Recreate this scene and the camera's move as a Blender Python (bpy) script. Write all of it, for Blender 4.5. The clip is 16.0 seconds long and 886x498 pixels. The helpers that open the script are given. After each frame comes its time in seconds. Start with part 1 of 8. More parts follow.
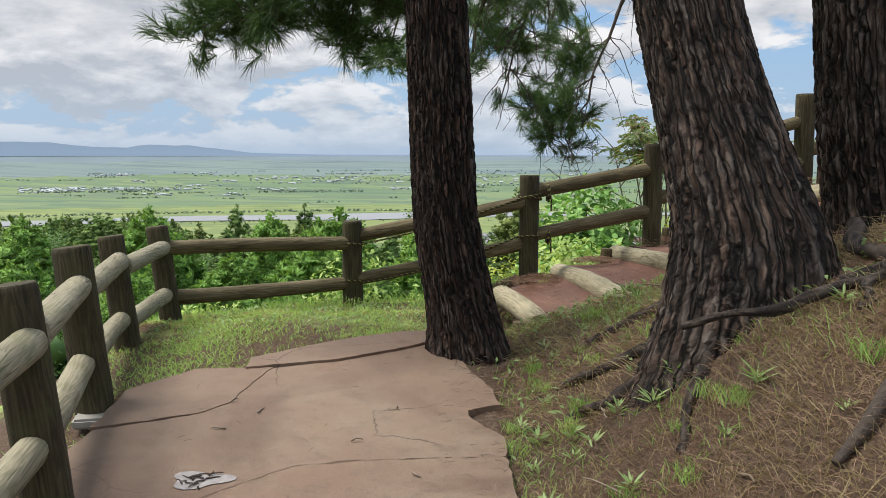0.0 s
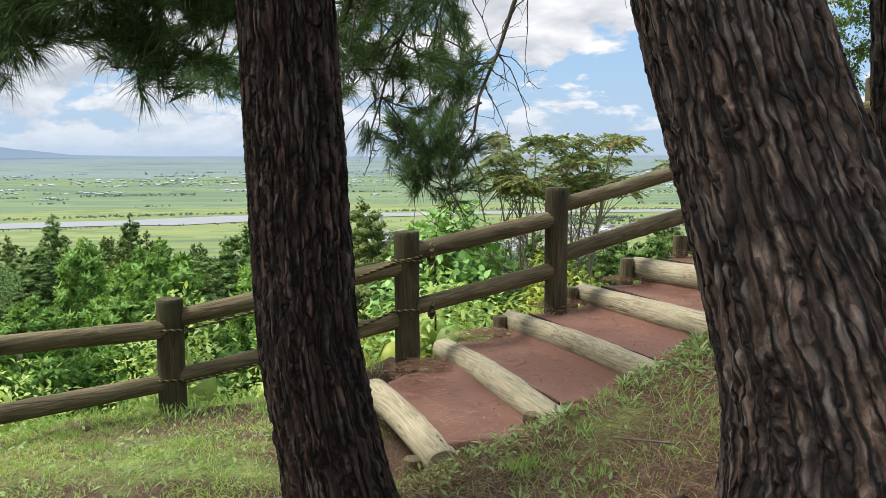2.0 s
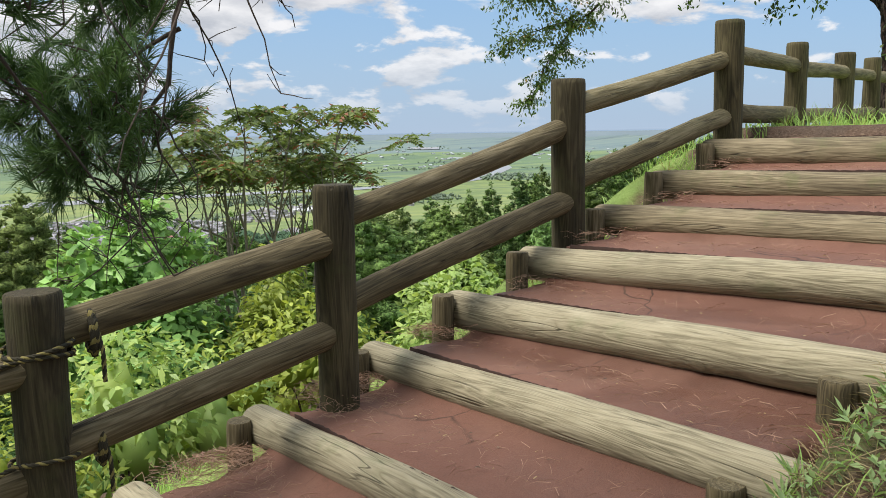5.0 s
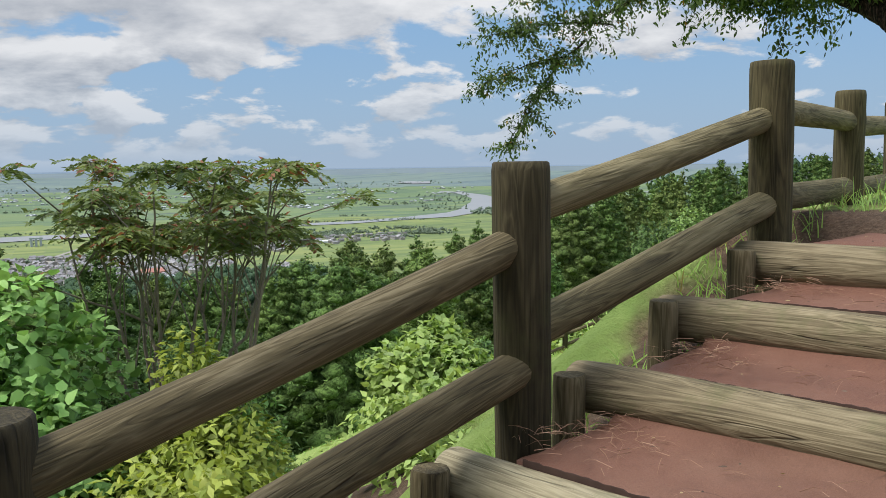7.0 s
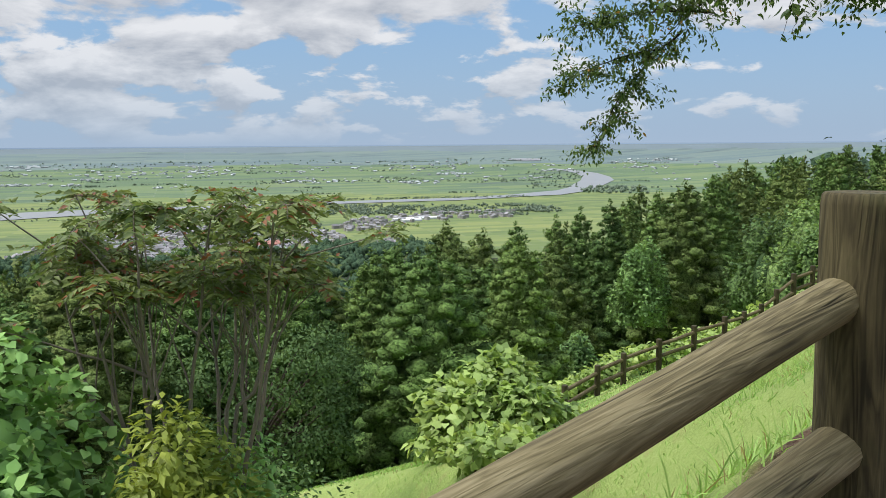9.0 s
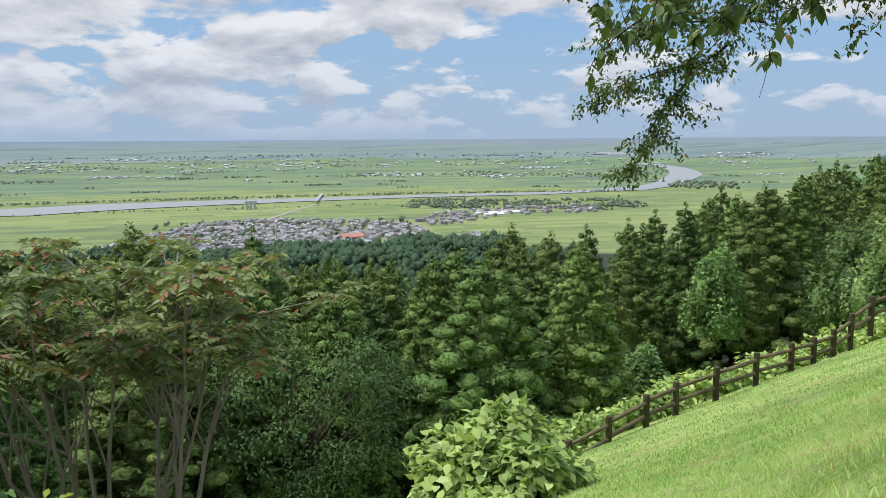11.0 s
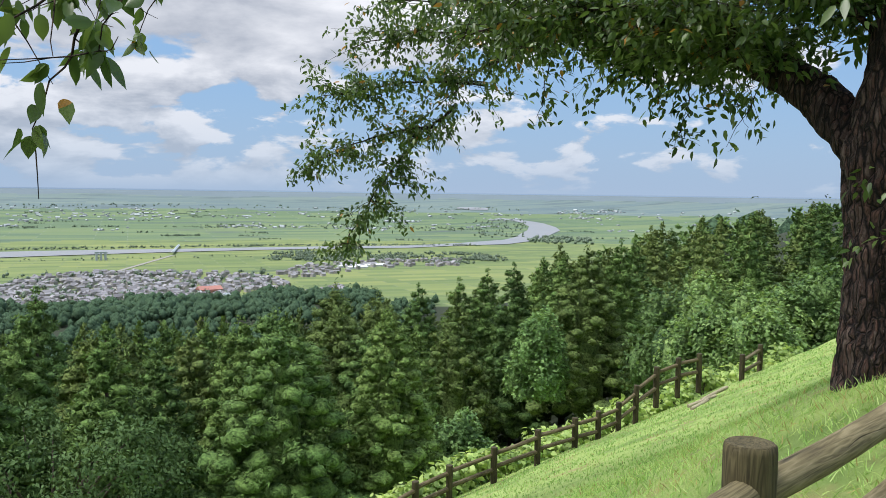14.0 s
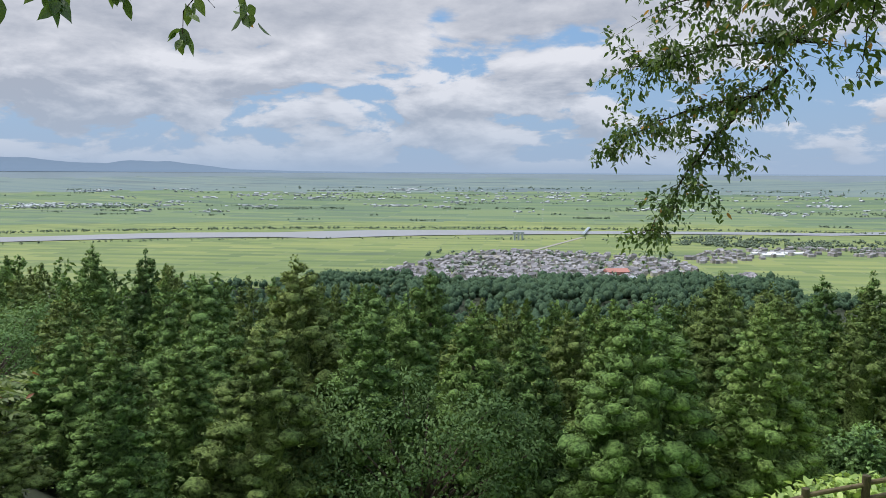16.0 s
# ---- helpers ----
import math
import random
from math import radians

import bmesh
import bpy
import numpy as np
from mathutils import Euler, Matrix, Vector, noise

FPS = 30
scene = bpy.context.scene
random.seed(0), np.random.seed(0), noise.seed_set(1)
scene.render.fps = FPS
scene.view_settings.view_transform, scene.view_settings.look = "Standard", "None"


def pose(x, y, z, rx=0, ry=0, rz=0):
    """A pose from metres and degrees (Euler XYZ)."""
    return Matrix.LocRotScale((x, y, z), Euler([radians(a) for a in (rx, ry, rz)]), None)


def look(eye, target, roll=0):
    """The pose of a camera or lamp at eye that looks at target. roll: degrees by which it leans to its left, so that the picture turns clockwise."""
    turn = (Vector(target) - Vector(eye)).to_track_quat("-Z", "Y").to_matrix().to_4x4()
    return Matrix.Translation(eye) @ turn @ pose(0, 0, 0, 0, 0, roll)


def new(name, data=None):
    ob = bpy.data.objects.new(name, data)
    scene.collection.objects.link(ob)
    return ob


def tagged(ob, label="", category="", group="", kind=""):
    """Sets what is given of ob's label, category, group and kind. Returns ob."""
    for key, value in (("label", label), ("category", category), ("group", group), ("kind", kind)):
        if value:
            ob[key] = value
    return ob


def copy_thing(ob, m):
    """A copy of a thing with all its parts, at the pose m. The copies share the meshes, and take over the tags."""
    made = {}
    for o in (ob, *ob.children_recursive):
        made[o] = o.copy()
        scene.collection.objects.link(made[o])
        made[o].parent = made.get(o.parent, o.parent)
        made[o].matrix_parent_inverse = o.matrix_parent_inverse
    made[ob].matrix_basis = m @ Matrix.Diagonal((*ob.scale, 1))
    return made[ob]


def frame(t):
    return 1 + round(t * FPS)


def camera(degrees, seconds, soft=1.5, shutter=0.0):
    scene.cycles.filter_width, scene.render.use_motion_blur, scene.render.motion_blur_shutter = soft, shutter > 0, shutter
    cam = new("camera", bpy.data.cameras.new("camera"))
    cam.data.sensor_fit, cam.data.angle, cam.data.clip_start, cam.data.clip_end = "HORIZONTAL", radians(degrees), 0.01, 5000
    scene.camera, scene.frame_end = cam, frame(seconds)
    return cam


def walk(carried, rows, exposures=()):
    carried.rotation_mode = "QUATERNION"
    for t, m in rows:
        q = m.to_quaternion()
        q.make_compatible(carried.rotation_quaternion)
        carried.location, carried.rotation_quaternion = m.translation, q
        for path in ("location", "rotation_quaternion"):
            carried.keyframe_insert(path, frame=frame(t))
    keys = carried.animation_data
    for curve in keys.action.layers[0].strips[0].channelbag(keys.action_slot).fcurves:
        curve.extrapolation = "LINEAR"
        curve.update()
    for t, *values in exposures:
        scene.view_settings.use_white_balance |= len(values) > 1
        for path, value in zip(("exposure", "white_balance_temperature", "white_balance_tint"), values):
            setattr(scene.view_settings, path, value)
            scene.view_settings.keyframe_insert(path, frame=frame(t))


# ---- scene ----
cam = camera(55.4, 16.0, 0.7)
METRES, EYE, TILT, LEAN, TURN = 15.5, 1.45, -6.3, 0.0, 0.0
ROWS = [
    (0.0, 0.0, 0.0, 0.0, 0.0, 0.0, -0.0),
    (0.5, -0.0005, 0.0284, 0.0105, -1.26, -0.12, 0.35),
    (1.0, -0.0046, 0.0542, 0.0202, -3.54, 0.22, 0.68),
    (1.5, -0.007, 0.0811, 0.0315, -6.91, 0.31, 0.96),
    (2.0, -0.0052, 0.1129, 0.0347, -10.85, -0.08, 1.46),
    (2.5, -0.006, 0.1459, 0.0374, -15.58, -0.99, 2.28),
    (3.0, -0.0033, 0.1784, 0.0394, -20.34, -2.1, 3.26),
    (3.5, -0.002, 0.2104, 0.0438, -24.77, -3.03, 4.19),
    (4.0, 0.0058, 0.2387, 0.0472, -28.36, -3.35, 4.72),
    (4.5, 0.0169, 0.2665, 0.0492, -30.74, -3.11, 4.67),
    (7.0, 0.1181, 0.3805, 0.0787, -32.1, -0.19, 4.21),
    (7.5, 0.14, 0.4008, 0.0904, -30.04, -0.59, 3.89),
    (8.0, 0.1638, 0.4143, 0.0994, -28.31, -0.53, 3.53),
    (8.5, 0.1867, 0.426, 0.1096, -26.44, -0.9, 3.23),
    (9.0, 0.2108, 0.4385, 0.121, -24.73, -1.29, 3.12),
    (9.5, 0.2349, 0.4482, 0.1313, -23.02, -1.58, 2.98),
    (10.0, 0.2602, 0.4602, 0.1398, -21.48, -1.69, 2.86),
    (12.5, 0.4013, 0.493, 0.179, -17.52, -0.8, 2.12),
    (13.0, 0.4369, 0.5001, 0.1806, -20.18, 0.21, 2.08),
    (13.5, 0.4771, 0.5106, 0.1805, -24.37, 1.53, 2.05),
    (14.0, 0.5141, 0.5212, 0.1799, -28.27, 1.77, 2.23),
    (14.5, 0.5485, 0.5222, 0.1804, -27.98, 1.18, 2.63),
    (15.0, 0.5773, 0.5362, 0.1825, -21.82, 0.81, 2.31),
    (15.5, 0.6026, 0.5445, 0.1829, -11.35, 1.03, 0.88),
    (16.0, 0.6303, 0.5514, 0.1826, -1.1, 1.15, -0.21),
]
walk(cam, [(t, pose(0, 0, EYE, TILT, LEAN, TURN) @ pose(METRES * x, METRES * y, METRES * z, 90 + pitch, roll, yaw)) for t, x, y, z, yaw, pitch, roll in ROWS],
     [(0.0, 0.02, 6680, 11), (1.0, 0.16, 6680, 11), (2.0, 0.24, 6680, 11), (4.7, 0.10, 6680, 11), (7.0, -0.20, 6500, 10), (10.0, -0.12, 6450, 11), (12.5, -0.10, 6300, 12), (14.5, -0.06, 6300, 12), (16.0, -0.20, 6300, 13)])

# ---- light ----
SUN_EL, SUN_AZ = radians(60), radians(-75)   # azimuth clockwise from +y
world = bpy.data.worlds.new("sky")
scene.world = world
world.use_nodes = True
wn, wl = world.node_tree.nodes, world.node_tree.links
wn.clear()


w_out = wn.new("ShaderNodeOutputWorld")
w_bg = wn.new("ShaderNodeBackground")
w_bg.inputs[1].default_value = 1.0
w_sky = wn.new("ShaderNodeTexSky")
w_sky.sky_type = 'NISHITA'
w_sky.sun_disc = False
w_sky.sun_elevation, w_sky.sun_rotation = SUN_EL, SUN_AZ
w_sky.altitude, w_sky.dust_density, w_sky.air_density = 150, 1.5, 1.0
w_co = wn.new("ShaderNodeTexCoord")
w_sep = wn.new("ShaderNodeSeparateXYZ")
wl.new(w_co.outputs["Generated"], w_sep.inputs[0])


def wmath(op, a, b=None, c=None, clamp=False):
    if op == 'SMOOTHSTEP':
        n = wn.new("ShaderNodeMapRange")
        n.interpolation_type = 'SMOOTHSTEP'
        wl.new(a, n.inputs[0])
        n.inputs[1].default_value, n.inputs[2].default_value = b, c
        return n.outputs[0]
    n = wn.new("ShaderNodeMath")
    n.operation, n.use_clamp = op, clamp
    for i, v in enumerate((a, b, c)):
        if v is None:
            continue
        if isinstance(v, (int, float)):
            n.inputs[i].default_value = v
        else:
            wl.new(v, n.inputs[i])
    return n.outputs[0]


def wmix(f, a, b):
    n = wn.new("ShaderNodeMix")
    n.data_type = 'RGBA'
    if isinstance(f, (int, float)):
        n.inputs[0].default_value = f
    else:
        wl.new(f, n.inputs[0])
    for i, v in ((6, a), (7, b)):
        if isinstance(v, tuple):
            n.inputs[i].default_value = v
        else:
            wl.new(v, n.inputs[i])
    return n.outputs[2]


def wnoise(vec, scale, detail, rough, dist=0.0):
    n = wn.new("ShaderNodeTexNoise")
    n.inputs["Scale"].default_value, n.inputs["Detail"].default_value = scale, detail
    n.inputs["Roughness"].default_value, n.inputs["Distortion"].default_value = rough, dist
    wl.new(vec, n.inputs["Vector"])
    return n.outputs[0]


w_x, w_y, w_z = w_sep.outputs
# two layers of cumulus: small far heaps low down, broad near ones above
def wscaled(zs, off):
    c = wn.new("ShaderNodeCombineXYZ")
    wl.new(wmath('ADD', w_x, off[0]), c.inputs[0])
    wl.new(wmath('ADD', w_y, off[1]), c.inputs[1])
    wl.new(wmath('ADD', wmath('MULTIPLY', w_z, zs), off[2]), c.inputs[2])
    return c.outputs[0]


w_high = wmath('MULTIPLY', wmath('SUBTRACT', w_z, 0.10), 9.0, clamp=True)      # 0 low, 1 above 12 degrees


def wlayer(lift, side):
    a = wnoise(wscaled(2.6, (1.3 + side * 0.010, 4.2, 0.4 + lift * 0.040)), 8.5, 9, 0.56, 0.18)
    b = wnoise(wscaled(2.3, (7.1 + side * 0.022, 2.6, 1.7 + lift * 0.075)), 3.4, 10, 0.57, 0.22)
    n = wn.new("ShaderNodeMix")
    wl.new(w_high, n.inputs[0])
    wl.new(a, n.inputs[2])
    wl.new(b, n.inputs[3])
    return n.outputs[0]


w_n1, w_n2 = wlayer(0.0, 0.0), wlayer(1.0, 1.0)
w_az = wmath('MULTIPLY', wmath('SUBTRACT', 0.42, w_x), 0.14)                 # more cover towards -x
w_hi = wmath('ADD', wmath('MULTIPLY', w_high, 0.085), 0.006)
w_cov = wmath('ADD', wmath('ADD', w_n1, w_az), w_hi)
w_c = wmath('SMOOTHSTEP', w_cov, 0.490, 0.555)
w_c = wmath('MULTIPLY', w_c, 0.97)
# lit tops where the heap thins out above, grey bases where more cloud lies over them
w_top = wmath('ADD', wmath('MULTIPLY', wmath('SUBTRACT', w_n1, w_n2), 5.2), 0.58)
w_thick = wmath('MULTIPLY', wmath('SUBTRACT', w_cov, 0.56), 3.6, clamp=True)
w_lit = wmath('SUBTRACT', w_top, wmath('MULTIPLY', w_thick, 0.62), clamp=True)
w_cloud = wmix(w_lit, (0.47, 0.50, 0.555, 1), (0.90, 0.905, 0.92, 1))
w_skyc = wmix(wmath('MULTIPLY', w_z, 2.6, clamp=True), (0.39, 0.61, 0.87, 1), (0.155, 0.405, 0.79, 1))
w_nish = wn.new("ShaderNodeVectorMath")
w_nish.operation = 'SCALE'
wl.new(w_sky.outputs[0], w_nish.inputs[0])
w_nish.inputs[3].default_value = 0.10
w_clear = wmix(0.75, w_nish.outputs[0], w_skyc)
# pale moist air over the horizon
w_band = wmath('POWER', wmath('SUBTRACT', 1.0, wmath('ABSOLUTE', w_z), clamp=True), 17.0)
w_blue = wmix(wmath('MULTIPLY', w_band, 0.9), w_clear, (0.43, 0.55, 0.71, 1))
w_c2 = wmath('MULTIPLY', w_c, wmath('SUBTRACT', 1.0, wmath('POWER', w_band, 1.15)))
w_all = wmix(w_c2, w_blue, w_cloud)
wl.new(w_all, w_bg.inputs[0])
# the sky brightens towards the high sun
wl.new(wmath('ADD', 1.0, wmath('MULTIPLY', wmath('POWER', wmath('MAXIMUM', w_z, 0.0), 1.8), 1.5)), w_bg.inputs[1])
wl.new(w_bg.outputs[0], w_out.inputs[0])

sun = new("sun", bpy.data.lights.new("sun", 'SUN'))
sun.data.energy, sun.data.angle, sun.data.color = 4.9, radians(26), (1.0, 0.95, 0.88)
sun.matrix_world = look((math.sin(SUN_AZ) * math.cos(SUN_EL), math.cos(SUN_AZ) * math.cos(SUN_EL), math.sin(SUN_EL)), (0, 0, 0))
scene.view_settings.exposure = 0.0

# ---- materials ----
def material(name, rough=0.8):
    m = bpy.data.materials.new(name)
    m.use_nodes = True
    b = m.node_tree.nodes["Principled BSDF"]
    b.inputs["Roughness"].default_value = rough
    b.inputs["Specular IOR Level"].default_value = 0.3
    return m, m.node_tree.nodes, m.node_tree.links, b


def ramp(nodes, links, fac, stops):
    r = nodes.new("ShaderNodeValToRGB")
    e = r.color_ramp.elements
    while len(e) < len(stops):
        e.new(0.5)
    for i, (p, c) in enumerate(stops):
        e[i].position, e[i].color = p, (*c, 1)
    links.new(fac, r.inputs[0])
    return r.outputs[0]


def noise_tex(nodes, links, scale, detail=4, rough=0.55, vec=None, stretch=None, dist=0.0):
    n = nodes.new("ShaderNodeTexNoise")
    n.inputs["Scale"].default_value, n.inputs["Detail"].default_value = scale, detail
    n.inputs["Roughness"].default_value, n.inputs["Distortion"].default_value = rough, dist
    if vec is None:
        co = nodes.new("ShaderNodeTexCoord")
        vec = co.outputs["Object"]
    if stretch:
        mp = nodes.new("ShaderNodeMapping")
        mp.inputs["Scale"].default_value = stretch
        links.new(vec, mp.inputs[0])
        vec = mp.outputs[0]
    links.new(vec, n.inputs["Vector"])
    return n.outputs[0]


def mix(nodes, links, fac, a, b, mode='MIX'):
    n = nodes.new("ShaderNodeMix")
    n.data_type, n.blend_type = 'RGBA', mode
    for i, v in ((0, fac), (6, a), (7, b)):
        if isinstance(v, (int, float)):
            n.inputs[i].default_value = v
        elif isinstance(v, tuple):
            n.inputs[i].default_value = (*v, 1)
        else:
            links.new(v, n.inputs[i])
    return n.outputs[2]


def calc(nodes, links, op, a, b=0.0, clamp=False):
    n = nodes.new("ShaderNodeMath")
    n.operation, n.use_clamp = op, clamp
    for i, v in ((0, a), (1, b)):
        if isinstance(v, (int, float)):
            n.inputs[i].default_value = v
        else:
            links.new(v, n.inputs[i])
    return n.outputs[0]


def bump(nodes, links, bsdf, height, strength, dist):
    n = nodes.new("ShaderNodeBump")
    n.inputs["Strength"].default_value, n.inputs["Distance"].default_value = strength, dist
    links.new(height, n.inputs["Height"])
    links.new(n.outputs[0], bsdf.inputs["Normal"])


def place_vec(nodes):
    return nodes.new("ShaderNodeNewGeometry").outputs["Position"]


def leaf_material(name, dark, mid, light, rough=0.5, through_light=0.3, tint=None, tint_share=0.0, spec=0.35, single=0.62, tuft=0.0):
    """Foliage: colour varies by leaf (island) and by plant; part of the light passes through."""
    m, n, l, b = material(name, rough)
    geo = n.new("ShaderNodeNewGeometry")
    info = n.new("ShaderNodeObjectInfo")
    f = calc(n, l, 'ADD', calc(n, l, 'MULTIPLY', geo.outputs["Random Per Island"], single), calc(n, l, 'MULTIPLY', info.outputs["Random"], 1.0 - single))
    c = ramp(n, l, f, [(0.0, dark), (0.5, mid), (1.0, light)])
    big = noise_tex(n, l, 0.9, 3, vec=geo.outputs["Position"])
    c = mix(n, l, calc(n, l, 'MULTIPLY', calc(n, l, 'SUBTRACT', big, 0.42, True), 1.6), c, light)
    if tint:
        pick = calc(n, l, 'GREATER_THAN', calc(n, l, 'ADD', geo.outputs["Random Per Island"], calc(n, l, 'MULTIPLY', big, 0.35)), 1.2 - tint_share)
        c = mix(n, l, pick, c, tint)
    if tuft:                                             # fine sprays: the shade in their gaps is put into the colour
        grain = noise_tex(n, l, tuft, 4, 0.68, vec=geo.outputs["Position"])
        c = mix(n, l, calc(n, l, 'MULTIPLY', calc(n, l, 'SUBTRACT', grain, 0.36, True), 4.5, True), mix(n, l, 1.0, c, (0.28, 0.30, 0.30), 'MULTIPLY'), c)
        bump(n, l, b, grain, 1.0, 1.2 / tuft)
    l.new(c, b.inputs["Base Color"])
    b.inputs["Specular IOR Level"].default_value = spec
    tr = n.new("ShaderNodeBsdfTranslucent")
    l.new(mix(n, l, 0.5, c, mix(n, l, 1.0, c, (1.3, 1.25, 0.5), 'MULTIPLY')), tr.inputs[0])
    ms = n.new("ShaderNodeMixShader")
    ms.inputs[0].default_value = through_light
    l.new(b.outputs[0], ms.inputs[1])
    l.new(tr.outputs[0], ms.inputs[2])
    l.new(ms.outputs[0], n["Material Output"].inputs[0])
    return m


def bark_material(name, crack, plate, pale, scale=1.0, moss=None, tone=(1.35, 1.2, 1.1)):
    m, n, l, b = material(name, 0.92)
    co = n.new("ShaderNodeTexCoord").outputs["Object"]
    at = n.new("ShaderNodeAttribute")
    at.attribute_name = "height"
    fine = noise_tex(n, l, 55 * scale, 5, 0.65, co, (1, 1, 0.35))
    mid = noise_tex(n, l, 9 * scale, 4, 0.6, co, (1, 1, 0.4))
    c = ramp(n, l, calc(n, l, 'ADD', calc(n, l, 'MULTIPLY', at.outputs["Fac"], 0.75), calc(n, l, 'MULTIPLY', fine, 0.3)), [(0.30, crack), (0.56, plate), (0.95, pale)])
    c = mix(n, l, calc(n, l, 'MULTIPLY', calc(n, l, 'SUBTRACT', mid, 0.48, True), 3.0, True), c, mix(n, l, 1.0, c, tone, 'MULTIPLY'))
    if moss:
        c = mix(n, l, calc(n, l, 'MULTIPLY', calc(n, l, 'SUBTRACT', noise_tex(n, l, 3.0, 3, 0.6, co), 0.56, True), 3.0), c, moss)
    l.new(c, b.inputs["Base Color"])
    bump(n, l, b, calc(n, l, 'ADD', fine, mid), 0.9, 0.016)
    return m


def plate_bark(name, crack, plate, pale, red, long=(36, 36, 8.5), stemmed=True):
    """Pine bark: long plates with deep dark furrows between them, flaking into smaller scales."""
    m, n, l, b = material(name, 0.92)
    stem = n.new("ShaderNodeAttribute")
    stem.attribute_name = "stem"
    co = stem.outputs["Vector"] if stemmed else n.new("ShaderNodeTexCoord").outputs["Object"]
    at = n.new("ShaderNodeAttribute")
    at.attribute_name = "height"
    warp = n.new("ShaderNodeTexNoise")
    warp.inputs["Scale"].default_value, warp.inputs["Detail"].default_value = 9.0, 3
    l.new(co, warp.inputs["Vector"])
    sc = n.new("ShaderNodeVectorMath")
    sc.operation = 'MULTIPLY_ADD'
    l.new(warp.outputs["Color"], sc.inputs[0])
    sc.inputs[1].default_value = (0.05, 0.05, 0.09)
    l.new(co, sc.inputs[2])

    def cells(stretch, feature):
        mp = n.new("ShaderNodeMapping")
        mp.inputs["Scale"].default_value = stretch
        l.new(sc.outputs[0], mp.inputs[0])
        v = n.new("ShaderNodeTexVoronoi")
        v.feature = feature
        v.inputs["Scale"].default_value = 1.0
        l.new(mp.outputs[0], v.inputs["Vector"])
        return v

    def step(val, hi):
        return calc(n, l, 'MULTIPLY', val, 1.0 / hi, True)

    big = step(cells(long, 'DISTANCE_TO_EDGE').outputs[0], 0.13)
    small = step(cells((40, 40, 8.5), 'DISTANCE_TO_EDGE').outputs[0], 0.25)
    own = n.new("ShaderNodeSeparateColor")
    l.new(cells((40, 40, 8.5), 'F1').outputs["Color"], own.inputs[0])
    fine = noise_tex(n, l, 70, 5, 0.7, co, (1, 1, 0.4))
    mid = noise_tex(n, l, 5, 3, 0.6, co)
    h = calc(n, l, 'MULTIPLY', big, calc(n, l, 'ADD', 0.70, calc(n, l, 'MULTIPLY', small, 0.30)))
    h = calc(n, l, 'MULTIPLY', h, calc(n, l, 'ADD', 0.45, calc(n, l, 'MULTIPLY', at.outputs["Fac"], 0.55)))
    f = calc(n, l, 'ADD', calc(n, l, 'MULTIPLY', h, calc(n, l, 'ADD', 0.5, calc(n, l, 'MULTIPLY', own.outputs[0], 0.4))), calc(n, l, 'MULTIPLY', fine, 0.35))
    c = ramp(n, l, f, [(0.24, crack), (0.55, plate), (0.95, pale)])
    c = mix(n, l, calc(n, l, 'MULTIPLY', calc(n, l, 'SUBTRACT', calc(n, l, 'ADD', own.outputs[1], mid), 0.85, True), 2.0, True), c, mix(n, l, 1.0, c, red, 'MULTIPLY'))
    l.new(c, b.inputs["Base Color"])
    bump(n, l, b, calc(n, l, 'ADD', calc(n, l, 'MULTIPLY', h, 1.6), calc(n, l, 'MULTIPLY', fine, 0.5)), 1.0, 0.016)
    return m


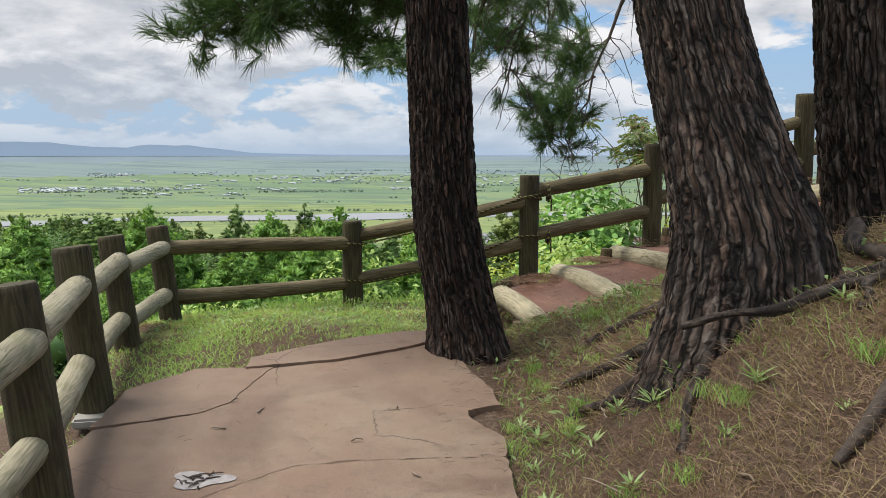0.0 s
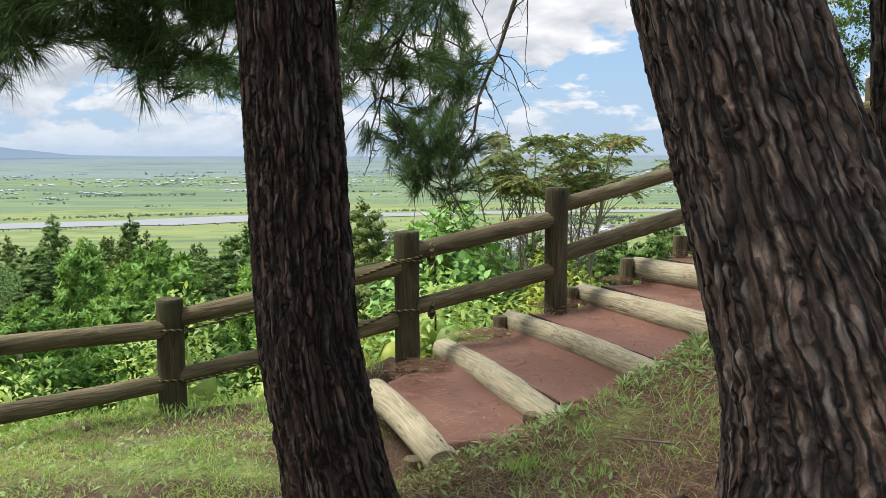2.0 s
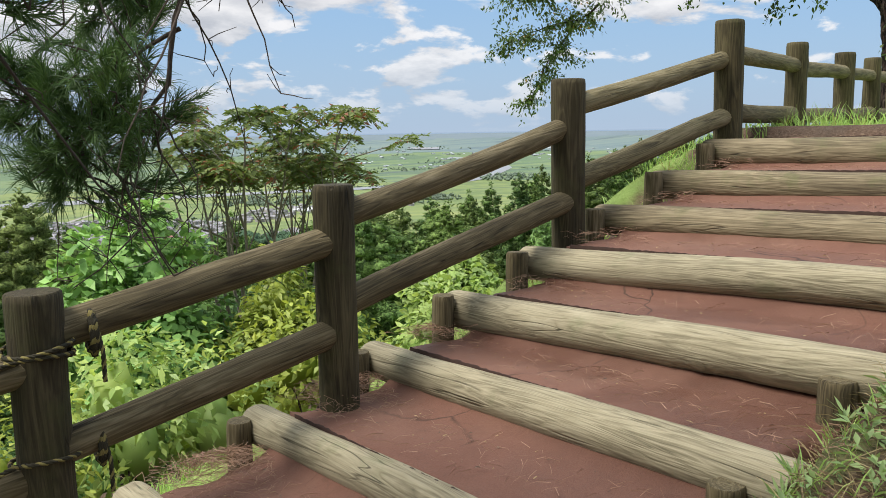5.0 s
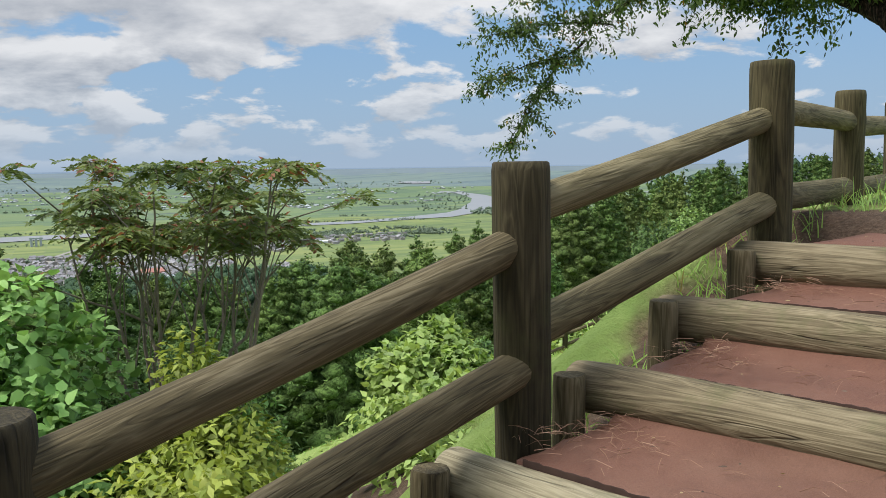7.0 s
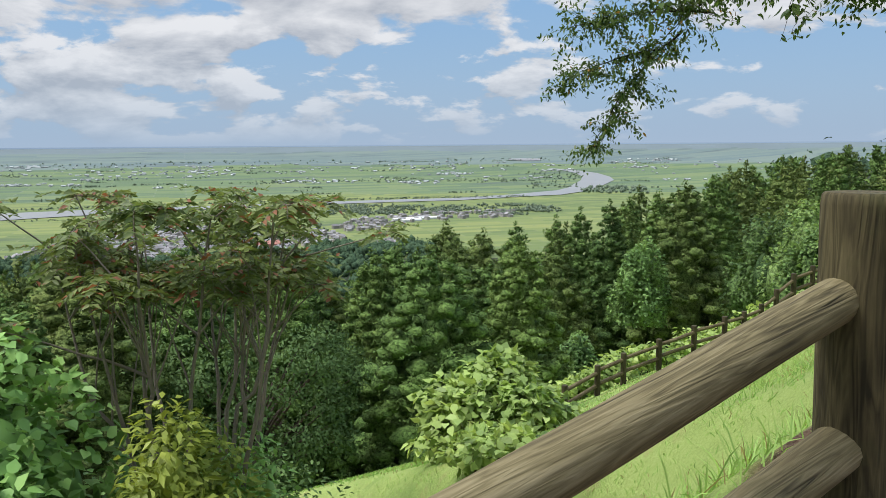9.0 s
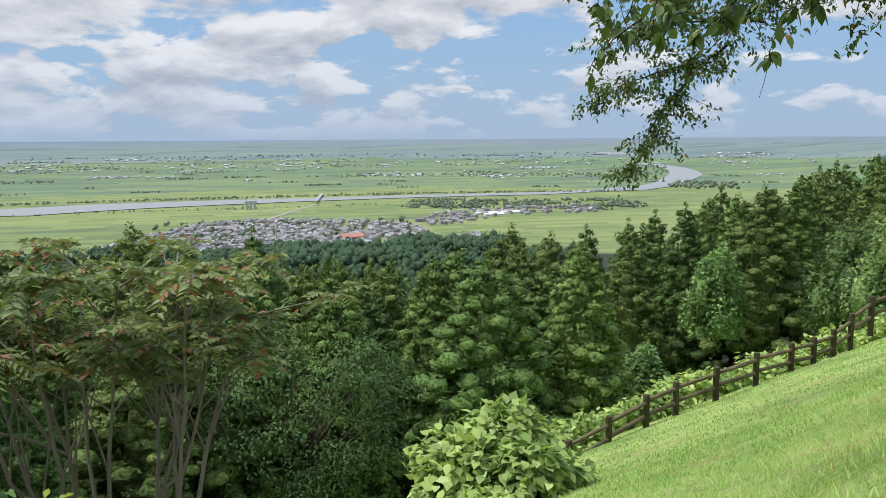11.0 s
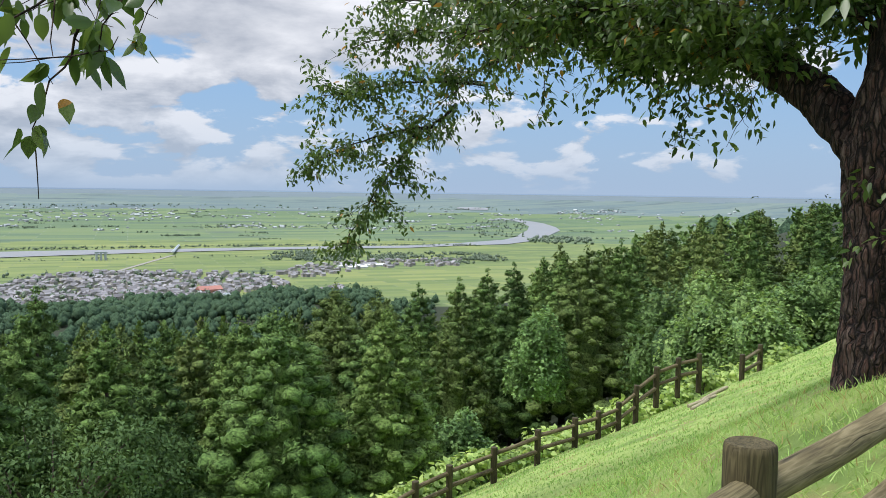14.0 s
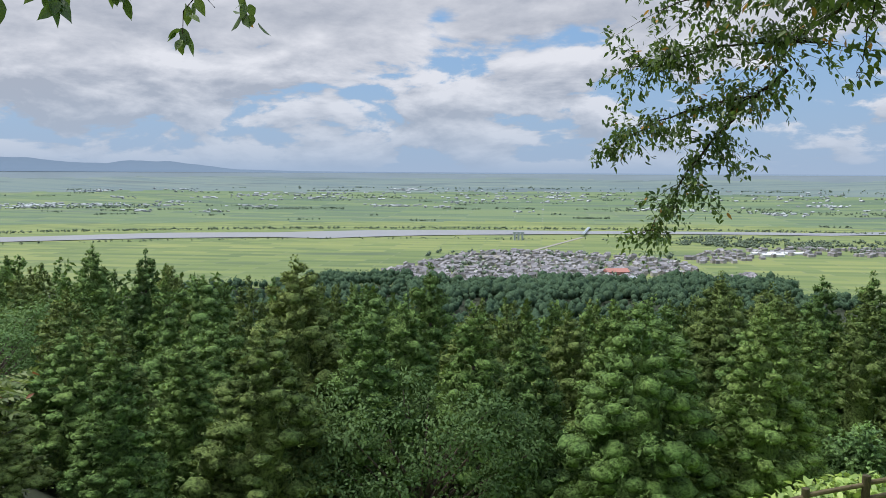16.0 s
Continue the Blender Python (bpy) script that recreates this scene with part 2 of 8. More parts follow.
def wood_material(name, dark, mid, light, moss=(0.16, 0.18, 0.10), moss_cover=0.55, grain=(9, 9, 0.7)):
    """Weathered round timber: long grain along the log's own z axis, knots, damp stains, algae."""
    m, n, l, b = material(name, 0.85)
    co = n.new("ShaderNodeTexCoord").outputs["Object"]
    info = n.new("ShaderNodeObjectInfo")
    sh = n.new("ShaderNodeVectorMath")
    sh.operation = 'ADD'
    l.new(co, sh.inputs[0])
    cmb = n.new("ShaderNodeCombineXYZ")
    l.new(calc(n, l, 'MULTIPLY', info.outputs["Random"], 37.0), cmb.inputs[2])
    l.new(cmb.outputs[0], sh.inputs[1])
    v = sh.outputs[0]
    ringn = noise_tex(n, l, 1.5, 3, 0.5, v, grain, 1.6)
    wave = calc(n, l, 'PINGPONG', calc(n, l, 'MULTIPLY', ringn, 13.0), 1.0)
    fine = noise_tex(n, l, 30, 4, 0.6, v, (3, 3, 0.12))
    blot = noise_tex(n, l, 4.0, 5, 0.62, v, (1, 1, 0.45))
    f = calc(n, l, 'ADD', calc(n, l, 'MULTIPLY', wave, 0.16), calc(n, l, 'ADD', calc(n, l, 'MULTIPLY', fine, 0.36), calc(n, l, 'MULTIPLY', blot, 0.46)))
    c = ramp(n, l, f, [(0.30, dark), (0.50, mid), (0.74, light)])
    split = noise_tex(n, l, 1.0, 2, 0.5, v, (11, 11, 0.55), 0.4)             # drying cracks along the grain
    crack = calc(n, l, 'SUBTRACT', 1.0, calc(n, l, 'MULTIPLY', calc(n, l, 'ABSOLUTE', calc(n, l, 'SUBTRACT', split, 0.5)), 90.0), True)
    crack = calc(n, l, 'MULTIPLY', crack, calc(n, l, 'MULTIPLY', calc(n, l, 'SUBTRACT', noise_tex(n, l, 3.0, 2, 0.5, v), 0.47, True), 8.0, True))
    c = mix(n, l, calc(n, l, 'MULTIPLY', crack, 0.8), c, tuple(k * 0.25 for k in dark))
    grn = noise_tex(n, l, 5.0, 4, 0.65, v)
    c = mix(n, l, calc(n, l, 'MULTIPLY', calc(n, l, 'SUBTRACT', grn, moss_cover, True), 3.0, True), c, moss)
    l.new(c, b.inputs["Base Color"])
    bump(n, l, b, calc(n, l, 'SUBTRACT', calc(n, l, 'ADD', calc(n, l, 'MULTIPLY', wave, 0.4), fine), calc(n, l, 'MULTIPLY', crack, 2.0)), 0.5, 0.006)
    return m


M_post = wood_material("weathered_post_wood", (0.014, 0.012, 0.006), (0.047, 0.039, 0.020), (0.108, 0.092, 0.051), (0.058, 0.064, 0.022), 0.53)
M_rail = wood_material("weathered_rail_wood", (0.028, 0.022, 0.012), (0.108, 0.088, 0.046), (0.235, 0.198, 0.124), (0.085, 0.092, 0.042), 0.60)
M_brownpost = wood_material("browned_post_wood", (0.018, 0.0155, 0.007), (0.070, 0.059, 0.028), (0.155, 0.135, 0.070), (0.075, 0.08, 0.03), 0.56)
M_tanrail = wood_material("tan_rail_wood", (0.040, 0.033, 0.016), (0.140, 0.119, 0.061), (0.27, 0.235, 0.142), (0.095, 0.10, 0.045), 0.62)
M_greyrail = wood_material("silver_rail_wood", (0.10, 0.093, 0.062), (0.235, 0.218, 0.150), (0.37, 0.345, 0.25), (0.11, 0.125, 0.05), 0.55)
M_log = wood_material("step_log_wood", (0.115, 0.10, 0.062), (0.285, 0.255, 0.168), (0.42, 0.385, 0.27), (0.17, 0.19, 0.10), 0.58)
# darker, browner wood for the upper three logs
M_logdark = wood_material("dark_step_log_wood", (0.05, 0.04, 0.025), (0.16, 0.132, 0.08), (0.31, 0.265, 0.17), (0.10, 0.115, 0.045), 0.55)
M_rope = material("rope_fibre", 0.9)[0]
M_rope.node_tree.nodes["Principled BSDF"].inputs["Base Color"].default_value = (0.035, 0.032, 0.02, 1)
M_ropey = material("rope_yellow_strand", 0.9)[0]
M_ropey.node_tree.nodes["Principled BSDF"].inputs["Base Color"].default_value = (0.20, 0.17, 0.06, 1)

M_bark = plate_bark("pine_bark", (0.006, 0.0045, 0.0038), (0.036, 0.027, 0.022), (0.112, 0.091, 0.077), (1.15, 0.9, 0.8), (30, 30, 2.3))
# Lighter copy of pine_bark: sunlight on two trunks is put into the colour.
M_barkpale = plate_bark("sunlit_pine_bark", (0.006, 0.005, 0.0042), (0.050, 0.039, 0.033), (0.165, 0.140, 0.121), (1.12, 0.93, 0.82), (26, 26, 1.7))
M_root = bark_material("root_bark", (0.018, 0.014, 0.012), (0.065, 0.052, 0.043), (0.16, 0.135, 0.112), 1.6)
M_cherrybark = bark_material("cherry_bark", (0.014, 0.010, 0.009), (0.055, 0.040, 0.034), (0.16, 0.13, 0.11), 0.7, (0.05, 0.06, 0.03))
M_cherrytrunk = plate_bark("old_cherry_bark", (0.004, 0.003, 0.003), (0.030, 0.020, 0.016), (0.100, 0.074, 0.062), (1.15, 0.9, 0.84), (17, 17, 3.0), False)
M_twig = bark_material("twig_bark", (0.03, 0.025, 0.022), (0.075, 0.06, 0.05), (0.14, 0.12, 0.10), 2.0)
M_palestem = bark_material("pale_stem_bark", (0.10, 0.088, 0.072), (0.20, 0.18, 0.15), (0.32, 0.29, 0.25), 2.0)

M_needle = leaf_material("pine_needles", (0.025, 0.056, 0.020), (0.056, 0.119, 0.037), (0.125, 0.213, 0.062), 0.55, 0.22)
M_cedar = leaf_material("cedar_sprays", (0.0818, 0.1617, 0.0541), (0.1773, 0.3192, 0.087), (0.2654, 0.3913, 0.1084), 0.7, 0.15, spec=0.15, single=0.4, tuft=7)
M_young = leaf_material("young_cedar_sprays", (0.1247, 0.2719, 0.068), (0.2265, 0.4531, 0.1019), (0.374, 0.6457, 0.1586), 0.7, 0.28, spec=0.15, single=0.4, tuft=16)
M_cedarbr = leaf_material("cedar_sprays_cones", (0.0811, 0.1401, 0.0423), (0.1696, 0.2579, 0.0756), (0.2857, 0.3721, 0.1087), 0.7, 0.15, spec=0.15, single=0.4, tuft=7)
M_broad = leaf_material("broad_foliage", (0.0443, 0.0907, 0.0346), (0.0842, 0.1685, 0.0583), (0.1534, 0.2549, 0.0875), 0.6, 0.28, spec=0.15, single=0.4)
M_paleleaf = leaf_material("pale_foliage", (0.0544, 0.1048, 0.0397), (0.0947, 0.1662, 0.0625), (0.1658, 0.262, 0.0947), 0.65, 0.28, spec=0.1, single=0.4)
M_kudzu = leaf_material("kudzu_leaves", (0.153, 0.2391, 0.0748), (0.306, 0.4565, 0.1279), (0.5441, 0.6738, 0.2221), 0.45, 0.38)
M_vine = leaf_material("vine_leaves", (0.1029, 0.2228, 0.0685), (0.2194, 0.4209, 0.1219), (0.3942, 0.6354, 0.1999), 0.5, 0.3, spec=0.3)
# Darker and brighter copies of one kudzu; light differences are put into the colours.
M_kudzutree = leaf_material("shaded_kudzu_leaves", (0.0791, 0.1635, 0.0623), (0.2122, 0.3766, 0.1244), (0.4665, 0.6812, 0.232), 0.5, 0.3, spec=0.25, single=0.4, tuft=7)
M_kudzumound = leaf_material("brightened_kudzu_leaves", (0.1068, 0.2207, 0.0841), (0.2865, 0.5084, 0.1679), (0.6298, 0.9196, 0.3132), 0.5, 0.3, spec=0.25, single=0.4, tuft=7)
M_yellowleaf = leaf_material("yellow_green_leaves", (0.1164, 0.1815, 0.0343), (0.2593, 0.3449, 0.0601), (0.468, 0.5324, 0.1073), 0.5, 0.35)
M_sumac = leaf_material("sumac_leaves", (0.0558, 0.0936, 0.033), (0.1261, 0.1846, 0.0561), (0.2656, 0.312, 0.099), 0.5, 0.35, (0.24, 0.10, 0.05), 0.09)
M_cherry = leaf_material("cherry_leaves", (0.0252, 0.0554, 0.0173), (0.0574, 0.1107, 0.0259), (0.132, 0.1937, 0.0432), 0.38, 0.32, (0.38, 0.20, 0.04), 0.03, 0.45)
M_weed = leaf_material("weed_leaves", (0.1214, 0.207, 0.069), (0.2249, 0.345, 0.1214), (0.3795, 0.483, 0.2249), 0.55, 0.3)
M_grass = leaf_material("grass_blades", (0.138, 0.258, 0.0648), (0.276, 0.474, 0.1188), (0.504, 0.696, 0.234), 0.6, 0.4, (0.30, 0.26, 0.11), 0.12)
M_turf = leaf_material("pale_grass_blades", (0.1888, 0.3068, 0.0855), (0.354, 0.5192, 0.1454), (0.5428, 0.6844, 0.2738), 0.6, 0.4, (0.40, 0.33, 0.13), 0.15)
M_treadneedle = leaf_material("faded_pine_needles", (0.16, 0.085, 0.055), (0.30, 0.18, 0.12), (0.44, 0.32, 0.23), 0.7, 0.1)
M_deadleaf = leaf_material("dead_leaf_crumbs", (0.022, 0.015, 0.011), (0.075, 0.052, 0.038), (0.20, 0.155, 0.115), 0.8, 0.05)
M_straw = leaf_material("dry_straw", (0.14, 0.105, 0.05), (0.27, 0.21, 0.105), (0.42, 0.35, 0.19), 0.7, 0.2)
M_dryneedle = leaf_material("dry_pine_needles", (0.085, 0.048, 0.030), (0.20, 0.118, 0.072), (0.36, 0.25, 0.16), 0.7, 0.1)
# Haze of distance put into the colours: bluer woods, paler groves.
M_forestfar = leaf_material("hazed_wood_foliage", (0.0437, 0.0874, 0.0562), (0.0718, 0.1342, 0.078), (0.117, 0.195, 0.103), 0.8, 0.15, spec=0.1, single=0.4, tuft=0.9)
M_grove = leaf_material("hazed_grove_foliage", (0.1595, 0.231, 0.18), (0.2175, 0.294, 0.2175), (0.2755, 0.35, 0.255), 0.9, 0.1, spec=0.05, single=0.4, tuft=0.25)


def ground_material():
    """Hill soil: red-brown needle litter, bare earth and turf, mixed by the turf attribute."""
    m, n, l, b = material("hill_ground", 0.95)
    pos = place_vec(n)
    at = n.new("ShaderNodeAttribute")
    at.attribute_name = "turf"
    n1 = noise_tex(n, l, 42, 5, 0.7, pos)
    n2 = noise_tex(n, l, 2.1, 5, 0.6, pos)
    n3 = noise_tex(n, l, 130, 3, 0.7, pos, (1, 0.3, 1))
    litter = ramp(n, l, calc(n, l, 'ADD', calc(n, l, 'MULTIPLY', n1, 0.6), calc(n, l, 'MULTIPLY', n3, 0.4)), [(0.3, (0.040, 0.026, 0.018)), (0.5, (0.130, 0.084, 0.056)), (0.72, (0.26, 0.19, 0.13))])
    litter = mix(n, l, calc(n, l, 'MULTIPLY', calc(n, l, 'SUBTRACT', n2, 0.48, True), 2.5, True), litter, (0.075, 0.060, 0.045))
    turf = ramp(n, l, calc(n, l, 'ADD', calc(n, l, 'MULTIPLY', n1, 0.6), calc(n, l, 'MULTIPLY', n2, 0.4)), [(0.3, (0.20, 0.265, 0.07)), (0.5, (0.33, 0.45, 0.125)), (0.7, (0.44, 0.54, 0.19))])
    sward = noise_tex(n, l, 0.55, 5, 0.62, pos)
    turf = mix(n, l, calc(n, l, 'MULTIPLY', calc(n, l, 'SUBTRACT', sward, 0.47, True), 5.0, True), turf, (0.17, 0.27, 0.065))
    dry = noise_tex(n, l, 0.9, 4, 0.6, pos)
    turf = mix(n, l, calc(n, l, 'MULTIPLY', calc(n, l, 'SUBTRACT', dry, 0.57, True), 7.0, True), turf, (0.36, 0.31, 0.14))
    f = calc(n, l, 'MULTIPLY', calc(n, l, 'SUBTRACT', calc(n, l, 'ADD', at.outputs["Fac"], calc(n, l, 'MULTIPLY', calc(n, l, 'SUBTRACT', n2, 0.5), 1.1)), 0.38), 3.5, True)
    l.new(mix(n, l, f, litter, turf), b.inputs["Base Color"])
    bump(n, l, b, calc(n, l, 'ADD', n1, n3), 0.9, 0.035)
    return m


def field_material(name, greens, joint, cell, cell2, fallow, fallow_share):
    """Rice fields: long plots in several greens with paler tracks between them."""
    m, n, l, b = material(name, 0.9)
    pos = place_vec(n)
    mp = n.new("ShaderNodeMapping")
    mp.inputs["Rotation"].default_value = (0, 0, radians(8))
    l.new(pos, mp.inputs[0])
    br = n.new("ShaderNodeTexBrick")
    br.offset, br.squash = 0.37, 1.0
    br.inputs["Scale"].default_value = 1.0
    br.inputs["Brick Width"].default_value, br.inputs["Row Height"].default_value = cell
    br.inputs["Mortar Size"].default_value = 1.6
    br.inputs["Color1"].default_value, br.inputs["Color2"].default_value = (0, 0, 0, 1), (1, 1, 1, 1)
    br.inputs["Mortar"].default_value = (0.5, 0.5, 0.5, 1)
    l.new(mp.outputs[0], br.inputs[0])
    big = noise_tex(n, l, 1.0 / cell2, 4, 0.55, pos, (0.5, 1.6, 1))
    bw = n.new("ShaderNodeRGBToBW")
    l.new(br.outputs[0], bw.inputs[0])
    f = calc(n, l, 'ADD', calc(n, l, 'MULTIPLY', bw.outputs[0], 0.4), calc(n, l, 'MULTIPLY', big, 0.6))
    c = ramp(n, l, f, [(0.25, greens[0]), (0.5, greens[1]), (0.75, greens[2])])
    c = mix(n, l, calc(n, l, 'MULTIPLY', br.outputs["Fac"], 0.5), c, joint)
    spot = noise_tex(n, l, 3.2 / cell2, 3, 0.6, pos, (0.35, 1.5, 1))
    c = mix(n, l, calc(n, l, 'MULTIPLY', calc(n, l, 'SUBTRACT', spot, 1 - fallow_share, True), 6.0, True), c, fallow)
    l.new(c, b.inputs["Base Color"])
    return m


M_ground = ground_material()
# Haze is put into the field greens, bluest towards the rim.
M_rim = field_material("hazed_rim_fields", [(0.0978, 0.1437, 0.1552), (0.1184, 0.1679, 0.161), (0.1403, 0.1875, 0.1667)], (0.16, 0.20, 0.21), (500, 45), 380, (0.075, 0.105, 0.115), 0.46)
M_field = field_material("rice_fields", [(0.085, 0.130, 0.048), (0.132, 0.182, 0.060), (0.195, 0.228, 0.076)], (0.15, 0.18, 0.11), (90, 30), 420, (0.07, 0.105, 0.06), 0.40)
# Middle distance: a lighter share of haze in the same colours.
M_far = field_material("hazed_far_fields", [(0.069, 0.115, 0.0759), (0.1035, 0.161, 0.0759), (0.1437, 0.1932, 0.0862)], (0.19, 0.22, 0.19), (260, 60), 500, (0.070, 0.098, 0.090), 0.43)


def plain(name, colour, rough=0.8, vary=0.25, scale=6.0, metal=0.0):
    m, n, l, b = material(name, rough)
    info = n.new("ShaderNodeNewGeometry")
    f = calc(n, l, 'ADD', calc(n, l, 'MULTIPLY', noise_tex(n, l, scale, 5, 0.6), 0.6), calc(n, l, 'MULTIPLY', info.outputs["Random Per Island"], 0.4))
    lo, hi = tuple(v * (1 - vary) for v in colour), tuple(min(1, v * (1 + vary)) for v in colour)
    l.new(ramp(n, l, f, [(0.25, lo), (0.75, hi)]), b.inputs["Base Color"])
    b.inputs["Metallic"].default_value = metal
    return m


def slab_material(name, base, pale, dark):
    m, n, l, b = material(name, 0.82)
    pos = place_vec(n)
    a, c2, g = noise_tex(n, l, 1.7, 5, 0.6, pos), noise_tex(n, l, 9, 5, 0.65, pos), noise_tex(n, l, 160, 3, 0.7, pos)
    c = mix(n, l, calc(n, l, 'MULTIPLY', calc(n, l, 'SUBTRACT', a, 0.44, True), 3.2, True), base, pale)
    c = mix(n, l, calc(n, l, 'MULTIPLY', calc(n, l, 'SUBTRACT', c2, 0.52, True), 2.4, True), c, dark)
    damp = noise_tex(n, l, 0.8, 6, 0.62, pos, None, 0.6)
    c = mix(n, l, calc(n, l, 'MULTIPLY', calc(n, l, 'SUBTRACT', damp, 0.47, True), 6.0, True), c, mix(n, l, 1.0, c, (0.50, 0.40, 0.34), 'MULTIPLY'))
    speck = noise_tex(n, l, 48, 4, 0.7, pos)
    c = mix(n, l, calc(n, l, 'MULTIPLY', calc(n, l, 'SUBTRACT', speck, 0.60, True), 5.0, True), c, dark)
    l.new(ramp(n, l, damp, [(0.42, (0.85, 0.85, 0.85)), (0.62, (0.5, 0.5, 0.5))]), b.inputs["Roughness"])
    c = mix(n, l, 0.35, c, ramp(n, l, g, [(0.3, dark), (0.7, pale)]))
    wv = n.new("ShaderNodeTexNoise")                     # hairline cracks
    wv.inputs["Scale"].default_value, wv.inputs["Detail"].default_value = 3.5, 4
    l.new(pos, wv.inputs["Vector"])
    wm = n.new("ShaderNodeVectorMath")
    wm.operation = 'MULTIPLY_ADD'
    l.new(wv.outputs["Color"], wm.inputs[0])
    wm.inputs[1].default_value = (0.28, 0.28, 0.0)
    l.new(pos, wm.inputs[2])
    vo = n.new("ShaderNodeTexVoronoi")
    vo.feature = 'DISTANCE_TO_EDGE'
    vo.inputs["Scale"].default_value = 1.15
    l.new(wm.outputs[0], vo.inputs["Vector"])
    line = calc(n, l, 'SUBTRACT', 1.0, calc(n, l, 'MULTIPLY', vo.outputs[0], 150.0), True)
    line = calc(n, l, 'MULTIPLY', line, calc(n, l, 'MULTIPLY', calc(n, l, 'SUBTRACT', noise_tex(n, l, 1.3, 2, 0.5, pos), 0.50, True), 9.0, True))
    c = mix(n, l, calc(n, l, 'MULTIPLY', line, 0.85), c, (0.018, 0.013, 0.010))
    l.new(c, b.inputs["Base Color"])
    bump(n, l, b, calc(n, l, 'ADD', calc(n, l, 'MULTIPLY', c2, 2.0), g), 0.35, 0.01)
    return m


M_slab = slab_material("tinted_concrete", (0.195, 0.125, 0.088), (0.250, 0.196, 0.142), (0.085, 0.060, 0.045))
M_tread = slab_material("red_tread_surface", (0.150, 0.068, 0.047), (0.205, 0.112, 0.078), (0.085, 0.042, 0.030))
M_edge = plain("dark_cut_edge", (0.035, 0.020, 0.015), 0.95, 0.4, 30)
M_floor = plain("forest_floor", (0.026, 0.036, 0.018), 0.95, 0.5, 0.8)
M_stick = plain("dry_stick", (0.20, 0.16, 0.12), 0.9, 0.3, 30)
# Outermost ring before the horizon, its blue-grey being painted haze.
M_coast = plain("hazed_coastal_belt", (0.13, 0.172, 0.195), 1.0, 0.12, 0.004)
M_conc = plain("pale_concrete", (0.24, 0.235, 0.21), 0.9, 0.2, 12)
# The pale base colour stands in for the sky reflected in the water.
M_puddle = plain("sky_toned_puddle", (0.30, 0.28, 0.27), 0.02, 0.6, 16)
M_water = plain("river_water", (0.20, 0.215, 0.23), 0.5, 0.08, 0.01)
M_mount = plain("glowing_far_hills", (0.05, 0.07, 0.10), 1.0, 0.05, 0.002)
haze = M_mount.node_tree.nodes["Principled BSDF"]       # distance in bright hazy air: the backdrop is made to glow pale blue
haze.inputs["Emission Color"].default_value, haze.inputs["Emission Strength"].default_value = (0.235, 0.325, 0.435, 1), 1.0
M_roofs = plain("town_roofs", (0.19, 0.19, 0.205), 0.7, 0.6, 0.02)
M_walls = plain("town_walls", (0.30, 0.29, 0.28), 0.8, 0.4, 0.02)
M_redroof = plain("red_building_roof", (0.36, 0.17, 0.14), 0.7, 0.15, 0.05)
M_white = plain("white_film_roof", (0.55, 0.58, 0.60), 0.6, 0.08, 0.05)
# wall colour greyed and blued for the hazy distance
M_farwall = plain("hazed_house_walls", (0.27, 0.30, 0.31), 0.8, 0.3, 0.01)
M_steel = plain("pale_steel", (0.30, 0.35, 0.38), 0.6, 0.1, 0.05)

# ---- building tools ----
rng = np.random.default_rng(7)


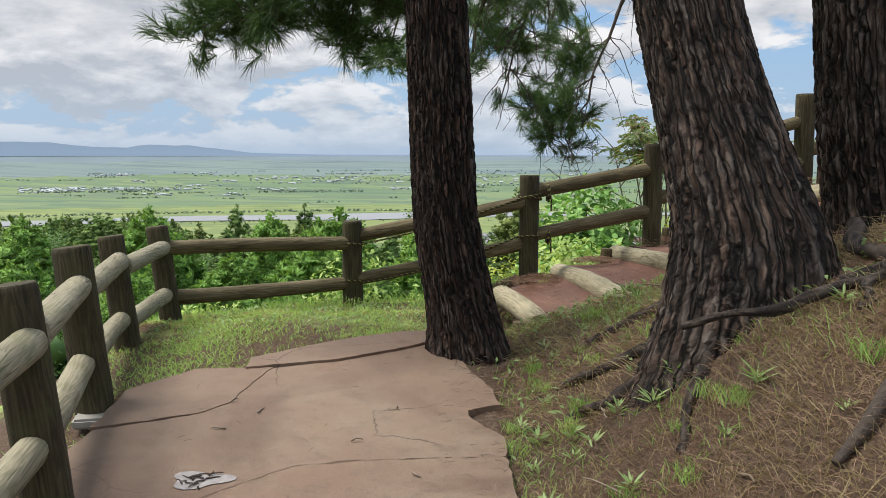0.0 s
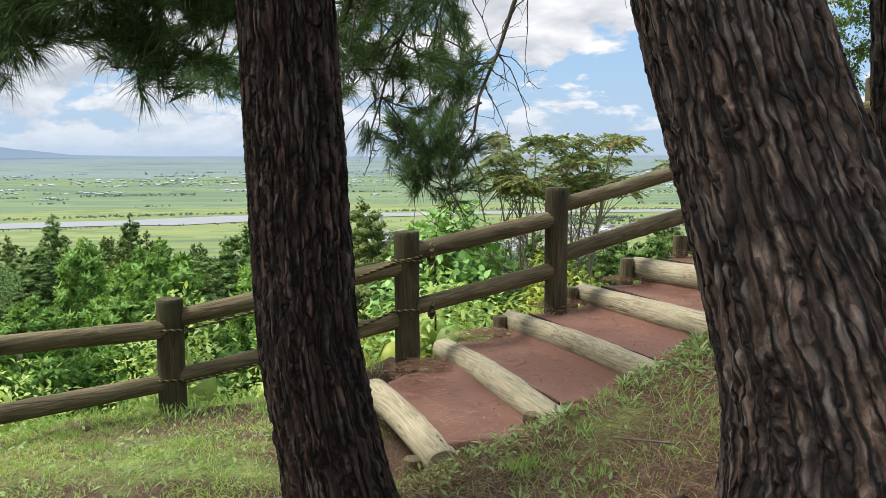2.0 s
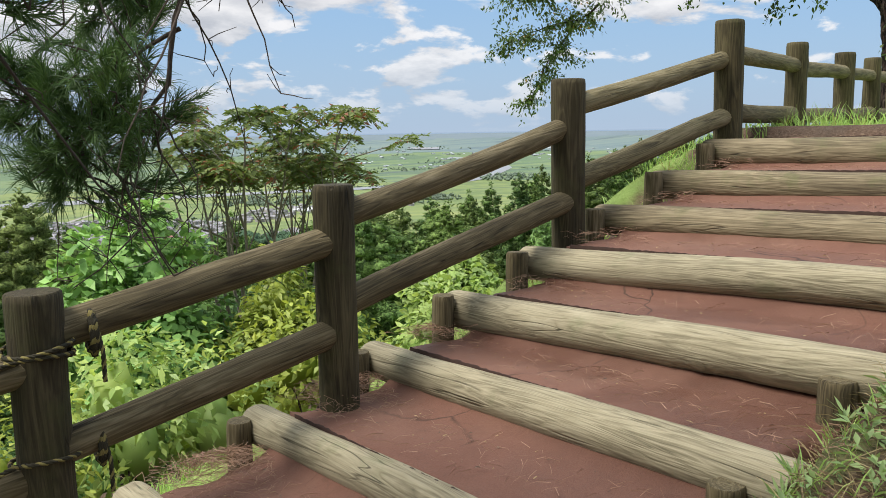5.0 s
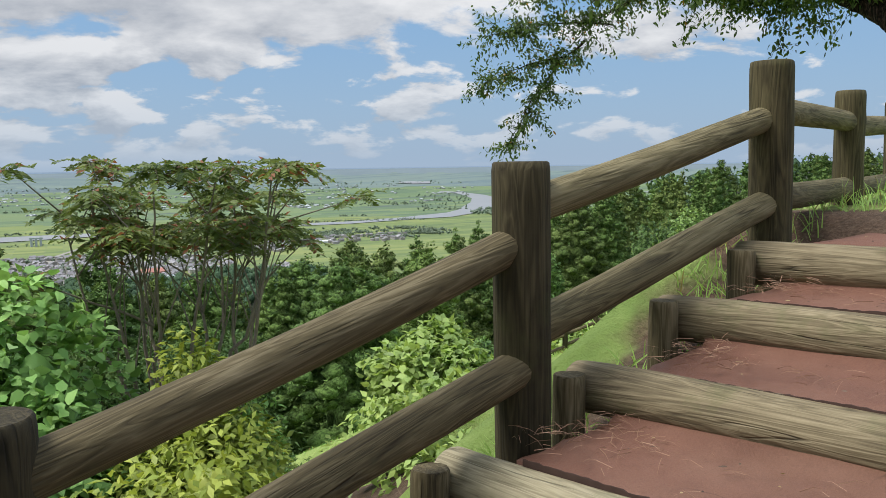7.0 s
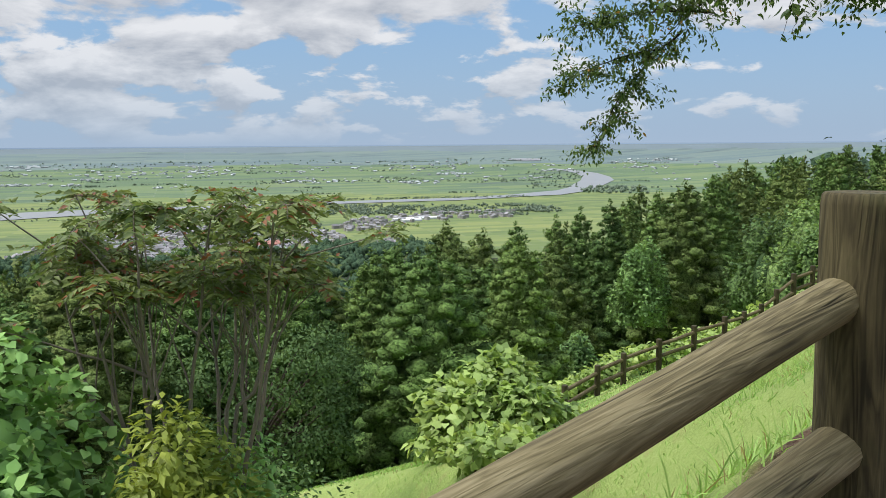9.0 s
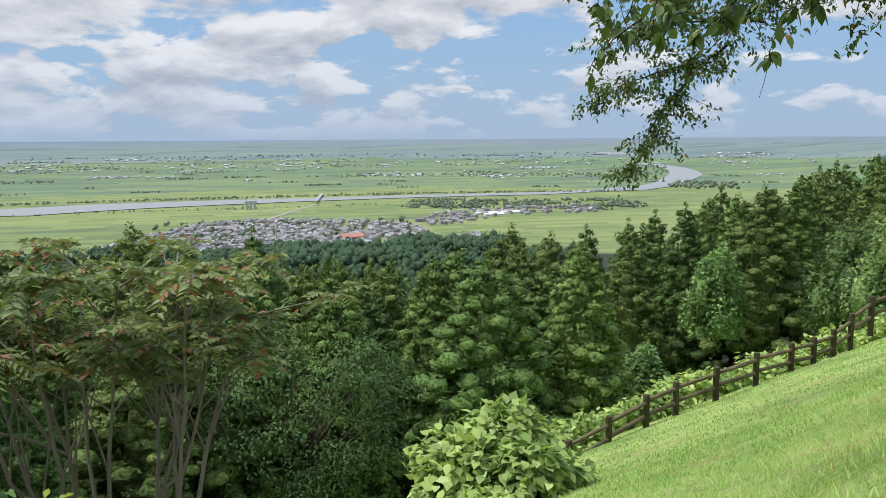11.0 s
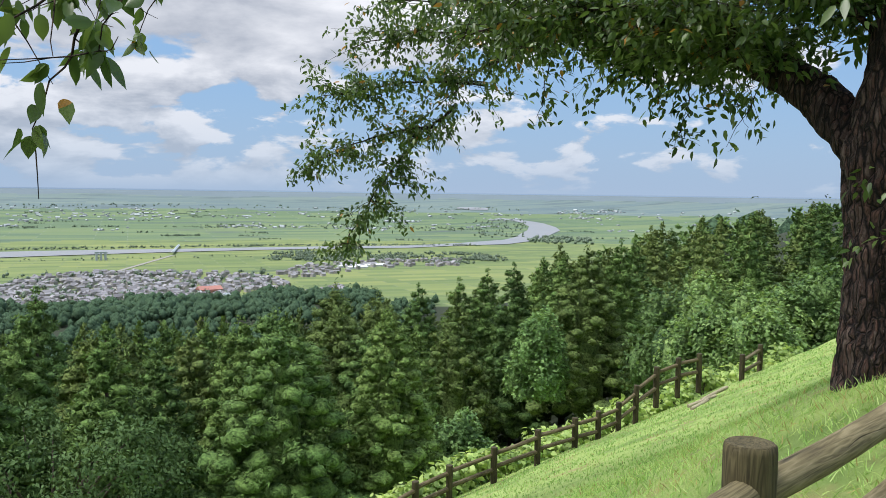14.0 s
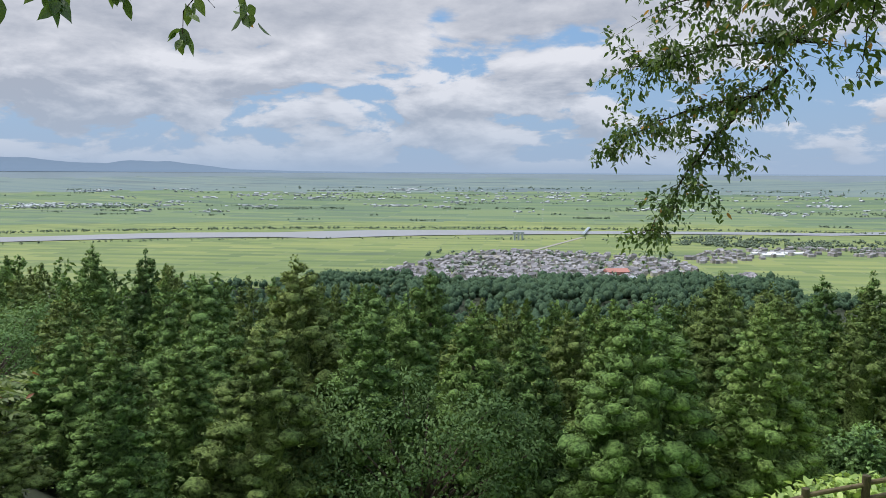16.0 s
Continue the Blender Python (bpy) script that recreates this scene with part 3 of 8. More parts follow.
class Acc:
    """Collects vertices and faces (triangles and quads) into one mesh."""

    def __init__(self):
        self.v, self.f, self.n, self.h, self.mi, self.nr = [], {3: [], 4: []}, 0, [], {3: [], 4: []}, []

    def add(self, verts, faces, height=None, mat=0):
        verts = np.asarray(verts, float)
        faces = np.asarray(faces, int)
        self.v.append(verts)
        self.h.append(np.full(len(verts), 0.6) if height is None else np.asarray(height, float))
        self.f[faces.shape[1]].append(faces + self.n)
        self.mi[faces.shape[1]].append(np.full(len(faces), mat))
        self.n += len(verts)
        self.nr.append(None)

    def lumpy(self, first, normals):
        """Lets what was added since part number first be lit as the surface of its lump."""
        m = sum(len(v) for v in self.v[first:])
        nn = np.repeat(np.asarray(normals, float), m // len(normals), 0)
        for k in range(first, len(self.v)):
            self.nr[k], nn = nn[:len(self.v[k])], nn[len(self.v[k]):]

    def mesh(self, name, mats, smooth=True, heights=False):
        me = bpy.data.meshes.new(name)
        v = np.concatenate(self.v)
        t = np.concatenate(self.f[3]) if self.f[3] else np.zeros((0, 3), int)
        q = np.concatenate(self.f[4]) if self.f[4] else np.zeros((0, 4), int)
        mi = np.concatenate([*self.mi[3], *self.mi[4]])
        nr = None
        if any(k is not None for k in self.nr):
            nr = np.concatenate([np.zeros((len(p), 3)) if k is None else k for p, k in zip(self.v, self.nr)])
            for f in (t, q):
                if len(f):
                    fn = np.cross(v[f[:, 1]] - v[f[:, 0]], v[f[:, 2]] - v[f[:, 0]])
                    back = (fn * nr[f[:, 0]]).sum(1) < 0
                    f[back] = f[back][:, ::-1]
            nr /= np.maximum(np.linalg.norm(nr, axis=1)[:, None], 1e-6)
        me.vertices.add(len(v))
        me.vertices.foreach_set("co", v.ravel())
        loops = np.concatenate([t.ravel(), q.ravel()])
        me.loops.add(len(loops))
        me.loops.foreach_set("vertex_index", loops)
        me.polygons.add(len(t) + len(q))
        me.polygons.foreach_set("loop_start", np.concatenate([np.arange(len(t)) * 3, len(t) * 3 + np.arange(len(q)) * 4]))
        me.polygons.foreach_set("material_index", mi)
        me.polygons.foreach_set("use_smooth", np.full(len(mi), smooth))
        if heights:
            at = me.attributes.new("height", 'FLOAT', 'POINT')
            at.data.foreach_set("value", np.concatenate(self.h))
        for m in mats if isinstance(mats, (list, tuple)) else [mats]:
            me.materials.append(m)
        me.update(calc_edges=True)
        me.validate()
        if nr is not None:
            me.normals_split_custom_set_from_vertices(nr.tolist())
        return me


def part(name, bm, material, parent, label="", world=True):
    """Links a bmesh, an Acc or a mesh as one object under a thing or a part."""
    if isinstance(bm, Acc):
        me = bm.mesh(name, material, True, True)
    elif isinstance(bm, bmesh.types.BMesh):
        me = bpy.data.meshes.new(name)
        bm.to_mesh(me)
        bm.free()
        me.materials.append(material)
    else:
        me = bm
    ob = new(name, me)
    if parent is not None:
        ob.parent = parent
        if parent.type == 'EMPTY' and isinstance(bm, Acc) and world:
            ob.matrix_parent_inverse = Matrix.Translation(-parent.location)
    return tagged(ob, label)


def thing(name, label, category, at=(0, 0, 0), group="", kind=""):
    ob = new(name)
    ob.empty_display_size = 0.1
    ob.location = at
    return tagged(ob, label, category, group, kind)


def hash2(ix, iy, seed):
    h = (ix * 374761393 + iy * 668265263 + seed * 974634777) & 0xFFFFFFFF
    h = ((h ^ (h >> 13)) * 1274126177) & 0xFFFFFFFF
    return ((h ^ (h >> 16)) & 0xFFFF) / 65535.0


def vnoise(x, y, seed=0):
    """Smooth value noise in the plane, 0 to 1."""
    x, y = np.asarray(x, float), np.asarray(y, float)
    ix, iy = np.floor(x).astype(np.int64), np.floor(y).astype(np.int64)
    fx, fy = x - ix, y - iy
    fx, fy = fx * fx * (3 - 2 * fx), fy * fy * (3 - 2 * fy)
    a, b = hash2(ix, iy, seed), hash2(ix + 1, iy, seed)
    c, d = hash2(ix, iy + 1, seed), hash2(ix + 1, iy + 1, seed)
    return (a * (1 - fx) + b * fx) * (1 - fy) + (c * (1 - fx) + d * fx) * fy


def fbm(x, y, seed=0, octaves=4):
    s, a, t = 0.0, 0.5, 0.0
    for o in range(octaves):
        s, t = s + a * vnoise(np.asarray(x) * 2 ** o, np.asarray(y) * 2 ** o, seed + o), t + a
        a *= 0.5
    return s / t


def smooth(t):
    t = np.clip(t, 0, 1)
    return t * t * (3 - 2 * t)


def frames_along(pts):
    """Tangents and two normals along a line of points."""
    p = np.asarray(pts, float)
    t = np.gradient(p, axis=0)
    t /= np.linalg.norm(t, axis=1)[:, None] + 1e-9
    ref = np.array([0.31, 0.17, 0.93]) if abs(t[0, 2]) < 0.9 else np.array([1.0, 0.1, 0.0])
    us, vs = [], []
    for k in t:
        u = np.cross(ref, k)
        u /= np.linalg.norm(u) + 1e-9
        v = np.cross(k, u)
        ref = v
        us.append(u), vs.append(v)
        ref = v if abs(np.dot(v, k)) < 0.99 else ref
    return t, np.array(us), np.array(vs)


def tube(acc, pts, radii, sides=8, caps=True, mat=0, wob=0.0, height=0.6):
    """A bent tapering rod along pts."""
    p, r = np.asarray(pts, float), np.asarray(radii, float)
    t, u, v = frames_along(p)
    a = np.linspace(0, 2 * np.pi, sides, endpoint=False)
    rr = r[:, None] * (1 + wob * (rng.random((len(p), sides)) - 0.5))
    ring = p[:, None] + rr[..., None] * (np.cos(a)[None, :, None] * u[:, None] + np.sin(a)[None, :, None] * v[:, None])
    n, s = len(p), sides
    i, j = np.meshgrid(np.arange(n - 1), np.arange(s), indexing="ij")
    q = np.stack([i * s + j, i * s + (j + 1) % s, (i + 1) * s + (j + 1) % s, (i + 1) * s + j], -1).reshape(-1, 4)
    acc.add(ring.reshape(-1, 3), q, np.full(n * s, height), mat)
    if caps:
        for e, k in ((0, -1), (n - 1, 1)):
            ringv = np.vstack([ring[e], p[e][None]])
            jj = np.arange(s)
            f = np.stack([jj, (jj + 1) % s, np.full(s, s)], -1)
            acc.add(ringv, f if k > 0 else f[:, ::-1], np.full(s + 1, height), mat)


def arc(a, b, n=8, sag=0.0, wander=0.0):
    """Points from a to b with a sag and a little wandering."""
    a, b = np.asarray(a, float), np.asarray(b, float)
    t = np.linspace(0, 1, n)[:, None]
    p = a + (b - a) * t
    p[:, 2] -= (sag * 4 * t * (1 - t))[:, 0]
    if wander:
        w = np.cumsum(rng.normal(0, wander, (n, 3)), axis=0)
        p += w * np.sin(np.pi * t * 0.5)
    p[0] = a
    return p


def leaves(acc, centres, dirs, length, width, fold=0.25, droop=0.0, mat=0, ups=None):
    """Folded pointed leaves: two quads each side of the midrib, from base to tip along dirs."""
    c, d = np.asarray(centres, float), np.asarray(dirs, float)
    n = len(c)
    d = d / (np.linalg.norm(d, axis=1)[:, None] + 1e-9)
    up = rng.normal(0, 0.45, (n, 3)) + np.array([0, 0, 1.0]) if ups is None else np.asarray(ups, float)
    s = np.cross(d, up)
    s /= np.linalg.norm(s, axis=1)[:, None] + 1e-9
    nn = np.cross(s, d)
    L = (np.asarray(length) * np.ones(n))[:, None]
    W = (np.asarray(width) * np.ones(n))[:, None]
    base, tip = c, c + d * L - np.array([0, 0, 1.0]) * L * droop
    m = c + d * L * 0.45
    l, r = m + s * W * 0.5 + nn * W * fold, m - s * W * 0.5 + nn * W * fold
    v = np.stack([base, l, tip, r], 1).reshape(-1, 3)
    k = np.arange(n)[:, None] * 4
    f = np.concatenate([k + np.array([[0, 2, 1]]), k + np.array([[0, 3, 2]])])
    acc.add(v, f, mat=mat)


def blades(acc, base, lean, height, width, mat=0):
    """Grass blades or needles: thin tapering triangles bent once."""
    b, ln = np.asarray(base, float), np.asarray(lean, float)
    n = len(b)
    h = (np.asarray(height) * np.ones(n))[:, None]
    w = (np.asarray(width) * np.ones(n))[:, None]
    side = np.cross(ln, rng.normal(0, 1, (n, 3)))
    side /= np.linalg.norm(side, axis=1)[:, None] + 1e-9
    mid = b + ln * h * 0.55
    tip = b + ln * h + np.array([0, 0, -0.18]) * h
    v = np.stack([b - side * w / 2, b + side * w / 2, mid + side * w * 0.4, mid - side * w * 0.4, tip], 1).reshape(-1, 3)
    k = np.arange(n)[:, None] * 5
    acc.add(v, np.concatenate([k + np.array([[0, 1, 2]]), k + np.array([[0, 2, 3]]), k + np.array([[3, 2, 4]])]), mat=mat)


def unit(n, up=0.0):
    d = rng.normal(0, 1, (n, 3))
    d[:, 2] += up
    return d / np.linalg.norm(d, axis=1)[:, None]


def ball(cuts):
    bm = bmesh.new()
    bmesh.ops.create_icosphere(bm, subdivisions=cuts, radius=1.0)
    bm.verts.index_update()
    v = np.array([p.co[:] for p in bm.verts])
    f = np.array([[p.index for p in q.verts] for q in bm.faces])
    bm.free()
    return v, f


BALLS = {1: ball(1), 2: ball(2)}


def sprays(acc, centres, dirs, length, width, ups):
    """Conifer sprays: three narrow fingers fanned out in one plane."""
    c, d = np.asarray(centres, float), np.asarray(dirs, float)
    n = len(c)
    d = d / (np.linalg.norm(d, axis=1)[:, None] + 1e-9)
    s = np.cross(d, ups)
    s /= np.linalg.norm(s, axis=1)[:, None] + 1e-9
    nn = np.cross(s, d)
    L = (np.asarray(length) * np.ones(n))[:, None]
    v = []
    for a in (-0.75, 0.0, 0.75):
        a = a + rng.normal(0, 0.2, (n, 1))
        e = d * np.cos(a) + s * np.sin(a) + nn * rng.normal(0, 0.25, (n, 1))
        g = np.cross(e, nn) * width * 0.5
        m = c + e * L * 0.35
        v += [c, m + g, c + e * L * (0.75 + 0.35 * rng.random((n, 1))), m - g]
    k = np.arange(n)[:, None] * 12
    acc.add(np.stack(v, 1).reshape(-1, 3), np.concatenate([k + np.array([[o, o + 1, o + 2, o + 3]]) for o in (0, 4, 8)]))


def clumps(acc, ctr, rad, per, length, width, up=0.3, core=0.74, cuts=2, lie=0.55, hang=0.0, heart=False, even=0.35, fan=False, toward=None):
    """Lumps of foliage: an uneven core closely covered with leaves that lie along it."""
    ctr, rad = np.asarray(ctr, float), np.asarray(rad, float)
    bv, bf = BALLS[cuts]
    k = len(ctr)
    if core > 0:
        v = ctr[:, None] + bv[None] * rad[:, None] * core * (0.6 + 0.4 * rng.random((k, len(bv), 1)))
        acc.add(v.reshape(-1, 3), (bf[None] + np.arange(k)[:, None, None] * len(bv)).reshape(-1, 3))
        acc.nr[-1] = np.tile(bv, (k, 1))
    cl = np.repeat(np.arange(k), per)
    n = len(cl)
    dd = unit(n, up)
    p = ctr[cl] + dd * rad[cl] * (core * 0.95 + (1.08 - core) * rng.random((n, 1)) ** 0.5)
    d = dd * lie + rng.normal(0, 0.5, (n, 3)) + np.array([0, 0, -hang])
    ups = dd + np.array([0, 0, 0.25]) + rng.normal(0, even, (n, 3))
    ln = length * (0.6 + 0.7 * rng.random(n))
    first = len(acc.v)
    if fan:
        sprays(acc, p - d * 0.3 * length, d, ln, width, ups)
    elif heart:
        broad_leaf(acc, p - d * 0.3 * length, d, ln, width, ups)
    else:
        leaves(acc, p - d * 0.3 * length, d, ln, width, 0.15, 0.08, ups=ups)
    whole = 0.0 if toward is None else np.asarray(toward)[cl]
    acc.lumpy(first, dd + whole + np.array([0, 0, 0.2]) + rng.normal(0, 0.3, (n, 3)))


def broad_leaf(acc, centres, dirs, length, width, ups=None):
    """Broad heart-shaped leaves: six outline points round a midrib, gently folded."""
    c, d = np.asarray(centres, float), np.asarray(dirs, float)
    n = len(c)
    d = d / (np.linalg.norm(d, axis=1)[:, None] + 1e-9)
    up = rng.normal(0, 0.35, (n, 3)) + np.array([0, 0, 1.0]) if ups is None else ups
    s = np.cross(d, up)
    s /= np.linalg.norm(s, axis=1)[:, None] + 1e-9
    nn = np.cross(s, d)
    L, W = (np.asarray(length) * np.ones(n))[:, None], (np.asarray(width) * np.ones(n))[:, None]
    f = 0.14 * W
    P = [c, c + d * L * 0.12 + s * W * 0.36 + nn * f, c + d * L * 0.48 + s * W * 0.48 + nn * f, c + d * L - nn * f * 0.8, c + d * L * 0.48 - s * W * 0.48 + nn * f, c + d * L * 0.12 - s * W * 0.36 + nn * f, c + d * L * 0.5]
    v = np.stack(P, 1).reshape(-1, 3)
    k = np.arange(n)[:, None] * 7
    q = np.concatenate([k + np.array([[0, 1, 2, 6]]), k + np.array([[6, 2, 3, 4]]), k + np.array([[0, 6, 4, 5]])])
    acc.add(v, q)



# ---- the hill, the plain and the distance: one sheet of ground ----
CX, CY, EYE_Z = 7.0, 8.0, 3.3        # middle of the lookout
PLAIN_Z, NEAR_R, END_R = -150.0, 2600.0, 4900.0
EDGE_X = [-60, -2.4, -0.8, 0.77, 1.93, 3.4, 5.0, 6.4, 10.3, 13.3, 28, 60, 400]
EDGE_Y = [7.2, 7.2, 7.4, 7.6, 7.85, 8.1, 8.4, 8.95, 10.3, 11.4, 18.0, 33, 208]


def edge_y(x):
    return np.interp(x, EDGE_X, EDGE_Y)


def edge_x(y):
    return np.interp(y, [-6, 2.0, 2.9, 4.1, 5.5, 6.9], [-1.2, -1.3, -1.5, -1.75, -2.1, -2.35])


def stair_foot(x):
    """Where the logs of the stairs end beside the bank."""
    return np.interp(x, [0.67, 1.29, 1.87, 2.45, 2.96, 3.46, 4.02, 4.6, 5.1], [5.74, 5.74, 5.85, 5.98, 5.99, 6.05, 6.10, 6.2, 6.3])


def top_z(x, y):
    z = 0.05 * np.clip(y, -5, 5.5) + np.clip((x - 0.42) * 0.345, 0, 1.5)
    z = z - 0.14 * smooth((y - 6.0) / 1.2) * smooth((0.5 - x) / 0.6) - 0.08 * smooth((-1.4 - x) / 0.4)
    z = z - 0.34 * smooth((y - stair_foot(x) + 0.16) / 0.2) * smooth((np.interp(x, [0.6, 1.15], [7.5, 8.8]) - y) / 0.3) * smooth((x - 0.25) / 0.3) * smooth((5.6 - x) / 0.5)
    z = z + 0.36 * smooth((x - 0.35) / 1.0) * smooth((5.4 - y) / 1.6)
    return z + 0.10 * np.clip(4.0 - y, 0, 30) * smooth((x - 0.6) / 1.5)


def ground_z(x, y):
    x, y = np.asarray(x, float), np.asarray(y, float)
    d1, d2 = y - edge_y(x) - 0.1, edge_x(y) - x - 0.05
    d = np.maximum(d1, d2)
    w = 0.02 + 0.5 * smooth((x - 7.5) / 3.5)                              # rounded brow above the mown slope
    d = 0.5 * (d + np.sqrt(d * d + w * w))
    r = np.hypot(x - CX, y - CY)
    az = np.degrees(np.arctan2(x - CX, y - CY))
    steep = np.interp(az, [-180, -90, -60, -30, -12, 0, 25, 42, 60, 120, 180], [0.35, 0.42, 0.26, 0.17, 0.32, 0.42, 0.42, 0.36, 0.30, 0.3, 0.35])
    near = smooth((np.interp(x, [-2, 8], [26, 46]) - r) / 12)
    steep = steep * (1 - near) + np.interp(x, [4, 12], [0.41, 0.46]) * near
    z = top_z(x, y) - steep * d - 0.28 * smooth(d / np.interp(x, [7, 10], [1.2, 4.0])) + 0.5 * smooth((x - 10.5) / 3.5) * smooth((21 - x) / 5) * smooth((19 - y) / 6)
    dd = np.maximum(d1, 0.0)                                             # steep head of the gully left of the mown slope
    z = z - (0.45 * smooth(dd / 1.5) * smooth((10 - dd) / 4) + 1.3 * smooth((dd - 1.2) / 4) * np.exp(-((x - 6.3) / 1.2) ** 2)) * smooth((x - 1.5) / 1.5) * smooth((8.3 - x) / 1.2) * smooth((30 - y) / 8)
    z = z - 3.0 * smooth((y - 27.5) / 6) * smooth((x - 4) / 12)       # drop behind the lower fence
    z = z + 12 * np.exp(-((x - 118) / 48) ** 2 - ((y - 108) / 36) ** 2)  # wooded ridge on the east
    z = z - 0.18 * np.clip(r - 330, 0, None)
    z = z + (fbm(x * 0.9, y * 0.9, 3, 3) - 0.5) * 0.07 * smooth((60 - r) / 30) + (fbm(x / 30, y / 30, 9, 3) - 0.5) * 8 * smooth((r - 40) / 60) * smooth((-15 - z) / 20)
    z = PLAIN_Z + np.logaddexp(0, (z - PLAIN_Z) / 4.0) * 4.0
    el = -(EYE_Z - PLAIN_Z) / NEAR_R * (1 - np.clip((r - NEAR_R) / (END_R - NEAR_R), 0, 1))
    return np.where(r > NEAR_R, EYE_Z + r * el, z)


def on_plain(az, el):
    """A place on the plain seen from the lookout at an azimuth and a depression, both in degrees."""
    e = radians(-el)
    lim = (EYE_Z - PLAIN_Z) / NEAR_R
    r = (EYE_Z - PLAIN_Z) / math.tan(e) if e > lim else NEAR_R + (END_R - NEAR_R) * (1 - e / lim)
    x, y = CX + r * math.sin(radians(az)), CY + r * math.cos(radians(az))
    return x, y, float(ground_z(x, y))


def worn(x, y):
    """Near 0 on the trodden earth and gravel between the slim pine and the foot of the stairs."""
    return 1 - 0.9 * np.exp(-(((x - 0.55) / 0.42) ** 2 + ((y - 4.85) / 0.75) ** 2) ** 1.5)


def turf_share(x, y):
    """1: turf, 0: needle litter and bare earth."""
    d = y - edge_y(x)
    t = 0.85 * smooth((x - 5.2) / 1.5) * smooth((d + 0.2) / 0.6)          # mown slope
    t = np.maximum(t, 0.44 * smooth((y - 5.35) / 0.5) * smooth((0.6 - x) / 0.5))   # strip by the fence
    t = np.maximum(t, 0.42 * smooth((x - 0.4) / 0.3) * smooth((y - 4.4) / 0.6) * smooth((6.1 - y) / 0.3))
    t = np.maximum(t, 0.5 * smooth((x - 1.7) / 1.0) * smooth((6.1 - y) / 0.4) * smooth((y - 3.4) / 1.0))
    t = t * worn(x, y)
    t = np.maximum(t, 0.8 * smooth(d / 0.5) * smooth((5 - d) / 2))
    t = t * np.where((x < 7.2) & (d > 1.6), 0.15, 1.0)
    t = np.maximum(t, 0.75 * smooth((x - 5.4) / 1.0))
    for px, py, sx, sy in ((24.6, 25.7, 1.6, 0.6), (13.2, 13.8, 0.5, 0.35), (16.5, 17.5, 0.7, 0.4), (20.5, 22.5, 0.8, 0.5)):   # worn patches
        t = t - 0.24 * np.exp(-((x - px) / sx) ** 2 - ((y - py) / sy) ** 2)
    return np.clip(t * smooth((75 - np.hypot(x - CX, y - CY)) / 30), 0, 1)


def build_ground():
    radii = np.concatenate([np.arange(0.0, 13, 0.11) + 0.02, np.arange(13.2, 27, 0.2), 27 * 1.045 ** np.arange(0, 120)])
    radii = np.append(radii[radii < 2600], np.linspace(2600, END_R, 60))
    az = np.concatenate([np.arange(-60, 80, 0.4), np.arange(80, 300, 2.5)])
    A, R = np.meshgrid(np.radians(az), radii)
    cx, cy = 4.0, 6.5
    w = smooth((R - 200) / 800)
    x, y = cx * (1 - w) + CX * w + R * np.sin(A), cy * (1 - w) + CY * w + R * np.cos(A)
    z = ground_z(x, y)
    n, s = x.shape
    i, j = np.meshgrid(np.arange(n - 1), np.arange(s), indexing="ij")
    q = np.stack([i * s + j, i * s + (j + 1) % s, (i + 1) * s + (j + 1) % s, (i + 1) * s + j], -1).reshape(-1, 4)[:, ::-1]
    rm = R[:-1].ravel()
    zc = z[:-1].ravel()
    acc = Acc()
    acc.add(np.stack([x, y, z], -1).reshape(-1, 3), q)
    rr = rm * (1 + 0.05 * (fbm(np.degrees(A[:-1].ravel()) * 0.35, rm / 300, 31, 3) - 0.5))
    # materials by distance; the outer rings carry the haze in their colours
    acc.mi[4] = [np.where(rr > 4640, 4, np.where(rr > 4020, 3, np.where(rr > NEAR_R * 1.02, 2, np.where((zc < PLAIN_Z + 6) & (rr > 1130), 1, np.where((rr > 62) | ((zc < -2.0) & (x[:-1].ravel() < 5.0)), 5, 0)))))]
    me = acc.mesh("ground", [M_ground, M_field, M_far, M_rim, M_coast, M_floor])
    at = me.attributes.new("turf", 'FLOAT', 'POINT')
    at.data.foreach_set("value", turf_share(x, y).ravel())
    return tagged(new("ground", me), "hill ground of needle litter and turf falling to a green plain", "ground", kind="structure")


build_ground()

# ---- path slab, log stairs, fences ----
def slab_piece(outline, parent, thick=0.09, lift=0.03):
    """A flat piece of the paving with a broken edge."""
    o = np.array(outline, float)                       # let the pieces nearly meet
    e = np.roll(o, -1, 0) - o
    nrm = np.stack([e[:, 1], -e[:, 0]], -1) / (np.linalg.norm(e, axis=1)[:, None] + 1e-9)
    area = 0.5 * np.sum(o[:, 0] * np.roll(o[:, 1], -1) - np.roll(o[:, 0], -1) * o[:, 1])
    outline = o + 0.5 * (nrm + np.roll(nrm, 1, 0)) * 0.017 * (1 if area > 0 else -1)
    pts = []
    for k in range(len(outline)):
        a, b = np.array(outline[k]), np.array(outline[(k + 1) % len(outline)])
        n = max(2, int(np.linalg.norm(b - a) / 0.05))
        for t in np.linspace(0, 1, n, endpoint=False):
            j = rng.normal(0, 0.005, 2)
            pts.append(a + (b - a) * t + j)
    bm = bmesh.new()
    vs = [bm.verts.new((p[0], p[1], float(0.05 * min(p[1], 5.5)) + lift)) for p in pts]
    f = bm.faces.new(vs)
    f.normal_update()
    if f.normal.z < 0:
        f.normal_flip()
    ret = bmesh.ops.extrude_face_region(bm, geom=[f])
    for v in ret["geom"]:
        if isinstance(v, bmesh.types.BMVert):
            v.co.z -= thick
    bmesh.ops.recalc_face_normals(bm, faces=bm.faces[:])
    bmesh.ops.triangulate(bm, faces=[fc for fc in bm.faces if len(fc.verts) > 4])
    return part("slab", bm, M_slab, parent)


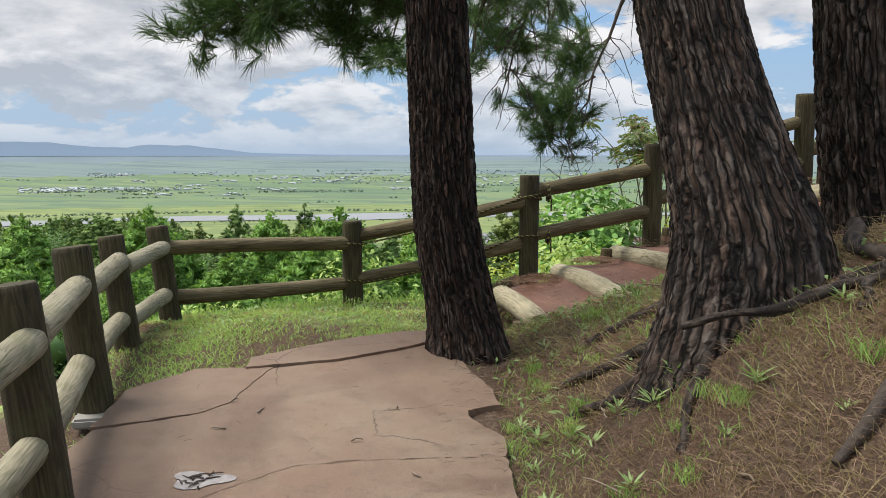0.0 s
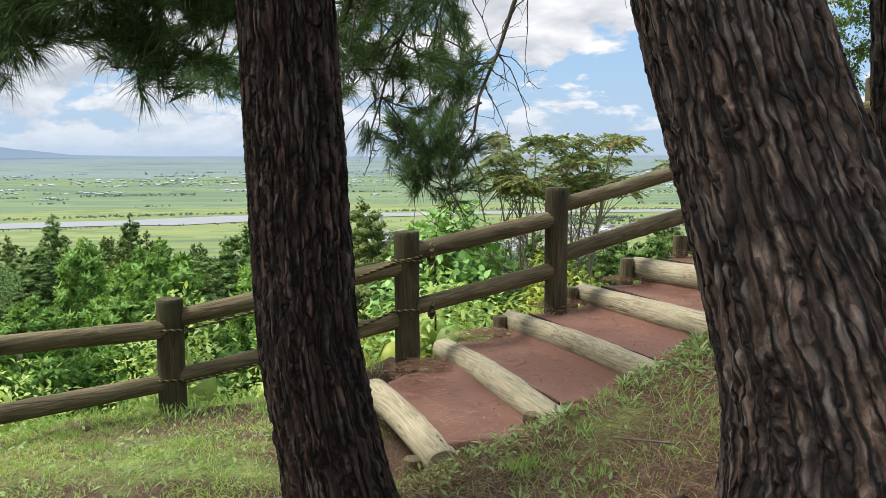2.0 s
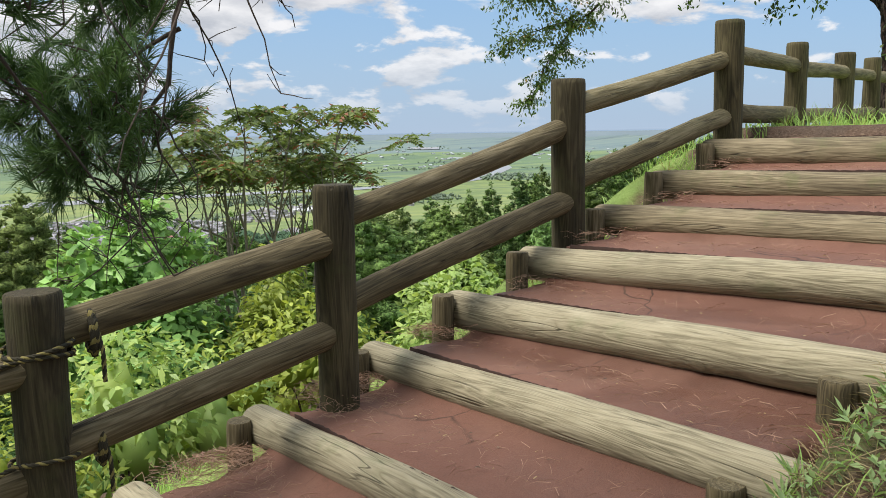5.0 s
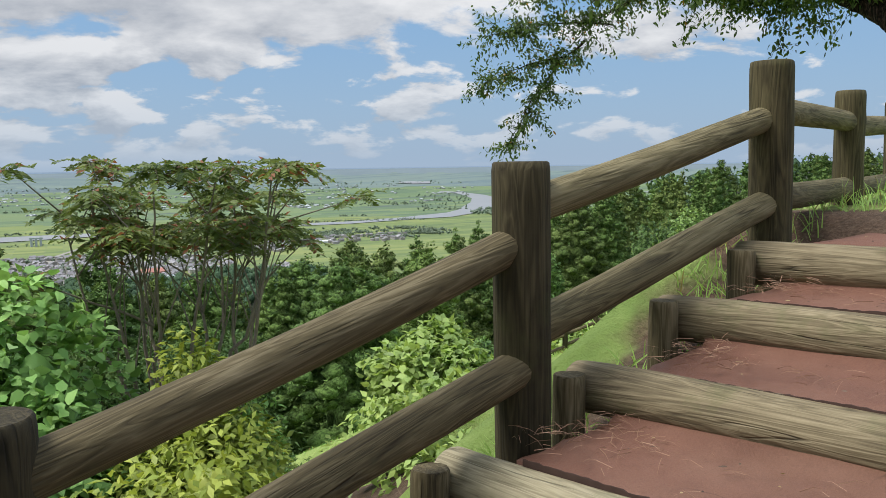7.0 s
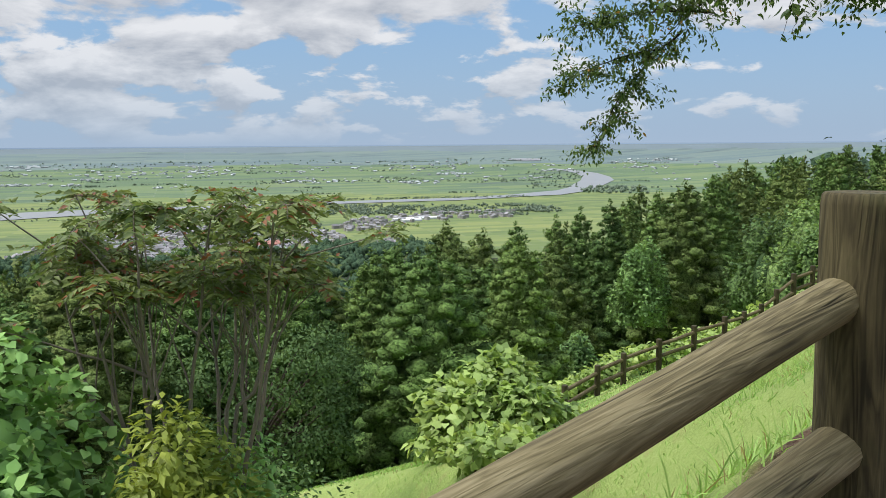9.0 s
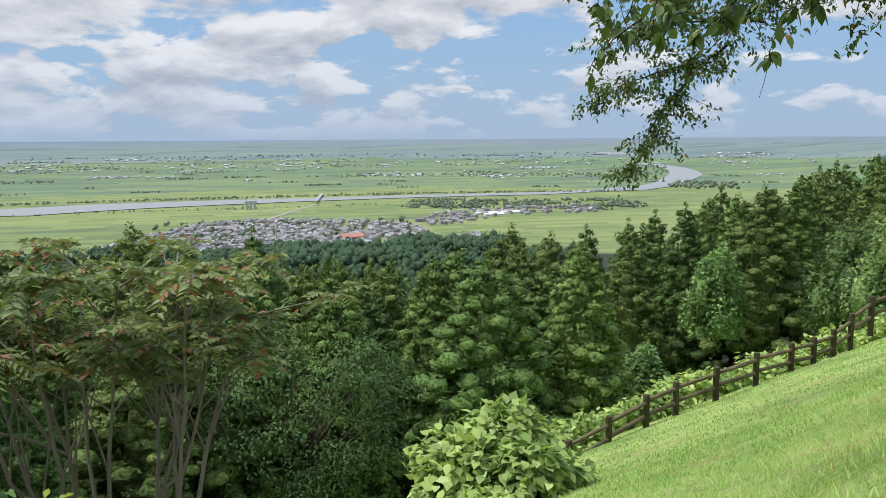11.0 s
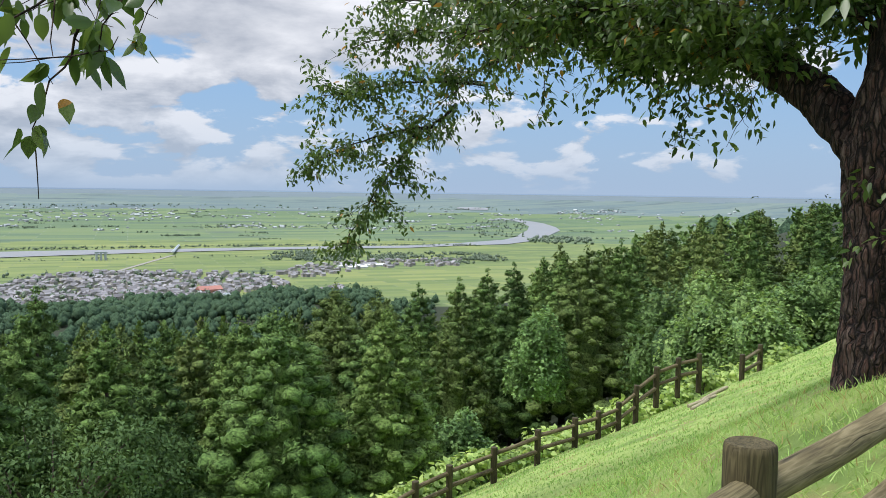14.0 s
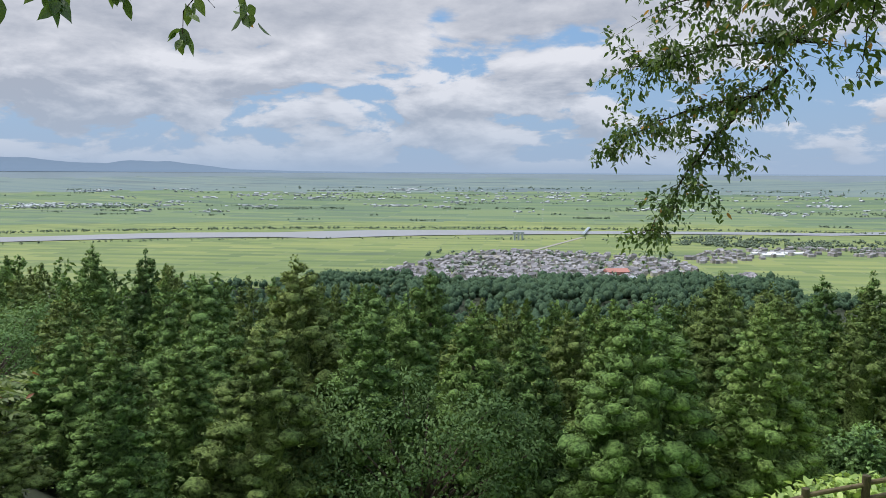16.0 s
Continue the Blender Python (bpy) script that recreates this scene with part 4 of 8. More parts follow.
paving = tagged(thing("pavement", "cracked reddish concrete path slabs with worn edges", "path"), kind="structure")
slab_piece([(-1.10, 4.63), (-0.60, 4.80), (-0.22, 5.06), (-0.05, 5.22), (0.02, 5.45), (-0.30, 5.38), (-0.65, 5.18), (-1.10, 4.80)], paving, lift=0.045)
slab_piece([(-1.60, 3.74), (-1.19, 3.92), (-1.07, 4.08), (-1.05, 4.28), (-1.0, 4.52), (-0.97, 4.65), (-1.13, 4.63), (-1.37, 4.61), (-1.62, 4.27)], paving, lift=0.034)
slab_piece([(-1.58, 3.70), (-1.19, 3.88), (-1.055, 4.05), (-1.03, 4.27), (-0.98, 4.51), (-0.95, 4.64), (-0.60, 4.77), (-0.22, 5.02), (-0.04, 5.17), (0.06, 5.01), (0.12, 4.67), (0.24, 4.27), (0.27, 4.06), (0.10, 3.97), (0.12, 3.84), (0.26, 3.62), (0.26, 3.42), (-0.34, 3.385), (-0.61, 3.325), (-0.82, 3.14), (-1.05, 2.9), (-1.50, 2.75), (-1.58, 3.2)], paving)
slab_piece([(0.26, 3.405), (-0.34, 3.37), (-0.60, 3.305), (-0.80, 3.12), (-1.04, 2.88), (-1.46, 2.72), (-1.30, 1.9), (-1.2, 0.5), (-1.2, -2.5), (0.4, -2.5), (0.35, 1.0), (0.27, 2.6)], paving)

puddle_bm = bmesh.new()
bmesh.ops.create_circle(puddle_bm, cap_ends=True, segments=24, radius=1.0)
for v in puddle_bm.verts:
    k = 1 + 0.25 * math.sin(3 * math.atan2(v.co.y, v.co.x) + 1)
    v.co = Vector((-0.95 + v.co.x * 0.115 * k, 3.18 + v.co.y * 0.075 * k, 0.05 * (3.18 + v.co.y * 0.075 * k) + 0.0335))
tagged(part("puddle", puddle_bm, M_puddle, None), "small rain puddle on the concrete path", "puddle")


def log_mesh(name, length, radius, mat, sides=18, wobble=0.03, knots=3, bend=0.012):
    """A round log along z from 0 to length, slightly bent and tapered, chamfered at the ends."""
    acc = Acc()
    ring_z = np.concatenate([[0, 0.006], np.linspace(0.03, length - 0.03, max(6, int(length / 0.07))), [length - 0.006, length]])
    n = len(ring_z)
    a = np.linspace(0, 2 * np.pi, sides, endpoint=False)
    ph = rng.random(4) * 6.28
    Z, A = np.meshgrid(ring_z, a, indexing="ij")
    r = radius * (1 + wobble * np.sin(2 * A + ph[0] + Z * 1.7) + wobble * 0.8 * np.sin(3 * A + ph[1]) + wobble * (fbm(A * 1.6 + ph[2], Z * 7, int(ph[3] * 90), 3) - 0.5) * 2)
    h = np.full_like(r, 0.6)
    for k in range(knots):
        kz, ka = rng.random() * length, rng.random() * 6.28
        dd = ((Z - kz) / (radius * 0.35)) ** 2 + (((A - ka + np.pi) % (2 * np.pi) - np.pi) / 0.35) ** 2
        r += radius * 0.09 * np.exp(-dd)
    split = rng.random() * 6.28                                   # drying crack
    dd = np.abs((A - split - 0.12 * np.sin(Z * 3) + np.pi) % (2 * np.pi) - np.pi)
    r -= radius * 0.05 * np.exp(-(dd / 0.12) ** 2)
    r[0] *= 0.90
    r[-1] *= 0.90
    r[1] *= 0.97
    r[-2] *= 0.97
    bx, by = bend * np.sin(Z * 2.1 + ph[1]) * min(1, length), bend * np.sin(Z * 1.7 + ph[2]) * min(1, length)
    v = np.stack([r * np.cos(A) + bx, r * np.sin(A) + by, Z], -1)
    i, j = np.meshgrid(np.arange(n - 1), np.arange(sides), indexing="ij")
    q = np.stack([i * sides + j, i * sides + (j + 1) % sides, (i + 1) * sides + (j + 1) % sides, (i + 1) * sides + j], -1).reshape(-1, 4)
    acc.add(v.reshape(-1, 3), q)
    jj = np.arange(sides)
    for e, flip in ((0, True), (n - 1, False)):
        c = v[e].mean(0)
        f = np.stack([jj, (jj + 1) % sides, np.full(sides, sides)], -1)
        acc.add(np.vstack([v[e], c]), f[:, ::-1] if flip else f)
    return acc.mesh(name, mat, True, True)


def along(a, b):
    """A pose whose z axis runs from a to b."""
    a, b = Vector(a), Vector(b)
    return Matrix.Translation(a) @ (b - a).to_track_quat('Z', 'Y').to_matrix().to_4x4() @ Matrix.Rotation(rng.random() * 6.28, 4, 'Z')


def log_between(name, a, b, radius, mat, parent, label="", **kw):
    ob = part(name, log_mesh(name, (Vector(b) - Vector(a)).length, radius, mat, **kw), None, parent, label)
    ob.matrix_local = Matrix.Translation(-parent.location) @ along(a, b) if parent else along(a, b)
    return ob


STEPS = [((0.50, 7.25, 0.33), (0.67, 5.74, 0.37)), ((1.08, 7.89, 0.45), (1.29, 5.74, 0.53)), ((1.67, 8.06, 0.61), (1.87, 5.85, 0.70)),
         ((2.27, 8.14, 0.79), (2.45, 5.98, 0.85)), ((2.71, 8.08, 0.99), (2.96, 5.99, 1.06)), ((3.18, 8.11, 1.18), (3.46, 6.05, 1.25)),
         ((3.74, 8.17, 1.34), (4.02, 6.10, 1.41)), ((4.29, 8.28, 1.51), (4.60, 6.20, 1.56)), ((4.75, 8.29, 1.68), (5.10, 6.30, 1.73))]
LOG_R = 0.088


def tread(i, parent):
    """The red surface behind log i, up to the foot of the next log, with a ragged rim."""
    a, b = Vector(STEPS[i][0]), Vector(STEPS[i][1])
    if i + 1 < len(STEPS):
        c, d = Vector(STEPS[i + 1][0]), Vector(STEPS[i + 1][1])
        c.z, d.z = a.z + 0.012, b.z + 0.012
    else:
        c, d = a + Vector((1.5, 0.25, 0.03)), b + Vector((1.5, -0.2, 0.03))
    a, b = a.lerp(b, 0.12), b.lerp(a, 0.03)
    c, d = c.lerp(d, 0.12), d.lerp(c, 0.03)
    nu, nv = 30, 10
    acc = Acc()
    u, v = np.meshgrid(np.linspace(0, 1, nu), np.linspace(0, 1, nv), indexing="ij")
    A, B, C, D = (np.array(p) for p in (a, b, c, d))
    jag = 0.010 * (rng.random(nu) - 0.5)
    p = ((A[None, None] * (1 - u)[..., None] + B * u[..., None]) * (1 - v)[..., None] + (C * (1 - u)[..., None] + D * u[..., None]) * v[..., None])
    p[..., 0] += np.where(v == 0, 0.03 + jag[:, None], 0.0)
    rag = (fbm(v * 5 + i, v * 0 + 3, 5) - 0.5) * 0.12
    p[..., 1] += np.where(u == 0, rag, 0) + np.where(u == 1, rag, 0)
    p[..., 2] += -0.006 + (fbm(p[..., 0] * 4, p[..., 1] * 4, 11) - 0.5) * 0.018
    p[..., 2] += 0.055 * smooth((v - 0.72) / 0.25)                   # earth banked against the next log
    q = lambda n, m: np.stack([(np.arange(n - 1)[:, None] * m + np.arange(m - 1)), (np.arange(n - 1)[:, None] * m + np.arange(1, m)), (np.arange(1, n)[:, None] * m + np.arange(1, m)), (np.arange(1, n)[:, None] * m + np.arange(m - 1))], -1).reshape(-1, 4)
    acc.add(p.reshape(-1, 3), q(nu, nv)[:, ::-1] * 1)
    for edge in (p[0], p[-1], p[:, 0], p[:, -1]):
        m = len(edge)
        low = edge - np.array([0, 0, 0.10])
        k = np.arange(m - 1)
        acc.add(np.vstack([edge, low]), np.stack([k, k + 1, k + 1 + m, k + m], -1))
    me = acc.mesh("tread", M_tread, True, True)
    bm = bmesh.new()
    bm.from_mesh(me)
    bmesh.ops.remove_doubles(bm, verts=bm.verts[:], dist=0.0005)
    bmesh.ops.recalc_face_normals(bm, faces=bm.faces[:])
    bm.to_mesh(me)
    bm.free()
    ob = part("tread", me, None, parent)
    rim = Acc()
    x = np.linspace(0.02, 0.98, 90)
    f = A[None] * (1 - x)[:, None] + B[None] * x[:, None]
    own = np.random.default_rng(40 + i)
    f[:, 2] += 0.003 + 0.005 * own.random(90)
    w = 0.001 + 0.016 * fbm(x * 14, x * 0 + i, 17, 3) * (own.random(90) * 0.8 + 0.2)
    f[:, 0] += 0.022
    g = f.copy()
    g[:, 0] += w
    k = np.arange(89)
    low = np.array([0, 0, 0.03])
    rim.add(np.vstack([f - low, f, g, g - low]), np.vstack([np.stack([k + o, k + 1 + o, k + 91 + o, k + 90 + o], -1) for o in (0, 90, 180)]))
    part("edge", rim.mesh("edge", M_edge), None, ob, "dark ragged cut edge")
    return ob


for i, (L, R) in enumerate(STEPS):
    L, R = Vector(L), Vector(R)
    R = R + (R - L).normalized() * 0.04
    st = thing("log_step", "weathered pale log step with red-brown surfaced tread and stub pegs", "step", (L + R) / 2 - Vector((0, 0, LOG_R * 2)), "log stairs", "")
    drop = Vector((0, 0, -LOG_R + 0.004))
    log_between("log", L + drop, R + drop, LOG_R * (0.95 + 0.12 * rng.random()), M_log if i < 6 else M_logdark, st, "pale grey weathered log" if i < 6 else "dark brown weathered log", wobble=0.035, knots=6)
    tread(i, st).location = -st.location
    for P, s, hh in ((L, 1, 0.05), (R, -1, 0.0)):
        base = P + Vector((-0.135, -0.10 * s if s > 0 else 0.14, 0))
        z = P.z - LOG_R * 2
        if i < 2 and s > 0:
            continue
        log_between("peg", (base.x, base.y, z - 0.25), (base.x + 0.01, base.y, P.z + hh - 0.085 + 0.04 * rng.random()), 0.056, M_rail, st, "dark sawn-off peg", wobble=0.05, knots=1, sides=14)


def fence(posts, label, greys=(), radius=0.089, rail_r=0.06, skip=(), leaning=(), browned=99):
    """Round timber fence: posts given as (x, y, base z, top z), two rails between neighbours."""
    f = thing("log_fence", label, "fence", posts[0][:3])
    for k, (x, y, b, t) in enumerate(posts):
        lean = 0.055 if k in leaning else 0.0
        log_between("post", (x + lean * 1.4, y, b - 0.35), (x - lean, y, t), radius * (0.96 + 0.08 * rng.random()), M_post if k < browned else M_brownpost, f, wobble=0.03, knots=3, sides=22, bend=0.003)
    for k in range(len(posts) - 1):
        if k in skip:
            continue
        (x0, y0, b0, t0), (x1, y1, b1, t1) = posts[k], posts[k + 1]
        dz = t1 - t0
        for drop, name in ((0.19, "top_rail"), (0.57, "lower_rail")):
            za, zb = t0 - drop + min(0.05, dz * 0.12), t1 - drop - min(0.05, dz * 0.12)
            a, b = Vector((x0, y0, za)), Vector((x1, y1, zb))
            g = (b - a).normalized() * radius * 0.35
            log_between(name, a + g * 0.5, b - g * 0.5, rail_r * (0.95 + 0.1 * rng.random()), M_greyrail if k in greys else M_rail if k < browned - 1 else M_tanrail, f, "silvery bleached rail" if k in greys else "", wobble=0.025, knots=4, sides=18)
    return f


POSTS = [(-1.28, 1.9, -0.05, 0.94), (-1.47, 2.95, 0.10, 1.0), (-1.76, 4.08, 0.14, 1.01), (-2.12, 5.5, 0.08, 0.93), (-2.24, 6.75, 0.08, 0.89), (-0.81, 7.5, 0.12, 0.875),
         (0.77, 7.53, 0.42, 1.28), (1.93, 7.76, 0.66, 1.56), (3.42, 8.06, 1.16, 2.03), (5.017, 8.357, 1.58, 2.45),
         (6.45, 8.90, 1.68, 2.42), (7.88, 9.42, 1.66, 2.44), (9.10, 9.90, 1.62, 2.47), (10.28, 10.35, 1.58, 2.49), (11.90, 10.77, 1.62, 2.57), (13.4, 11.3, 1.7, 2.62), (14.9, 11.85, 1.75, 2.68)]
fence(POSTS, "dark weathered round-log fence along the path and stairs", greys=(0, 1, 2, 3), leaning=(0, 1, 2, 3, 4), browned=9)
LOWER = [(9.2, 22.9), (10.4, 23.7), (11.6, 24.3), (12.9, 24.85), (14.2, 25.3), (15.6, 25.8), (16.95, 26.2), (18.0, 26.4), (19.4, 26.55), (20.9, 26.75), (22.3, 26.95), (23.16, 27.0), (23.93, 27.05), (24.62, 27.1), (25.48, 27.2), (26.34, 27.2), (27.2, 27.2)]
LOWER_T = [-5.05, -4.85, -4.65, -4.42, -4.2, -3.92, -3.62, -3.43, -3.2, -2.98, -2.86, -2.78, -2.62, -2.2, -1.75, -1.55, -1.48]
fence([(x, y, t - 0.88, t) for (x, y), t in zip(LOWER, LOWER_T)], "brown log fence along the foot of the mown slope", radius=0.085, rail_r=0.055)
fence([(28.4, 26.6, -2.35, -1.5), (30.1, 27.4, -2.3, -1.45)], "short end of the brown log fence beyond a gap", radius=0.085, rail_r=0.055)

# ---- pines beside the path ----
def bark_plates(u, v, seed, cu, cv):
    """Height of long bark plates (0 in the furrows, 1 on the plates) over a wrapped sheet; u in cells round the trunk."""
    nu = int(u.max()) + 1
    f1, f2, own = np.full(u.shape, 9.0), np.full(u.shape, 9.0), np.zeros(u.shape)
    iu, iv = np.floor(u).astype(np.int64), np.floor(v).astype(np.int64)
    for du in (-1, 0, 1):
        for dv in (-1, 0, 1):
            gu, gv = iu + du, iv + dv
            px = gu + 0.15 + 0.7 * hash2(gu % nu, gv, seed)
            py = gv + 0.1 + 0.8 * hash2(gu % nu, gv, seed + 5)
            d = np.hypot(u - px, (v - py) * 0.5)
            new1 = d < f1
            f2 = np.where(new1, f1, np.minimum(f2, d))
            own = np.where(new1, hash2(gu % nu, gv, seed + 9), own)
            f1 = np.where(new1, d, f1)
    return smooth((f2 - f1) / 0.26), own


def pine_trunk(name, path, radii, seed, z_fine, parent, flare=(), cells=44, mat=None):
    """Trunk with furrowed plate bark: path and radii from the root collar up."""
    path, radii = np.asarray(path, float), np.asarray(radii, float)
    z = path[:, 2]
    zs = np.concatenate([np.arange(z[0], z_fine, 0.017), np.arange(z_fine, z[-1], 0.12)])
    # smooth the axis
    cx = np.interp(zs, z, path[:, 0])
    cy = np.interp(zs, z, path[:, 1])
    rr = np.interp(zs, z, radii)
    k = np.exp(-np.linspace(-2, 2, 41) ** 2)
    k /= k.sum()
    pad = lambda a: np.convolve(np.pad(a, 20, mode="edge"), k, "valid")
    cx, cy, rr = pad(cx), pad(cy), pad(rr)
    sides = 156
    a = np.linspace(0, 2 * np.pi, sides, endpoint=False)
    Z, A = np.meshgrid(zs, a, indexing="ij")
    warp = (fbm(A * 2.2, Z * 5, seed, 3) - 0.5) * 2.6
    ua = ((A / (2 * np.pi) * cells) + warp * np.sin(A / 2) ** 0.5) % cells
    h, own = bark_plates(ua, Z * 1.9 + warp * 0.7, seed, 1, 1)
    h2, _ = bark_plates(ua * 1.0, Z * 8 + 3.3, seed + 40, 1, 1)
    h = h * (0.72 + 0.28 * h2)
    R = rr[:, None] * (1 + 0.05 * np.sin(2 * A + seed) + 0.04 * np.sin(3 * A + 2 * seed + Z))
    for fa, fw, fh, fz in flare:                       # root buttresses
        da = np.abs((A - fa + np.pi) % (2 * np.pi) - np.pi)
        R = R + fh * np.exp(-(da / fw) ** 2) * np.exp(-np.clip(Z - z[0], 0, None) / fz)
    fine = fbm(A * 30, Z * 60, seed + 3, 3) - 0.5
    flake = fbm(A * 11, Z * 38, seed + 8, 3)
    R = R + (np.minimum(h, 0.75) - 0.65) * 0.020 + (own - 0.5) * 0.008 * h + fine * 0.011 * (0.3 + h) + flake * 0.007 * h
    v = np.stack([cx[:, None] + R * np.cos(A), cy[:, None] + R * np.sin(A), Z], -1)
    n, s = Z.shape
    i, j = np.meshgrid(np.arange(n - 1), np.arange(s), indexing="ij")
    q = np.stack([i * s + j, i * s + (j + 1) % s, (i + 1) * s + (j + 1) % s, (i + 1) * s + j], -1).reshape(-1, 4)
    acc = Acc()
    acc.add(v.reshape(-1, 3), q, np.clip(h * (0.6 + 0.4 * own) + fine * 0.25, 0, 1).ravel())
    ob = part(name, acc, mat or M_bark, parent)
    girth = rr[:len(rr) // 2].mean()                   # the grain follows the stem's lean and flare
    stem = np.stack([girth * np.cos(A), girth * np.sin(A), Z], -1).reshape(-1, 3)
    ob.data.attributes.new("stem", 'FLOAT_VECTOR', 'POINT').data.foreach_set("vector", stem.ravel().astype(np.float32))
    return ob


def needle_tuft(acc, at, axis, n=46, length=0.12, spread=0.75):
    """A brush of needles at a shoot's end."""
    axis = np.asarray(axis, float)
    axis = axis / np.linalg.norm(axis)
    d = axis + rng.normal(0, spread * 0.55, (n, 3))
    d /= np.linalg.norm(d, axis=1)[:, None]
    base = np.asarray(at) - axis * rng.random((n, 1)) * length * 0.9
    blades(acc, base, d, length * (0.7 + 0.5 * rng.random(n)), 0.0035)


def pine_bough(wood, needles, start, end, sag, r0, shoots, reach, tuft_n=46, length=0.12, hang=0.0, bare=0.25, dead=0):
    """A bough with side shoots that end in needle brushes."""
    p = arc(start, end, 14, sag, 0.02)
    tube(wood, p, np.linspace(r0, r0 * 0.25, 14), 7)
    L = np.linalg.norm(np.asarray(end) - np.asarray(start))
    for k in range(shoots):
        t = bare + (1 - bare) * rng.random()
        b = p[min(13, int(t * 13.99))]
        d = unit(1, 0.15)[0] * np.array([1, 1, 0.6])
        d[2] -= hang * rng.random()
        e = b + d / np.linalg.norm(d) * reach * (0.35 + 0.65 * rng.random()) * (1.2 - 0.5 * t)
        q = arc(b, e, 6, 0.02, 0.008)
        tube(wood, q, np.linspace(r0 * 0.28, 0.0035, 6), 5, caps=False)
        for f in (0.45, 0.6, 0.75, 0.9, 1.0):
            w = q[min(5, int(f * 5.99))] + rng.normal(0, 0.035, 3)
            ax = (q[-1] - q[-2]) / (np.linalg.norm(q[-1] - q[-2]) + 1e-9) + rng.normal(0, 0.5, 3) + np.array([0, 0, 0.25])
            if f < 0.95:
                tube(wood, np.array([q[min(5, int(f * 5.99))], w]), [0.003, 0.0025], 4, caps=False)
            needle_tuft(needles, w + ax * 0.04, ax, tuft_n, length)
    for k in range(dead):                              # bare drooping twigs
        b = p[rng.integers(4, 14)]
        e = b + np.array([rng.normal(0, 0.25), rng.normal(0, 0.2), -0.25 - 0.45 * rng.random()])
        q = arc(b, e, 8, -0.05, 0.018)
        tube(wood, q, np.linspace(0.006, 0.002, 8), 4, caps=False)
        for m in range(4):
            c = q[rng.integers(2, 8)]
            tube(wood, arc(c, c + rng.normal(0, 0.09, 3), 4, 0, 0.01), np.linspace(0.003, 0.0015, 4), 3, caps=False)
    return p


def crown_high(wood, needles, x, y, z0, z1, spread, boughs, reach=()):
    """The unseen crown above the path, shaped for its shade: many boughs with coarse brushes."""
    for k in range(boughs):
        z = z0 + (z1 - z0) * (k + rng.random()) / boughs
        a = rng.random() * 6.28
        L = spread * (1.0 - 0.5 * (z - z0) / (z1 - z0)) * (0.6 + 0.5 * rng.random())
        L *= 1.0 - 0.35 * max(0.0, math.sin(a)) + 0.25 * max(0.0, math.cos(a + 0.7) * -1)   # shorter towards +y, longer towards -x, so its shade covers path and stairs
        end = (x + L * math.cos(a), y + L * math.sin(a), z + 0.2 + 0.5 * rng.random())
        if k < len(reach):
            end = (reach[k][0], reach[k][1], z + 0.4)
        p = arc((x, y, z), end, 8, 0.15, 0.03)
        tube(wood, p, np.linspace(0.028, 0.008, 8), 5, caps=False)
        for m in range(28):
            c = p[rng.integers(2, 8)] + rng.normal(0, 0.5, 3) * np.array([1, 1, 0.5])
            needle_tuft(needles, c, unit(1, 0.6)[0], 13, 0.22, 1.3)
            needles.h[-1][:] = 0.6


pine_a = thing("pine_tree", "slim dark pine with deeply furrowed bark beside the path", "pine tree", (0.15, 5.0, 0.25), "pines by the path")
pine_trunk("trunk", [(0.17, 5.03, 0.10), (0.15, 5.04, 0.33), (0.11, 5.05, 0.55), (0.01, 5.05, 1.03), (-0.02, 5.05, 1.7), (-0.05, 5.05, 2.4), (-0.12, 5.0, 4.0), (-0.35, 5.0, 9.0)],
                [0.28, 0.235, 0.207, 0.192, 0.181, 0.176, 0.165, 0.07], 3, 2.75, pine_a, [(-0.6, 0.5, 0.06, 0.12), (3.6, 0.5, 0.08, 0.1), (1.9, 0.4, 0.05, 0.15)])
pine_b = thing("pine_tree", "thick leaning pine with plated bark and bare spreading roots", "pine tree", (1.33, 3.8, 0.6), "pines by the path")
pine_trunk("trunk", [(1.26, 3.57, 0.15), (1.30, 3.57, 0.5), (1.32, 3.58, 0.8), (1.33, 3.61, 1.1), (1.26, 3.68, 1.38), (1.17, 3.79, 1.76), (1.10, 3.90, 2.14), (0.92, 4.25, 3.5), (0.45, 4.6, 9.5)],
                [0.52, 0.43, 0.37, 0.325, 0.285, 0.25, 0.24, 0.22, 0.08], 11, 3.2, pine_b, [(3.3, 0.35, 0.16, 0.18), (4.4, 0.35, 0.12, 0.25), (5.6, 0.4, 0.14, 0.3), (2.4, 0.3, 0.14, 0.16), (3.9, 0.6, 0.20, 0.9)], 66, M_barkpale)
pine_c = thing("pine_tree", "grey-brown pine with long plated bark standing on the needle bank", "pine tree", (2.2, 4.2, 1.0), "pines by the path")
pine_trunk("trunk", [(2.30, 4.2, 0.5), (2.25, 4.2, 0.9), (2.2, 4.2, 1.2), (2.13, 4.2, 1.5), (2.07, 4.2, 2.2), (1.95, 4.2, 4.0), (1.8, 4.3, 9.5)],
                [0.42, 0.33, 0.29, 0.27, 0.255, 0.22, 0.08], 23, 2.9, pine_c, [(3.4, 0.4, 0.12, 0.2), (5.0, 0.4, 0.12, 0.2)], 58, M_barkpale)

# low boughs over the path
def boughs(tree, rows):
    for st, en, sag, r0, shoots, reach, tn, ln, hang, bare, dead in rows:
        wood, ndl = Acc(), Acc()
        pine_bough(wood, ndl, st, en, sag, r0, shoots, reach, tn, ln, hang, bare, dead)
        part("needles", ndl, M_needle, part("bough", wood, M_twig, tree))


